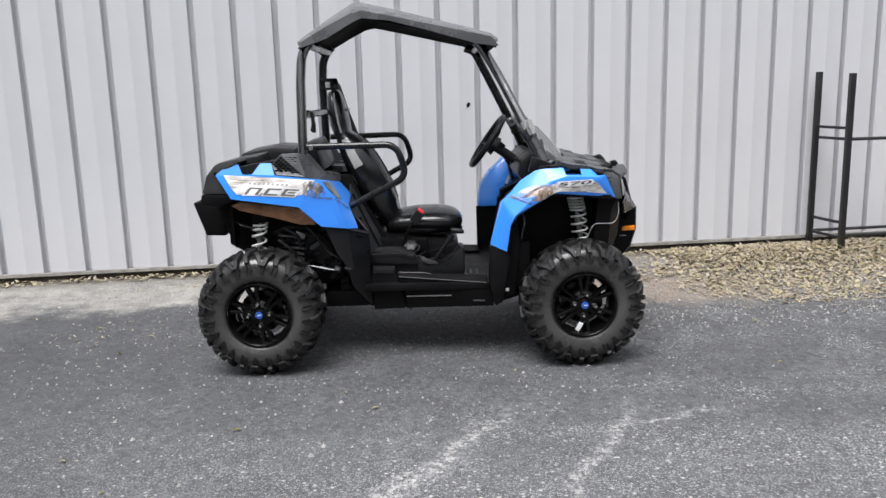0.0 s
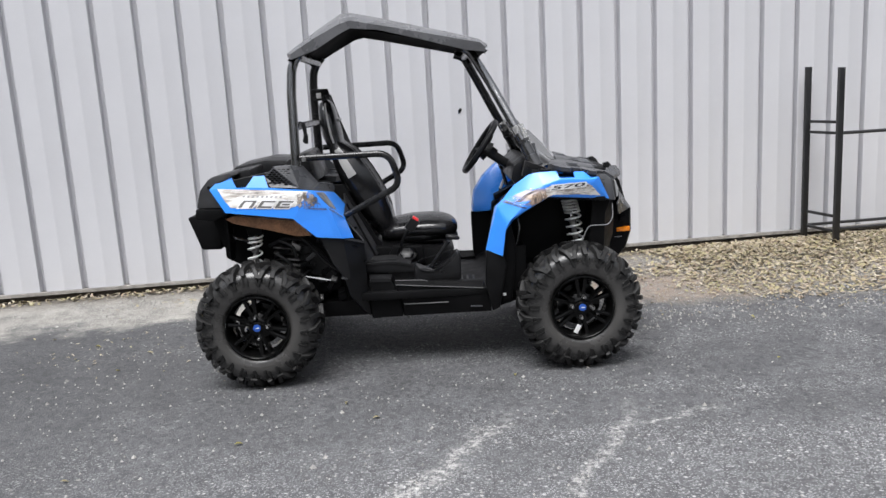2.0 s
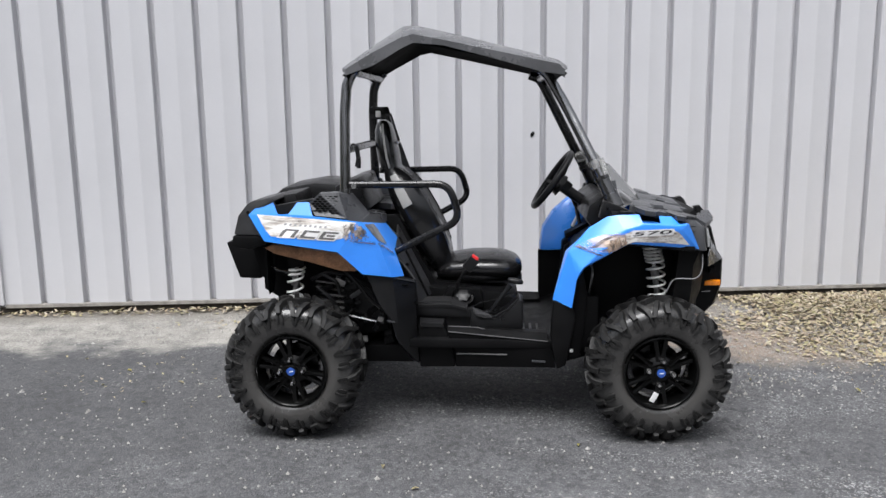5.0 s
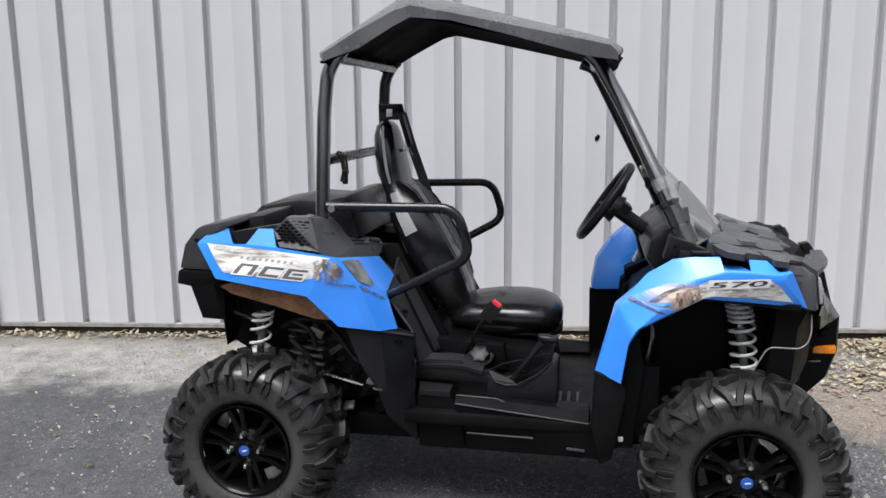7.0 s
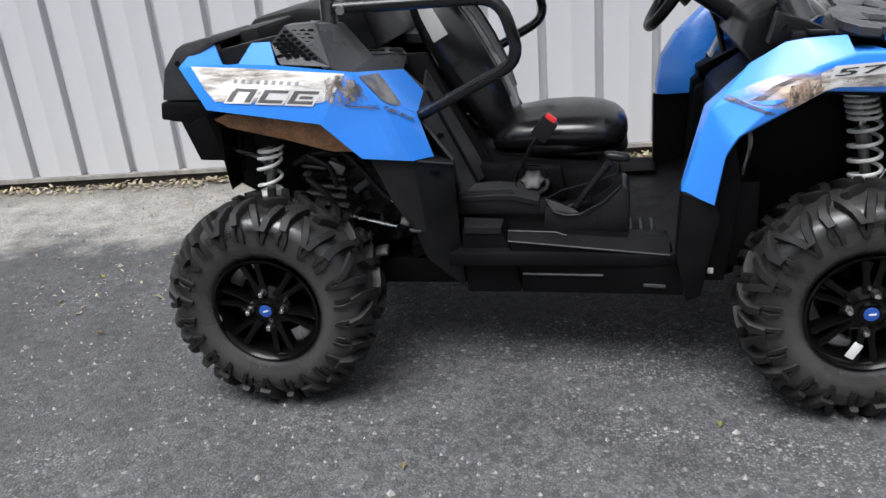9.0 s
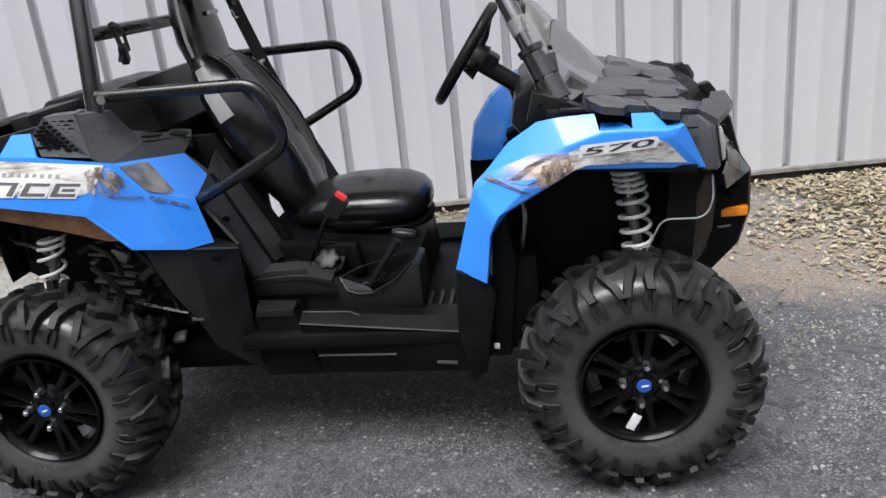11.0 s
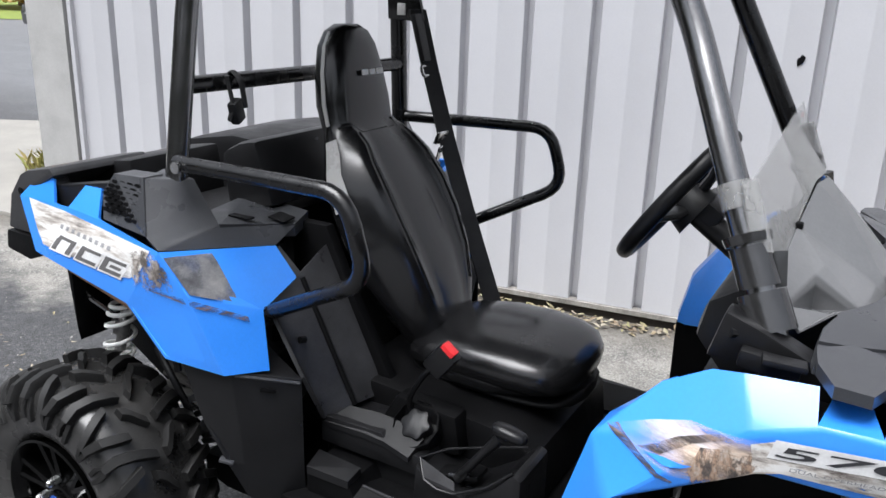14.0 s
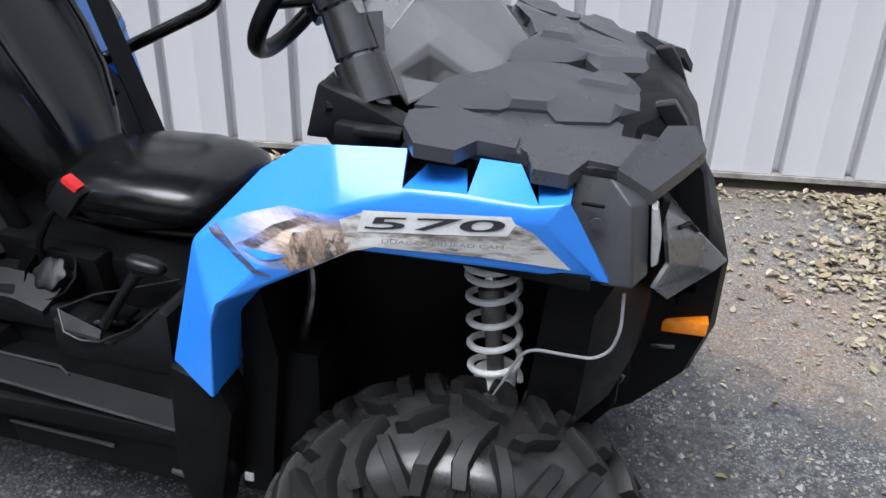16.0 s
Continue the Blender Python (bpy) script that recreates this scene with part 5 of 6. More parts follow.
part("cushion", loft(rings), VINYL, seat, "smooth black vinyl seat cushion", 70)
rings = [superring(Vector((x, SC - 0.116 + 0.02 * abs(t - 0.4), 0.636)), Vector((0, 1, 0)), Vector((0, 0.35, 0.94)), 0.100 * g, 0.098 * g, 0.95, 24) for t, x, g in ((0, -0.13, 0.2), (0.1, -0.11, 0.6), (0.3, -0.05, 0.95), (0.55, 0.04, 1.0), (0.8, 0.12, 0.8), (0.93, 0.16, 0.5), (1, 0.175, 0.15))]
part("cushion_bolster", loft(rings), VINYL, seat, "rounded side roll of the cushion", 70)
rings = [superring(Vector((x, SC, 0.592)), Vector((0, 1, 0)), Vector((0, 0, 1)), w * 0.84, 0.030, 0.8, 32) for x, w, h, z in cush]
part("cushion_base", loft(rings), DEEP, seat, "", 60)
# belt: from the far anchor down to the seat, and the buckle stalk
def webbing(points, w, side=(0.55, 0.83, 0.0), thick=0.003):
    """A flat strap along points, its width along side."""
    s = Vector(side).normalized() * w / 2
    up = Vector((s.y, -s.x, 0)).normalized() * thick
    return loft([[Vector(p) - s - up, Vector(p) + s - up, Vector(p) + s + up, Vector(p) - s + up] for p in points])


belt = part("seat_belt", webbing([(-0.475, 0.428, 1.40), (-0.43, 0.425, 1.25), (-0.36, 0.41, 1.06), (-0.27, 0.37, 0.88), (-0.13, 0.29, 0.65)], 0.050), WEB, buggy, "black three-point belt webbing")
part("belt_guide", tube([(-0.436, 0.452, 1.248), (-0.440, 0.396, 1.250), (-0.430, 0.392, 1.226), (-0.424, 0.456, 1.224)], 0.005, 8, 0.008, closed=True), CHROME, belt, "bright steel belt guide")
part("belt_tongue", box(-0.368, 0.396, 1.062, 0.012, 0.055, 0.040, 0.006, (0, 25, 0)), CHROME, belt, "bright steel belt tongue")
part("tongue_tab", box(-0.362, 0.375, 1.020, 0.006, 0.018, 0.05, 0.004, (20, 25, 0)), CHROME, belt)
part("belt_sleeve", box(-0.452, 0.427, 1.325, 0.014, 0.064, 0.13, 0.004, (0, -16, 0)), BLACK, belt)
stalk = part("buckle_stalk", tube([(-0.06, -0.19, 0.53), (-0.085, -0.215, 0.60), (-0.05, -0.205, 0.67), (-0.02, -0.19, 0.70)], 0.0065, 8, 0.03), DEEP, buggy)
part("buckle", box(-0.016, -0.188, 0.705, 0.050, 0.034, 0.070, 0.007, (0, 38, 0)), BLACK, stalk, "black belt buckle")
part("red_button", box(0.003, -0.192, 0.735, 0.034, 0.024, 0.016, 0.003, (0, 38, 0)), RED, stalk, "red release button")

# -- rear body --
vent = [(-0.705, -0.452, 1.021), (-0.659, -0.456, 1.066), (-0.577, -0.452, 1.068), (-0.536, -0.492, 0.960), (-0.676, -0.480, 0.971)]
both("vent_surround", bevelled(loft([[Vector(p) + Vector((0, dy, 0)) for p in vent] for dy in (0.0, 0.05)]), 0.004), HOODM, "charcoal plastic vent panel")
# the pierced grille: hexagonal cells between thin webs
grille = bmesh.new()
for r in range(9):
    for c in range(6):
        z = 0.982 + r * 0.0098
        x = -0.688 + c * 0.0225 + (0.011 if r % 2 else 0)
        lim = -0.672 - max(0.0, z - 0.975) * 0.40 if z < 1.022 else -0.690 + (z - 1.022) * 0.9
        if x < lim or x > -0.560 - (z - 0.975) * 0.34 or z > 1.056 or z < 0.985 - (x + 0.67) * 0.06:
            continue
        y = -0.4885 + (z - 0.965) * 0.33 + 0.37 * max(0.0, -0.66 - x)
        merge_loft(grille, [[(x + 0.0098 * math.cos(a) * k, yy, z + 0.0046 * math.sin(a) * k) for a in (math.pi * j / 3 for j in range(6))] for yy, k in ((y, 1.0), (y + 0.012, 0.8))])
both("vent_cell", grille, DEEP, "dark hexagonal openings of a vent")
SPV = [(-0.577, -0.450, 1.066), (-0.527, -0.363, 1.056), (-0.455, -0.370, 0.968), (-0.405, -0.185, 0.938), (-0.402, -0.258, 0.908), (-0.485, -0.506, 0.942), (-0.536, -0.490, 0.958), (-0.620, -0.36, 1.066),
       (-0.535, -0.340, 0.960)]
SPF = [(0, 6, 5, 2, 1), (5, 4, 3, 2), (0, 1, 7), (1, 2, 8)]
both("rear_side_panel", shell(SPV, SPF, 0.006, 0.004), HOODM, "charcoal moulded panel behind the seat")
BPV = [(-0.400, -0.250, 0.905), (-0.346, -0.246, 0.842), (-0.219, -0.226, 0.556), (-0.258, -0.272, 0.527), (-0.259, -0.344, 0.664), (-0.352, -0.330, 0.790), (-0.362, -0.120, 0.890), (-0.19, -0.11, 0.556)]
both("belt_line_panel", shell(BPV, [(5, 0, 1), (5, 1, 2, 3), (5, 3, 4), (1, 6, 7, 2)], 0.008, 0.006), SCUFF, "black panel running down beside the seat")
both("panel_bolt", tube([(-0.300, -0.290, 0.72), (-0.303, -0.304, 0.723)], 0.008, 8), DEEP)
both("panel_seam", tube([(-0.343, -0.243, 0.840), (-0.216, -0.223, 0.558)], 0.006, 8), DEEP)
both("tail_corner", prism([(-0.978, 1.022), (-0.955, 1.034), (-0.868, 1.051), (-0.855, 1.034), (-0.935, 0.990), (-0.945, 0.960), (-0.885, 0.880), (-1.046, 0.886), (-1.022, 0.970)], -0.462, -0.20, 0.008), SCUFF, "black moulded tail corner")
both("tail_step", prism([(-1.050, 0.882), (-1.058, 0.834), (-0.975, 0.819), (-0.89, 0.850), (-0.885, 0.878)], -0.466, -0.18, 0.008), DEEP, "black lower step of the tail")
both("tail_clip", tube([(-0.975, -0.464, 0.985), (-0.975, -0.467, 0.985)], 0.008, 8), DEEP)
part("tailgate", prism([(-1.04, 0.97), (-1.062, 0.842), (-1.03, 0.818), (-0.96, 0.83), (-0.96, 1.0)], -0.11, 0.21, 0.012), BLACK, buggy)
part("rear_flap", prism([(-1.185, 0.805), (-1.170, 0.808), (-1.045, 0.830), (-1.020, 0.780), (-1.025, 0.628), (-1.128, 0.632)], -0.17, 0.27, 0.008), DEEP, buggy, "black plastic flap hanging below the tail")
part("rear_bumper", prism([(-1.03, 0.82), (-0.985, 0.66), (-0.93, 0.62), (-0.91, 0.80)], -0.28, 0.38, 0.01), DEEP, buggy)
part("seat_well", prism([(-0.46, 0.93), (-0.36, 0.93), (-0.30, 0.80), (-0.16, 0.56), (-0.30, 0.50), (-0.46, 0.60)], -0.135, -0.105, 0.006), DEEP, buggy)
# the open cargo tub
part("cargo_floor", prism([(-1.0, 0.905), (-1.0, 0.935), (-0.56, 0.945), (-0.56, 0.905)], -0.41, 0.51, 0.006), BLACK, buggy)
both("cargo_side", prism([(-1.0, 0.93), (-1.0, 0.985), (-0.925, 1.036), (-0.878, 1.042), (-0.86, 1.012), (-0.76, 1.03), (-0.70, 1.04), (-0.60, 1.05), (-0.58, 0.93)], -0.450, -0.415, 0.006), BLACK)
part("storage_lid", prism([(-1.01, 0.93), (-1.02, 0.995), (-0.965, 1.05), (-0.79, 1.078), (-0.60, 1.066), (-0.58, 0.93)], 0.02, 0.40, 0.025, 0.08), BLACK, buggy, "raised black storage lid in the cargo tub")
part("tub_wall", prism([(-0.64, 0.93), (-0.66, 1.07), (-0.60, 1.10), (-0.545, 1.112), (-0.49, 0.95)], -0.16, 0.36, 0.02, 0.05), BLACK, buggy)
part("tub_fin", prism([(-1.0, 0.93), (-0.985, 1.0), (-0.90, 1.04), (-0.80, 1.055), (-0.78, 0.93)], -0.30, -0.02, 0.012, 0.04), BLACK, buggy)
deck = [(-0.62, -0.10, 0.962), (-0.555, -0.338, 0.966), (-0.458, -0.366, 0.970), (-0.405, -0.190, 0.940), (-0.44, -0.10, 0.945)]
both("deck_shelf", bevelled(loft([[Vector((x, y, z - dz)) for x, y, z in deck] for dz in (0.0, 0.03)]), 0.004), HOODM, "charcoal deck behind the seat")
both("shelf_recess", box(-0.470, -0.290, 0.968, 0.055, 0.020, 0.004, 0.001, (0, 2, 8)), DEEP)
both("shelf_recess", box(-0.43, -0.205, 0.954, 0.04, 0.05, 0.004, 0.001, (0, 12, 8)), DEEP)

# -- sides, floor and console --
SHV = [(-0.462, -0.498, 0.724), (-0.347, -0.468, 0.704), (-0.260, -0.352, 0.662), (-0.258, -0.352, 0.440), (-0.250, -0.352, 0.272), (-0.338, -0.448, 0.405), (-0.354, -0.486, 0.500),
       (-0.405, -0.494, 0.582), (-0.328, -0.458, 0.490), (-0.440, -0.300, 0.710), (-0.290, -0.300, 0.275)]
SHF = [(0, 1, 8, 6, 7), (1, 2, 3, 8), (8, 3, 4, 5), (8, 5, 6), (0, 7, 9), (7, 6, 9), (6, 5, 10, 9), (5, 4, 10), (0, 9, 2, 1)]
both("rear_shield", shell(SHV, SHF, 0.006, 0.004), BLACK, "black moulded side shield flaring out before the rear tyre")
both("shield_flange", tube([(-0.340, -0.462, 0.694), (-0.262, -0.357, 0.654)], 0.004, 6), HOODM)
both("shield_tab", box(-0.356, -0.482, 0.503, 0.030, 0.020, 0.006, 0.002, (0, 15, 30)), HOODM)
both("shield_slot", box(-0.300, -0.412, 0.650, 0.034, 0.006, 0.008, 0.002, (0, 15, 50)), DEEP)
sill = loft([[Vector(p) for p in ring] for ring in (
    [(-0.115, -0.385, 0.432), (-0.120, -0.330, 0.440), (-0.140, -0.20, 0.405), (-0.110, -0.20, 0.250), (-0.080, -0.360, 0.262), (-0.078, -0.372, 0.326)],
    [(0.330, -0.396, 0.392), (0.330, -0.362, 0.424), (0.330, -0.25, 0.41), (0.360, -0.25, 0.262), (0.365, -0.390, 0.270), (0.360, -0.402, 0.330)])])
both("rocker_panel", bevelled(sill, 0.006), DEEP, "black ribbed rocker panel below the step")
both("rocker_rib", tube([(-0.113, -0.387, 0.432), (0.330, -0.399, 0.393)], 0.003, 6), SCUFF)
both("rocker_rib", tube([(-0.076, -0.375, 0.326), (0.150, -0.390, 0.328)], 0.004, 6), SCUFF)
both("rocker_rib", tube([(-0.118, -0.330, 0.442), (0.02, -0.335, 0.438), (0.05, -0.350, 0.433)], 0.003, 6), SCUFF)
both("rocker_clip", box(0.29, -0.396, 0.300, 0.06, 0.010, 0.008, 0.002, (0, 0, -10)), HOODM)
both("rocker_clip", box(-0.22, -0.336, 0.262, 0.045, 0.008, 0.020, 0.002), BLACK)
ledge = loft([[Vector((x, y, z + dz)) for x, y, z in ((-0.248, -0.312, 0.478), (-0.132, -0.318, 0.474), (-0.136, -0.360, 0.462), (-0.240, -0.366, 0.467))] for dz in (0.0, -0.018)])
both("step_ledge", bevelled(ledge, 0.003), BLACK, "small flat step")
both("step_block", prism([(-0.250, 0.458), (-0.136, 0.456), (-0.090, 0.350), (-0.085, 0.258), (-0.245, 0.258)], -0.358, -0.20, 0.008), DEEP)
both("console_shelf", prism([(-0.272, 0.540), (-0.111, 0.544), (-0.085, 0.519), (-0.008, 0.516), (0.004, 0.470), (-0.272, 0.474)], -0.275, -0.16, 0.006), BLACK, "stepped black side shelf")
edge = [((-0.262, -0.277, 0.527), (-0.222, -0.234, 0.558)), ((-0.150, -0.280, 0.533), (-0.145, -0.228, 0.560)), ((-0.100, -0.281, 0.530), (-0.092, -0.230, 0.556)), ((-0.033, -0.289, 0.517), (-0.025, -0.240, 0.540))]
chamfer = loft([[Vector(a), Vector(b), Vector(b) - Vector((0, 0, 0.02)), Vector(a) - Vector((0, 0, 0.012))] for a, b in edge])
both("shelf_chamfer", bevelled(chamfer, 0.002), BLACK, "worn sloping edge of the side shelf", angle=10)
both("shelf_wall", prism([(-0.270, 0.476), (0.010, 0.472), (0.030, 0.385), (-0.270, 0.385)], -0.255, -0.15, 0.006), BLACK)
# floor and console take the darker black, with their shade in the colour
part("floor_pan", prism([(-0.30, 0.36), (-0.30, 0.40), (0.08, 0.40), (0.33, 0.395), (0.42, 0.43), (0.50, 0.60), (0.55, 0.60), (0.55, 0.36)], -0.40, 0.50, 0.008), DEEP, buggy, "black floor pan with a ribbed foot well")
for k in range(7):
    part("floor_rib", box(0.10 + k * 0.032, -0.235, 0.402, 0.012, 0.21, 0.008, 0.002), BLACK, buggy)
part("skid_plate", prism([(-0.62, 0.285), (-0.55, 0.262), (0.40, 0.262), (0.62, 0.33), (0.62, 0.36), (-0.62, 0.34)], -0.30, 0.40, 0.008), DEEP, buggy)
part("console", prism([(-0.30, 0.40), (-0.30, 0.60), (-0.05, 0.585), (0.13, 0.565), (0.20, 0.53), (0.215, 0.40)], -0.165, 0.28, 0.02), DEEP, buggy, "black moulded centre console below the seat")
part("console_pod", prism([(-0.02, 0.42), (-0.015, 0.508), (0.03, 0.478), (0.10, 0.470), (0.165, 0.515), (0.205, 0.560), (0.225, 0.550), (0.225, 0.42)], -0.292, -0.15, 0.010), BLACK, buggy, "black moulded tray round the shift lever")
part("tray_rim", tube([(-0.012, -0.272, 0.517), (0.012, -0.297, 0.486), (0.045, -0.300, 0.476), (0.082, -0.297, 0.476), (0.150, -0.292, 0.512), (0.205, -0.285, 0.562)], 0.0035, 8, 0.0, 0.8), BLACK, buggy, "worn rim of the tray")
facet = loft([[Vector((x, y, z + dz)) for x, y, z in ((-0.006, -0.276, 0.514), (0.012, -0.297, 0.488), (0.082, -0.294, 0.478), (0.070, -0.272, 0.481), (0.026, -0.270, 0.492))] for dz in (0.004, -0.004)])
part("tray_lip", facet, SCUFF, buggy, "worn black front lip of the tray")
part("tray_rim", tube([(-0.012, -0.272, 0.517), (0.03, -0.225, 0.527), (0.10, -0.190, 0.535), (0.19, -0.180, 0.560)], 0.0030, 8, 0.0, 0.8), BLACK, buggy)
part("shift_gate", box(0.070, -0.240, 0.492, 0.10, 0.05, 0.010, 0.003, (0, -14, 0)), DEEP, buggy, "black slotted shift gate")
part("gate_slot", box(0.075, -0.262, 0.498, 0.05, 0.006, 0.006, 0.001, (0, -14, 0)), HOODM, buggy)
lever = part("shift_lever", tube([(0.072, -0.262, 0.490), (0.125, -0.268, 0.565), (0.168, -0.272, 0.622)], [0.011, 0.009, 0.012], 12), BLACK, buggy)
knob = [superring(Vector((0.155 + 0.070 * t, -0.278, 0.646 - 0.010 * t)), Vector((0, 1, 0)), Vector((-0.1, 0, 0.99)), 0.038 * w, 0.028 * w, 0.85, 18) for t, w in ((0, 0.45), (0.08, 0.8), (0.35, 1.0), (0.7, 0.95), (0.92, 0.75), (1, 0.4))]
part("knob", loft(knob), BLACK, lever, "dark grey T-shaped shift knob", 60)
# fuel filler in the near side of the console
c0 = Vector((-0.052, -0.216, 0.548))
rt = Matrix.Rotation(radians(-46), 3, "X")
neck = lathe([(0.06, 0.046), (0.0, 0.056), (-0.020, 0.055), (-0.022, 0.052), (0.0, 0.048)], 10)
bmesh.ops.rotate(neck, verts=neck.verts[:], matrix=rt)
bmesh.ops.translate(neck, verts=neck.verts[:], vec=c0)
filler = part("fuel_filler", neck, DEEP, buggy, "round black fuel filler")
cap = bmesh.new()
ring0 = []
for k in range(36):
    a = 2 * math.pi * k / 36
    r = 0.0335 + 0.0035 * math.cos(6 * a)
    ring0.append((r * math.cos(a), r * math.sin(a)))
merge_loft(cap, [[(u * s, y, v * s) for u, v in ring0] for y, s in ((0.012, 1.0), (-0.016, 1.0), (-0.023, 0.94), (-0.026, 0.72))])
bmesh.ops.rotate(cap, verts=cap.verts[:], matrix=rt)
bmesh.ops.translate(cap, verts=cap.verts[:], vec=c0)
part("fuel_cap", cap, BLACK, filler, "grey lobed fuel cap", 40)
part("console_slope", prism([(-0.16, 0.53), (-0.12, 0.60), (0.03, 0.59), (0.045, 0.50), (-0.12, 0.48)], -0.205, -0.15, 0.01), DEEP, buggy)

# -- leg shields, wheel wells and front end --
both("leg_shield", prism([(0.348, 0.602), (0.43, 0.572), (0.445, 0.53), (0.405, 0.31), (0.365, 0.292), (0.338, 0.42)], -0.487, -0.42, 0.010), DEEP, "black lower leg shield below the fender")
# the well parts' near-black colour carries the shade inside the wells
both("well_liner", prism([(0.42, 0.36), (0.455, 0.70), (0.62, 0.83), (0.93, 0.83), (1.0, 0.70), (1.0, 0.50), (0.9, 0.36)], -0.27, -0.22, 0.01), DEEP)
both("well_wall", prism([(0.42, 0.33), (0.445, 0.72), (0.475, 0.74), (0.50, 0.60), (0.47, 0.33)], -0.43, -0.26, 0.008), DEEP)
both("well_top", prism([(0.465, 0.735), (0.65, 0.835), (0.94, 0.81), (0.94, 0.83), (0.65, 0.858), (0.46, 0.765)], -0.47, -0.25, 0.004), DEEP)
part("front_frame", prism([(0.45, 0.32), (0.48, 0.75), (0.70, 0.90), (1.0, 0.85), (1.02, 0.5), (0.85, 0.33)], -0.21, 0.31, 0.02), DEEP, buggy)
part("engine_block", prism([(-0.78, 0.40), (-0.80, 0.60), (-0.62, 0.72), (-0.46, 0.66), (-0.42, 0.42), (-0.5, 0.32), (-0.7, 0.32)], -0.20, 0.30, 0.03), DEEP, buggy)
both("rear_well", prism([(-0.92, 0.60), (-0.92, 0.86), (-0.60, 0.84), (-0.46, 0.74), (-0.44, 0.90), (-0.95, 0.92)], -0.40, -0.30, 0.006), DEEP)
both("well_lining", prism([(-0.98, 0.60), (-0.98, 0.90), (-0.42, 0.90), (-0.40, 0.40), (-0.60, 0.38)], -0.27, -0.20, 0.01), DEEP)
part("muffler_shield", prism([(-0.925, 0.822), (-0.875, 0.838), (-0.575, 0.795), (-0.510, 0.715), (-0.583, 0.717), (-0.713, 0.754), (-0.88, 0.795)], -0.432, -0.33, 0.01), RUST, buggy, "rusty brown heat shield under the fender")
random.seed(21)
for k in range(34):
    x, z = random.uniform(-0.72, -0.38), random.uniform(0.36, 0.68)
    part("engine_fitting", box(x, -0.30 + random.uniform(-0.03, 0.05), z, random.uniform(0.02, 0.06), 0.04, random.uniform(0.012, 0.035), 0.006, (random.uniform(-30, 30), random.uniform(-40, 40), 0)), (SCUFF, DEEP, BLACK, ALU, DEEP)[k % 5], buggy)
disc = lathe([(0.10, 0.02), (0.10, 0.125), (0.02, 0.135), (-0.012, 0.120), (-0.020, 0.085), (-0.030, 0.080), (-0.034, 0.03)], 36)
bmesh.ops.translate(disc, verts=disc.verts[:], vec=(-0.50, -0.285, 0.575))
part("belt_cover", disc, BLACK, buggy, "round black drive belt cover")
for k in range(8):
    a = math.pi * k / 4
    part("cover_rib", box(-0.50 + 0.098 * math.cos(a), -0.302, 0.575 + 0.098 * math.sin(a), 0.05, 0.014, 0.010, 0.003, (0, -math.degrees(a), 0)), SCUFF, buggy)
for k in range(6):
    part("cooling_fin", box(-0.66, -0.27, 0.50 + k * 0.028, 0.13, 0.10, 0.010, 0.003, (0, 8, 0)), ALU, buggy)
for p in ([(-0.74, -0.33, 0.66), (-0.66, -0.36, 0.70), (-0.56, -0.35, 0.69), (-0.46, -0.33, 0.62), (-0.42, -0.32, 0.50)], [(-0.70, -0.35, 0.62), (-0.64, -0.37, 0.58), (-0.60, -0.36, 0.50), (-0.62, -0.33, 0.42)],
          [(-0.58, -0.37, 0.71), (-0.52, -0.39, 0.66), (-0.47, -0.38, 0.58), (-0.40, -0.35, 0.52)], [(-0.68, -0.36, 0.69), (-0.61, -0.38, 0.66), (-0.60, -0.38, 0.60)]):
    part("hose", tube(p, 0.009, 8, 0.04), BLACK, buggy)
part("bracket", box(-0.60, -0.365, 0.655, 0.05, 0.02, 0.03, 0.005, (0, 25, 0)), ALU, buggy)
part("bracket", box(-0.53, -0.365, 0.60, 0.06, 0.015, 0.02, 0.004, (0, -35, 0)), SCUFF, buggy)
part("hose", tube([(-0.93, -0.35, 0.735), (-0.89, -0.38, 0.715), (-0.83, -0.38, 0.70), (-0.80, -0.36, 0.66)], 0.007, 8, 0.03), GREYSTEEL, buggy)
part("link_rod", tube([(-0.60, -0.34, 0.50), (-0.44, -0.36, 0.47)], 0.006, 8), CHROME, buggy)


def suspension(x, y, z0, z1, r, turns, lean):
    pts = []
    n = int(turns * 18)
    for i in range(n + 1):
        t = i / n
        a = 2 * math.pi * turns * t
        pts.append((x + lean * t + r * math.cos(a), y + 0.03 * t + r * math.sin(a), z0 + (z1 - z0) * (1.5 * t if t < 0.46 else 0.69 + (t - 0.46) * 0.574)))
    spring = tube(pts, 0.0052, 8)
    a, b = both("coil_spring", spring, SPRINGW, "white coil spring")
    both("damper", tube([(x + lean * 0.25, y + 0.008, z0 + (z1 - z0) * 0.38), (x + lean * 0.6, y + 0.017, z0 + (z1 - z0) * 0.60)], 0.019, 14), ALU)
    both("damper_body", tube([(x - lean * 0.3, y - 0.01, z0 - 0.05), (x + lean * 0.5, y + 0.015, z0 + (z1 - z0) * 0.5)], 0.013, 14), ALU)
    both("damper_rod", tube([(x + lean * 0.5, y + 0.015, z0 + (z1 - z0) * 0.5), (x + lean, y + 0.03, z1 + 0.02)], 0.010, 10), CHROME)
    both("spring_collar", tube([(x, y, z0 - 0.012), (x + lean * 0.05, y + 0.002, z0 + 0.012)], r * 0.85, 18), SPRINGW)


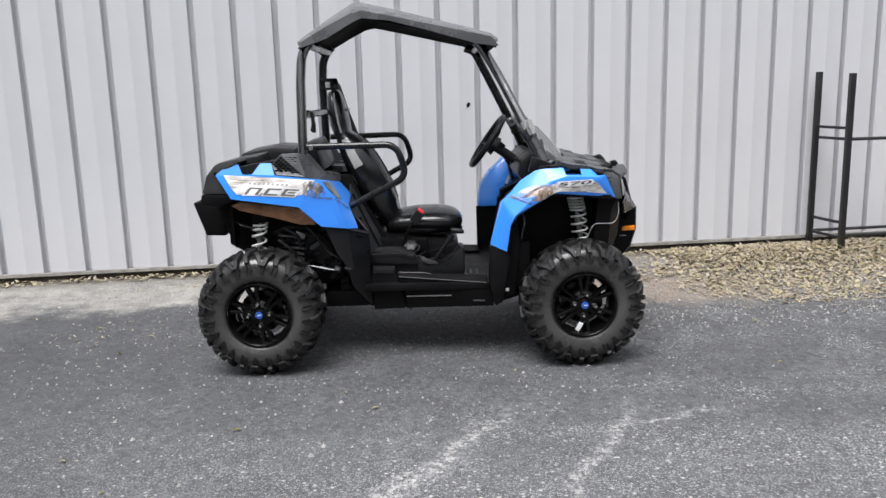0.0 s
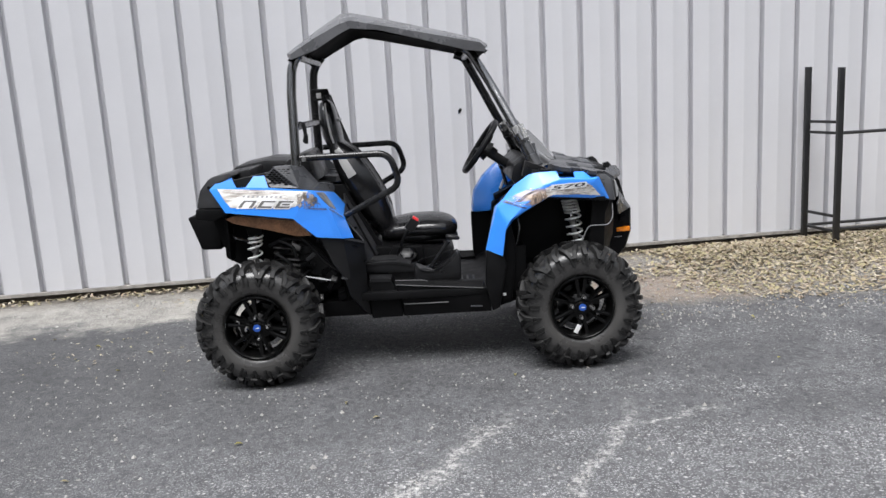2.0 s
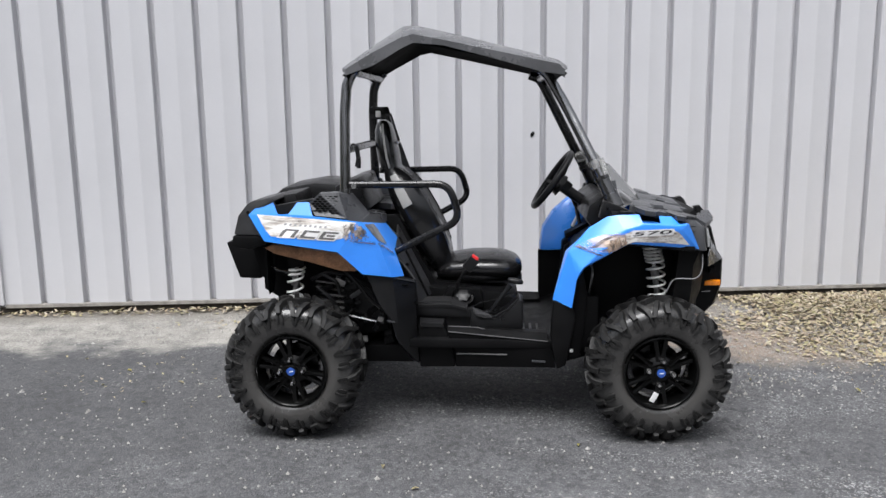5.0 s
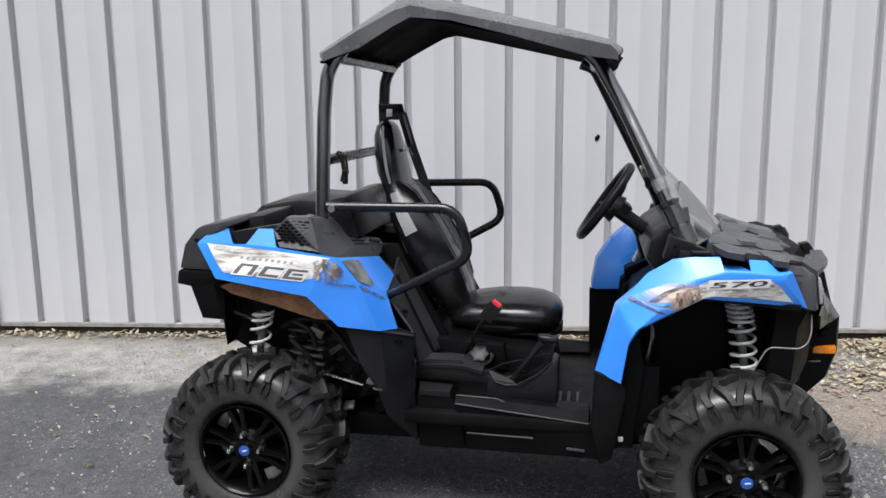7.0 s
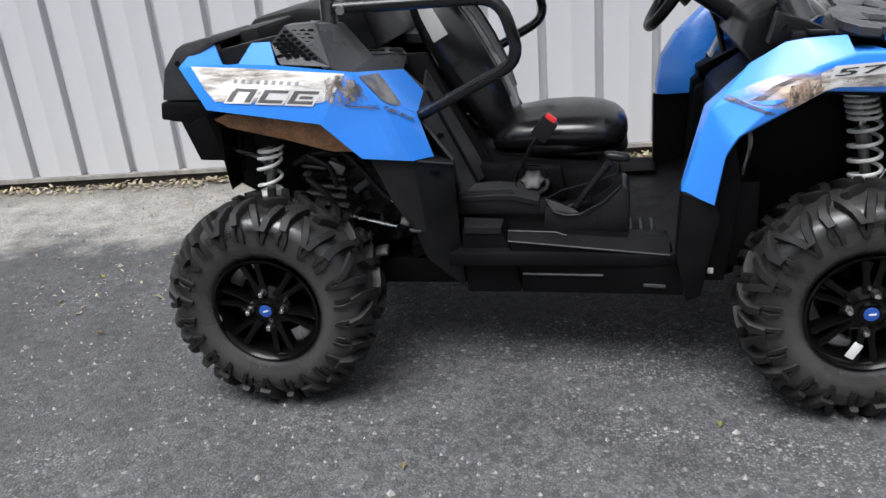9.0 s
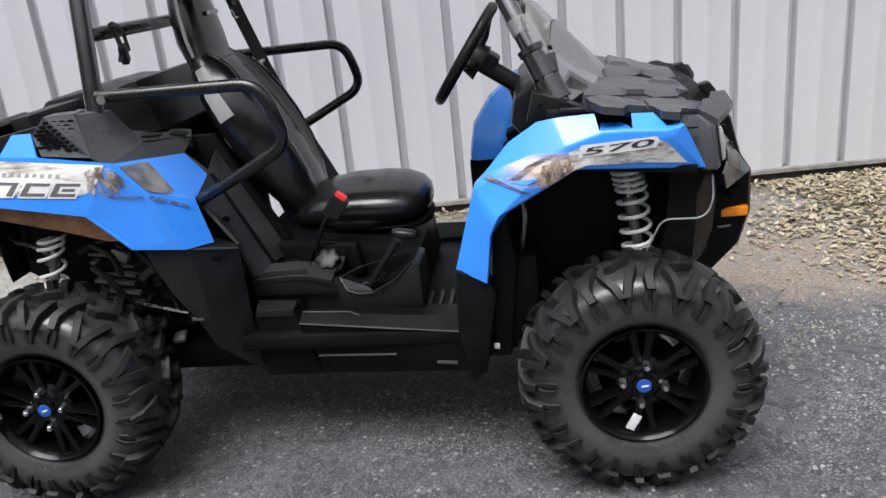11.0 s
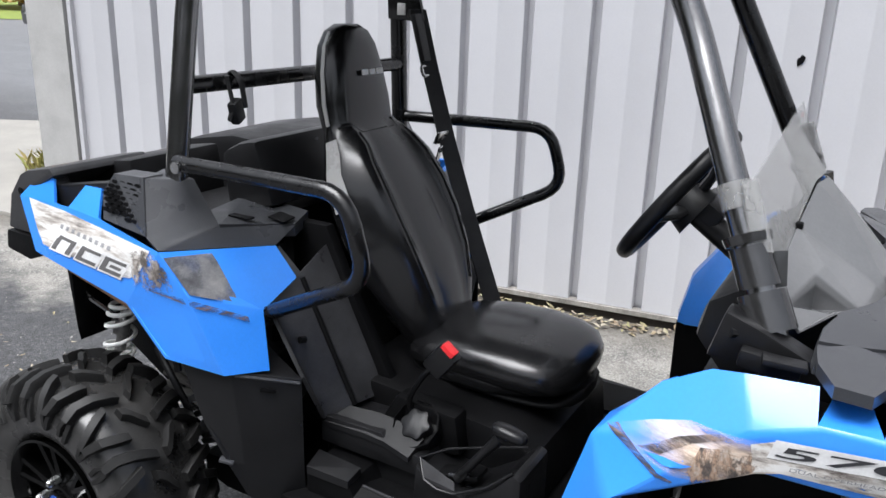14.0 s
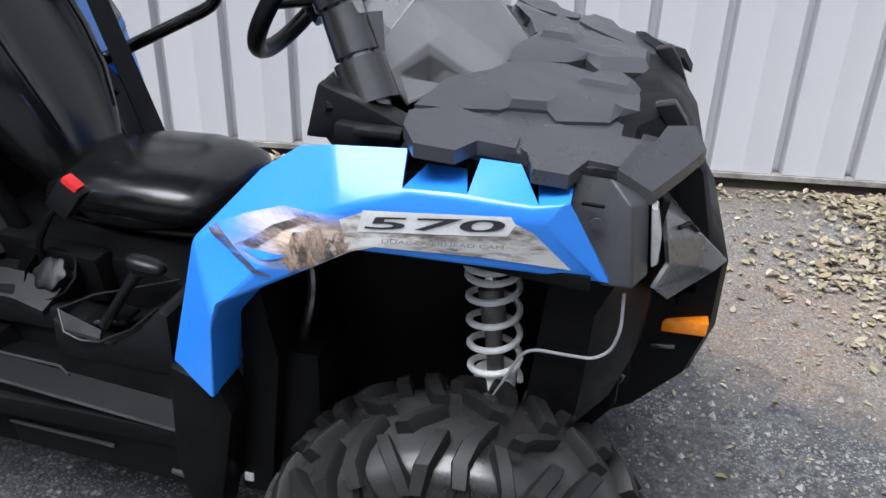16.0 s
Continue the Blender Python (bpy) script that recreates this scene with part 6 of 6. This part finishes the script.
suspension(0.814, -0.345, 0.575, 0.815, 0.038, 9.5, -0.03)
suspension(-0.808, -0.375, 0.585, 0.725, 0.034, 4.5, 0.01)
both("strut_mount", box(-0.80, -0.335, 0.765, 0.08, 0.06, 0.09, 0.015), DEEP)
for x, xi in ((0.80, 0.62), (-0.79, -0.58)):
    for z, zi in ((0.26, 0.33), (0.38, 0.46)):
        for dx in (-0.09, 0.09):
            both("control_arm", tube([(x, -0.40, z), (xi + dx + (x - xi) * 0.4, -0.19, zi)], 0.014, 10), STEEL)
    both("axle_shaft", tube([(x, -0.44, 0.31), (x * 0.98, -0.15, 0.36)], 0.017, 10), DEEP)
    both("knuckle", box(x, -0.405, 0.32, 0.07, 0.05, 0.17, 0.012), ALU)
both("brake_hose", tube([(0.82, -0.40, 0.58), (0.864, -0.42, 0.685), (0.918, -0.42, 0.683), (0.956, -0.42, 0.683), (0.977, -0.42, 0.700), (0.986, -0.42, 0.734), (0.983, -0.42, 0.79)], 0.0024, 8, 0.025), INKGREY, "pale bent brake hose")
both("hose_guide", tube([(0.50, -0.33, 0.80), (0.53, -0.35, 0.70), (0.50, -0.36, 0.56), (0.46, -0.36, 0.45)], 0.008, 8, 0.04), GREYSTEEL)
both("liner_bolt", box(0.432, -0.432, 0.362, 0.016, 0.006, 0.016, 0.003), INKWHITE)

# nose: a narrow beak in the middle, falling back to the corners beside it
beak = [(0.90, 0.945), (1.005, 0.950), (1.042, 0.922), (1.080, 0.868), (1.106, 0.765), (1.133, 0.718), (1.132, 0.600), (1.104, 0.512), (1.030, 0.432), (0.950, 0.385), (0.86, 0.385)]
wing = [(0.90, 0.940), (0.975, 0.940), (1.000, 0.915), (1.020, 0.868), (1.030, 0.765), (1.040, 0.700), (1.030, 0.600), (1.000, 0.530), (0.960, 0.480), (0.920, 0.440), (0.86, 0.44)]
edge = [(0.90, 0.935), (0.950, 0.925), (0.965, 0.905), (0.975, 0.868), (0.975, 0.800), (0.950, 0.740), (0.945, 0.640), (0.940, 0.580), (0.925, 0.540), (0.905, 0.50), (0.86, 0.50)]


def nose_ring(y, prof):
    return [Vector((x, y, z)) for x, z in prof]


def between(a, b, t):
    return [(p[0] + (q[0] - p[0]) * t, p[1] + (q[1] - p[1]) * t) for p, q in zip(a, b)]


half_rings = [(-0.405, edge), (-0.300, between(edge, wing, 0.75)), (-0.190, wing), (-0.158, beak), (-0.135, between(wing, beak, 1.12))]
rings = [nose_ring(y, p) for y, p in half_rings] + [nose_ring(2 * CY - y, p) for y, p in half_rings[::-1]]
part("nose", bevelled(loft(rings), 0.005, 2, 30), DEEP, buggy, "black moulded front fascia with a central beak", 28)
KV = [(0.912, -0.405, 0.938), (0.896, -0.428, 0.893), (0.952, -0.452, 0.812), (0.992, -0.440, 0.806), (0.978, -0.425, 0.912), (0.952, -0.405, 0.936), (1.010, -0.385, 0.800), (0.998, -0.380, 0.905),
      (0.955, -0.36, 0.800), (0.90, -0.36, 0.893)]
KF = [(0, 1, 2, 3, 4, 5), (4, 3, 6, 7), (5, 4, 7), (2, 8, 6, 3), (1, 9, 8, 2)]
both("front_corner", shell(KV, KF, 0.006, 0.005), HOODM, "dark grey moulded corner panel beside the headlight")
both("corner_screw", tube([(0.9385, -0.436, 0.890), (0.9385, -0.4405, 0.890)], 0.007, 12), HOODM)
both("corner_slot", box(0.932, -0.4345, 0.912, 0.028, 0.006, 0.003, 0.0, (0, 0, -8)), DEEP)
both("corner_crease", tube([(0.910, -0.4375, 0.878), (0.945, -0.452, 0.832)], 0.0028, 6), HOODM)
both("headlight", prism([(1.001, 0.902), (1.011, 0.900), (1.021, 0.860), (1.022, 0.815), (1.012, 0.808)], -0.388, -0.352, 0.005, 0.1), LENS, "clear narrow headlight")
BZ = [(1.022, -0.335, 0.880), (1.032, -0.345, 0.835), (1.022, -0.370, 0.775), (1.069, -0.225, 0.812), (1.090, -0.205, 0.790), (1.118, -0.165, 0.752), (1.143, -0.140, 0.722), (1.118, -0.190, 0.724), (1.090, -0.222, 0.742), (1.040, -0.330, 0.795),
      (1.050, -0.270, 0.708), (1.020, -0.20, 0.860), (1.085, -0.135, 0.770)]
BF = [(0, 1, 4, 3), (1, 9, 8, 4), (4, 8, 7, 5), (5, 7, 6), (9, 2, 10, 7, 8), (0, 3, 11), (3, 4, 5, 12, 11), (5, 6, 12)]
both("lamp_bezel", shell(BZ, BF, 0.006, 0.004), BEZELM, "grey faceted headlight bezel")
both("bezel_mark", tube([(1.047, -0.302, 0.838), (1.064, -0.254, 0.826), (1.080, -0.222, 0.802)], 0.0035, 6), DEEP)
both("bezel_slot", box(1.018, -0.348, 0.868, 0.010, 0.012, 0.055, 0.002, (0, 8, 0)), DEEP)
brow = loft([[Vector((x, y, z + dz)) for x, y, z in ((0.955, -0.395, 0.938), (1.000, -0.385, 0.910), (1.040, -0.300, 0.915), (1.073, -0.215, 0.916), (1.054, -0.205, 0.946), (1.015, -0.225, 0.948), (1.000, -0.285, 0.944), (0.975, -0.330, 0.950))] for dz in (0.008, -0.010)])
both("brow", bevelled(brow, 0.004), HOODM)
both("marker_lamp", prism([(1.056, 0.602), (1.056, 0.622), (1.066, 0.626), (1.128, 0.628), (1.126, 0.603)], -0.186, -0.158, 0.003, 0.0), AMBER, "amber side marker lamp")
both("corner_tab", box(1.00, -0.205, 0.515, 0.018, 0.008, 0.020, 0.003, (0, 20, 0)), GREYSTEEL)
both("reflector_tab", box(1.062, -0.187, 0.577, 0.040, 0.008, 0.008, 0.002, (0, -6, 0)), GREYSTEEL)
both("nose_vent", prism([(1.072, 0.685), (1.098, 0.690), (1.090, 0.668), (1.070, 0.662)], -0.205, -0.165, 0.003), DEEP)

# hood: a crowned base with shallow stepped plates
def hood_z(x, y):
    v = abs(y - CY)
    return 0.994 - 0.205 * (x - 0.72) - 0.12 * max(0, x - 0.95) - 0.02 * v * v


def hood_plate(outline, lift, bevel=0.013, drop=0.018):
    bm = bmesh.new()
    f = bm.faces.new([bm.verts.new((x, y, 0)) for x, y in outline])
    bmesh.ops.inset_region(bm, faces=[f], thickness=bevel, depth=0, use_even_offset=True)
    inner = set(v for v in f.verts)
    for v in bm.verts:
        v.co.z = hood_z(v.co.x, v.co.y) + lift * 0.55 - (0 if v in inner else 0.006)
    r = bmesh.ops.extrude_edge_only(bm, edges=[e for e in bm.edges if e.is_boundary])
    for v in r["geom"]:
        if isinstance(v, bmesh.types.BMVert):
            v.co.z -= drop
    bmesh.ops.triangulate(bm, faces=[f for f in bm.faces if len(f.verts) > 4])
    bmesh.ops.recalc_face_normals(bm, faces=bm.faces[:])
    return bm


def flip(outline):
    return [(x, 2 * CY - y) for x, y in outline][::-1]


def table(v, rows):
    for (a, p), (b, q) in zip(rows, rows[1:]):
        if v <= b:
            return p + (q - p) * (v - a) / (b - a)
    return rows[-1][1]


base = bmesh.new()
vs = [-0.47, -0.44, -0.41, -0.36, -0.30, -0.24, -0.16, -0.08, 0.0, 0.08, 0.16, 0.24, 0.30, 0.36, 0.41, 0.44, 0.47]
grid = []
for v in vs:
    x0 = table(abs(v), [(0, 0.785), (0.10, 0.770), (0.21, 0.735), (0.25, 0.715), (0.34, 0.690), (0.44, 0.690), (0.50, 0.70)])
    x1 = table(abs(v), [(0, 0.995), (0.10, 1.005), (0.24, 1.032), (0.33, 1.018), (0.41, 0.985), (0.44, 0.93), (0.50, 0.86)])
    grid.append([base.verts.new((x0 + (x1 - x0) * k / 8, CY + v, hood_z(x0 + (x1 - x0) * k / 8, CY + v) - 0.004)) for k in range(9)])
for g, h in zip(grid, grid[1:]):
    for k in range(8):
        base.faces.new((g[k], g[k + 1], h[k + 1], h[k]))
bmesh.ops.recalc_face_normals(base, faces=base.faces[:])
bmesh.ops.solidify(base, geom=base.faces[:], thickness=0.025)
hood = part("hood", base, HOODM, buggy, "charcoal plastic hood with shallow stepped plates", 25)
outer_plates = [
    ([(0.690, -0.400), (0.697, -0.450), (0.722, -0.497), (0.768, -0.482), (0.785, -0.432), (0.831, -0.420), (0.829, -0.368), (0.80, -0.340), (0.735, -0.340)], 0.003),
    ([(0.836, -0.415), (0.847, -0.428), (0.858, -0.470), (0.900, -0.455), (0.918, -0.390), (0.967, -0.372), (1.000, -0.300), (1.000, -0.230), (0.869, -0.290), (0.835, -0.330)], 0.005),
]


def stepped_plate(low, high, lift):
    """A raised plate whose sides slope from the low outline up to the high one: wide facets and narrow ledges by turns."""
    bm = bmesh.new()
    rows = [[bm.verts.new((x, y, hood_z(x, y) + dz)) for x, y in o] for o, dz in ((low, lift - 0.030), (low, lift - 0.011), (high, lift))]
    n = len(low)
    for a, b in zip(rows, rows[1:]):
        for k in range(n):
            bm.faces.new((a[k], a[(k + 1) % n], b[(k + 1) % n], b[k]))
    top = bm.faces.new(rows[-1])
    bmesh.ops.triangulate(bm, faces=[top])
    bmesh.ops.recalc_face_normals(bm, faces=bm.faces[:])
    return bm


second = ([(0.690, -0.375), (0.730, -0.350), (0.789, -0.300), (0.797, -0.280), (0.848, -0.244), (0.865, -0.277), (0.935, -0.215), (0.947, -0.171), (1.010, -0.125), (1.016, 0.0), (0.782, 0.0), (0.745, -0.16)],
          [(0.706, -0.264), (0.717, -0.257), (0.786, -0.242), (0.801, -0.271), (0.846, -0.238), (0.860, -0.184), (0.938, -0.150), (0.952, -0.162), (1.003, -0.122), (1.008, 0.0), (0.788, 0.0), (0.752, -0.16)], 0.012)
block = ([(0.866, -0.110), (0.975, -0.060), (0.986, -0.015), (0.958, 0.045), (0.895, 0.0)], [(0.885, -0.085), (0.952, -0.056), (0.958, -0.020), (0.940, 0.020), (0.902, -0.018)], 0.018)
middle = ([(0.764, -0.085), (0.778, -0.077), (0.853, 0.007), (0.876, 0.062), (0.906, 0.007), (0.972, 0.087), (0.990, 0.120), (0.992, 0.26), (0.80, 0.26)],
          [(0.768, -0.012), (0.772, -0.006), (0.846, 0.072), (0.881, 0.070), (0.903, 0.066), (0.966, 0.155), (0.978, 0.162), (0.980, 0.252), (0.806, 0.252)], 0.023)
crest = ([(0.790, 0.085), (0.858, 0.115), (0.868, 0.180), (0.838, 0.290), (0.795, 0.300)], [(0.797, 0.105), (0.840, 0.130), (0.846, 0.180), (0.820, 0.270), (0.802, 0.280)], 0.032)
for o, lift in outer_plates:
    part("hood_plate", hood_plate(o, lift), HOODM, hood, "", 15)
    part("hood_plate", hood_plate(flip(o), lift), HOODM, hood, "", 15)
for low, high, lift in (second, block, middle, crest):
    part("hood_plate", stepped_plate(low, high, lift), HOODM, hood, "", 12)
part("hood_plate", stepped_plate(flip(second[0]), flip(second[1]), second[2]), HOODM, hood, "", 12)
both("hood_hinge", prism([(0.995, 0.965), (1.025, 0.972), (1.045, 0.945), (1.075, 0.875), (1.06, 0.865), (1.03, 0.92)], -0.165, -0.130, 0.006), BLACK)
both("hinge_label", box(0.992, -0.100, 0.945, 0.022, 0.030, 0.004, 0.001, (0, 10, 0)), INKGREY)

# dash cowl: faceted smoked cover between the posts, and the scuffed windshield above it
CV = [(0.632, -0.307, 1.015), (0.657, -0.290, 0.972), (0.697, -0.200, 0.980), (0.662, -0.192, 1.038), (0.618, -0.085, 1.082), (0.742, -0.156, 0.975), (0.772, -0.045, 0.978),
      (0.628, 0.003, 1.146), (0.640, CY, 1.150), (0.790, CY, 0.990), (0.612, -0.300, 1.045), (0.642, -0.282, 1.010), (0.664, -0.198, 1.022), (0.722, -0.168, 0.978), (0.664, -0.185, 0.974),
      (0.668, -0.150, 1.044), (0.700, 0.002, 1.078)]
CF = [(0, 1, 11), (0, 11, 12, 3), (3, 12, 13, 5), (11, 1, 2, 14), (14, 2, 13), (14, 13, 12), (11, 14, 12), (10, 0, 3, 4), (3, 15, 4), (3, 5, 15), (4, 15, 5, 6), (4, 6, 16, 7), (7, 16, 8), (16, 6, 9, 8)]
cw = shell(CV, CF, 0.004, 0.003)
merge(cw, mirrored(shell(CV, CF, 0.004, 0.003), CY))
part("dash_cowl", cw, SMOKE, buggy, "faceted grey smoked plastic dash cover", 6)
both("cowl_rim", tube([CV[10], CV[0], CV[1]], 0.003, 6), SMOKE)
both("cowl_rim", tube([CV[1], CV[2], CV[5], CV[6]], 0.003, 6), SMOKE)
for p in ((0.742, -0.160, 0.978), (0.774, -0.035, 0.980)):
    both("cowl_fastener", tube([p, (p[0] + 0.012, p[1], p[2] + 0.012)], 0.010, 8), DEEP)
part("dash", prism([(0.50, 0.92), (0.515, 0.985), (0.58, 1.03), (0.615, 1.02), (0.63, 0.93), (0.60, 0.86), (0.56, 0.85)], -0.27, 0.37, 0.02), BLACK, buggy, "black dashboard")
ws = shell([(0.612, -0.320, 1.04), (0.563, -0.290, 1.195), (0.560, -0.10, 1.215), (0.548, 0.20, 1.232), (0.537, 0.45, 1.238), (0.598, 0.37, 1.10), (0.632, 0.10, 1.150), (0.624, 0.0, 1.150), (0.612, -0.088, 1.086)],
           [(0, 1, 2, 8), (8, 2, 7), (7, 2, 3, 6), (3, 4, 5, 6)], 0.004)
part("windshield", ws, SHEET, buggy, "short scuffed smoked plastic windshield", 40)
label = part("warning_label", box(0.543, 0.415, 1.205, 0.003, 0.045, 0.034, 0.0, (0, -20, 0)), INKWHITE, buggy, "small white label with a red stripe")
part("label_stripe", box(0.5405, 0.415, 1.212, 0.003, 0.043, 0.010, 0.0, (0, -20, 0)), RED, label)
part("cowl_fastener", box(0.616, -0.087, 1.086, 0.014, 0.016, 0.012, 0.004), DEEP, buggy)
d = Vector((0.109, -0.072, -0.235)).normalized()
for z, r, ln, mat, top in ((1.166, 0.0262, 0.040, SHEET, 1.0), (1.107, 0.0345, 0.014, SLEEVE, 1.06), (1.070, 0.0310, 0.062, SLEEVE, 1.0), (1.010, 0.0385, 0.060, SLEEVE, 0.93), (0.950, 0.0330, 0.040, BLACK, 0.95)):
    k = (1.165 - z) / 0.235
    p = Vector((0.541 + 0.109 * k, -0.290 - 0.072 * k, z))
    both("post_clamp", tube([p - d * ln / 2, p + d * ln / 2], [r * top, r], 22), mat, "clear plastic band round the cage post" if mat is SHEET else "plastic clamp round the cage post")
corners = [Vector(p) for p in ((0.546, -0.313, 1.191), (0.565, -0.301, 1.198), (0.605, -0.320, 1.096), (0.578, -0.334, 1.095))]
strip = loft([[p + Vector((0.004, -0.006, 0.003)) * k for p in corners] for k in (0, 1)])
both("clamp_strip", strip, SHEET, "clear plastic strip on the post")
corners = [Vector(p) for p in ((0.588, -0.322, 1.095), (0.625, -0.302, 1.099), (0.633, -0.317, 1.049), (0.603, -0.335, 1.043))]
plate = bevelled(loft([[p + Vector((-0.010, 0.016, -0.006)) * k for p in corners] for k in (0, 1)]), 0.003)
both("clamp_bracket", plate, SLEEVE, "dark plastic bracket beside the post")
both("clamp_screw", tube([(0.600, -0.375, 0.985), (0.575, -0.395, 0.990)], 0.008, 8), BLACK)
both("clamp_foot", box(0.635, -0.395, 0.958, 0.085, 0.045, 0.028, 0.006, (0, 6, 0)), BLACK)
both("clamp_foot", box(0.655, -0.420, 0.972, 0.06, 0.03, 0.010, 0.003, (0, 4, 10)), BLACK)
both("cowl_skirt", prism([(0.545, 0.945), (0.565, 1.02), (0.62, 1.00), (0.70, 0.965), (0.62, 0.945)], -0.395, -0.345, 0.006), BLACK)
part("fuse_label", box(0.515, 0.30, 0.86, 0.01, 0.05, 0.11, 0.002, (0, 25, 0)), INKWHITE, buggy, "white instruction label")

# steering wheel
sc = Vector((0.373, 0.065, 1.072))
nrm = Vector((-0.82, 0, 0.572)).normalized()
u1 = Vector((0, 1, 0))
u2 = nrm.cross(u1)
pts = [sc + (u1 * math.cos(a) + u2 * math.sin(a)) * 0.152 for a in (2 * math.pi * k / 40 for k in range(40))]
wheel = part("steering_wheel", tube(pts, 0.0165, 12, closed=True), BLACK, buggy, "thick black steering wheel")
part("wheel_hub", tube([sc - nrm * 0.055, sc - nrm * 0.012], [0.055, 0.045], 18), BLACK, wheel)
for a in (0.15, math.pi - 0.15, -math.pi / 2):
    e = sc + (u1 * math.cos(a) + u2 * math.sin(a)) * 0.148
    part("spoke", tube([sc - nrm * 0.03, (sc + e) / 2 - nrm * 0.024, e], [0.022, 0.017, 0.013], 10, 0.0, 0.6), BLACK, wheel)
part("steering_column", tube([sc - nrm * 0.05, sc - nrm * 0.25], 0.026, 12), BLACK, buggy)
part("tilt_strut", tube([(0.47, 0.16, 0.99), (0.50, 0.19, 0.93), (0.52, 0.19, 0.84)], 0.010, 8), STEEL, buggy)
part("switch_pod", box(0.435, 0.10, 1.045, 0.06, 0.12, 0.05, 0.01, (0, 35, 0)), BLACK, buggy)
part("far_kick_panel", prism([(0.325, 0.36), (0.322, 0.665), (0.46, 0.665), (0.46, 0.36)], 0.43, 0.47, 0.01), DEEP, buggy)

# ---- the rest of the setting ----
build_rack()
build_car()
build_tree(-37.5, 24.5, 8.0, 31)
build_tree(-41.5, 23.5, 8.5, 32)
build_tree(-35.5, 28.5, 8.0, 33)
build_tree(-44.0, 28.0, 9.0, 34)
build_blocking_woods()
build_weeds()
build_leaves()
build_wall()
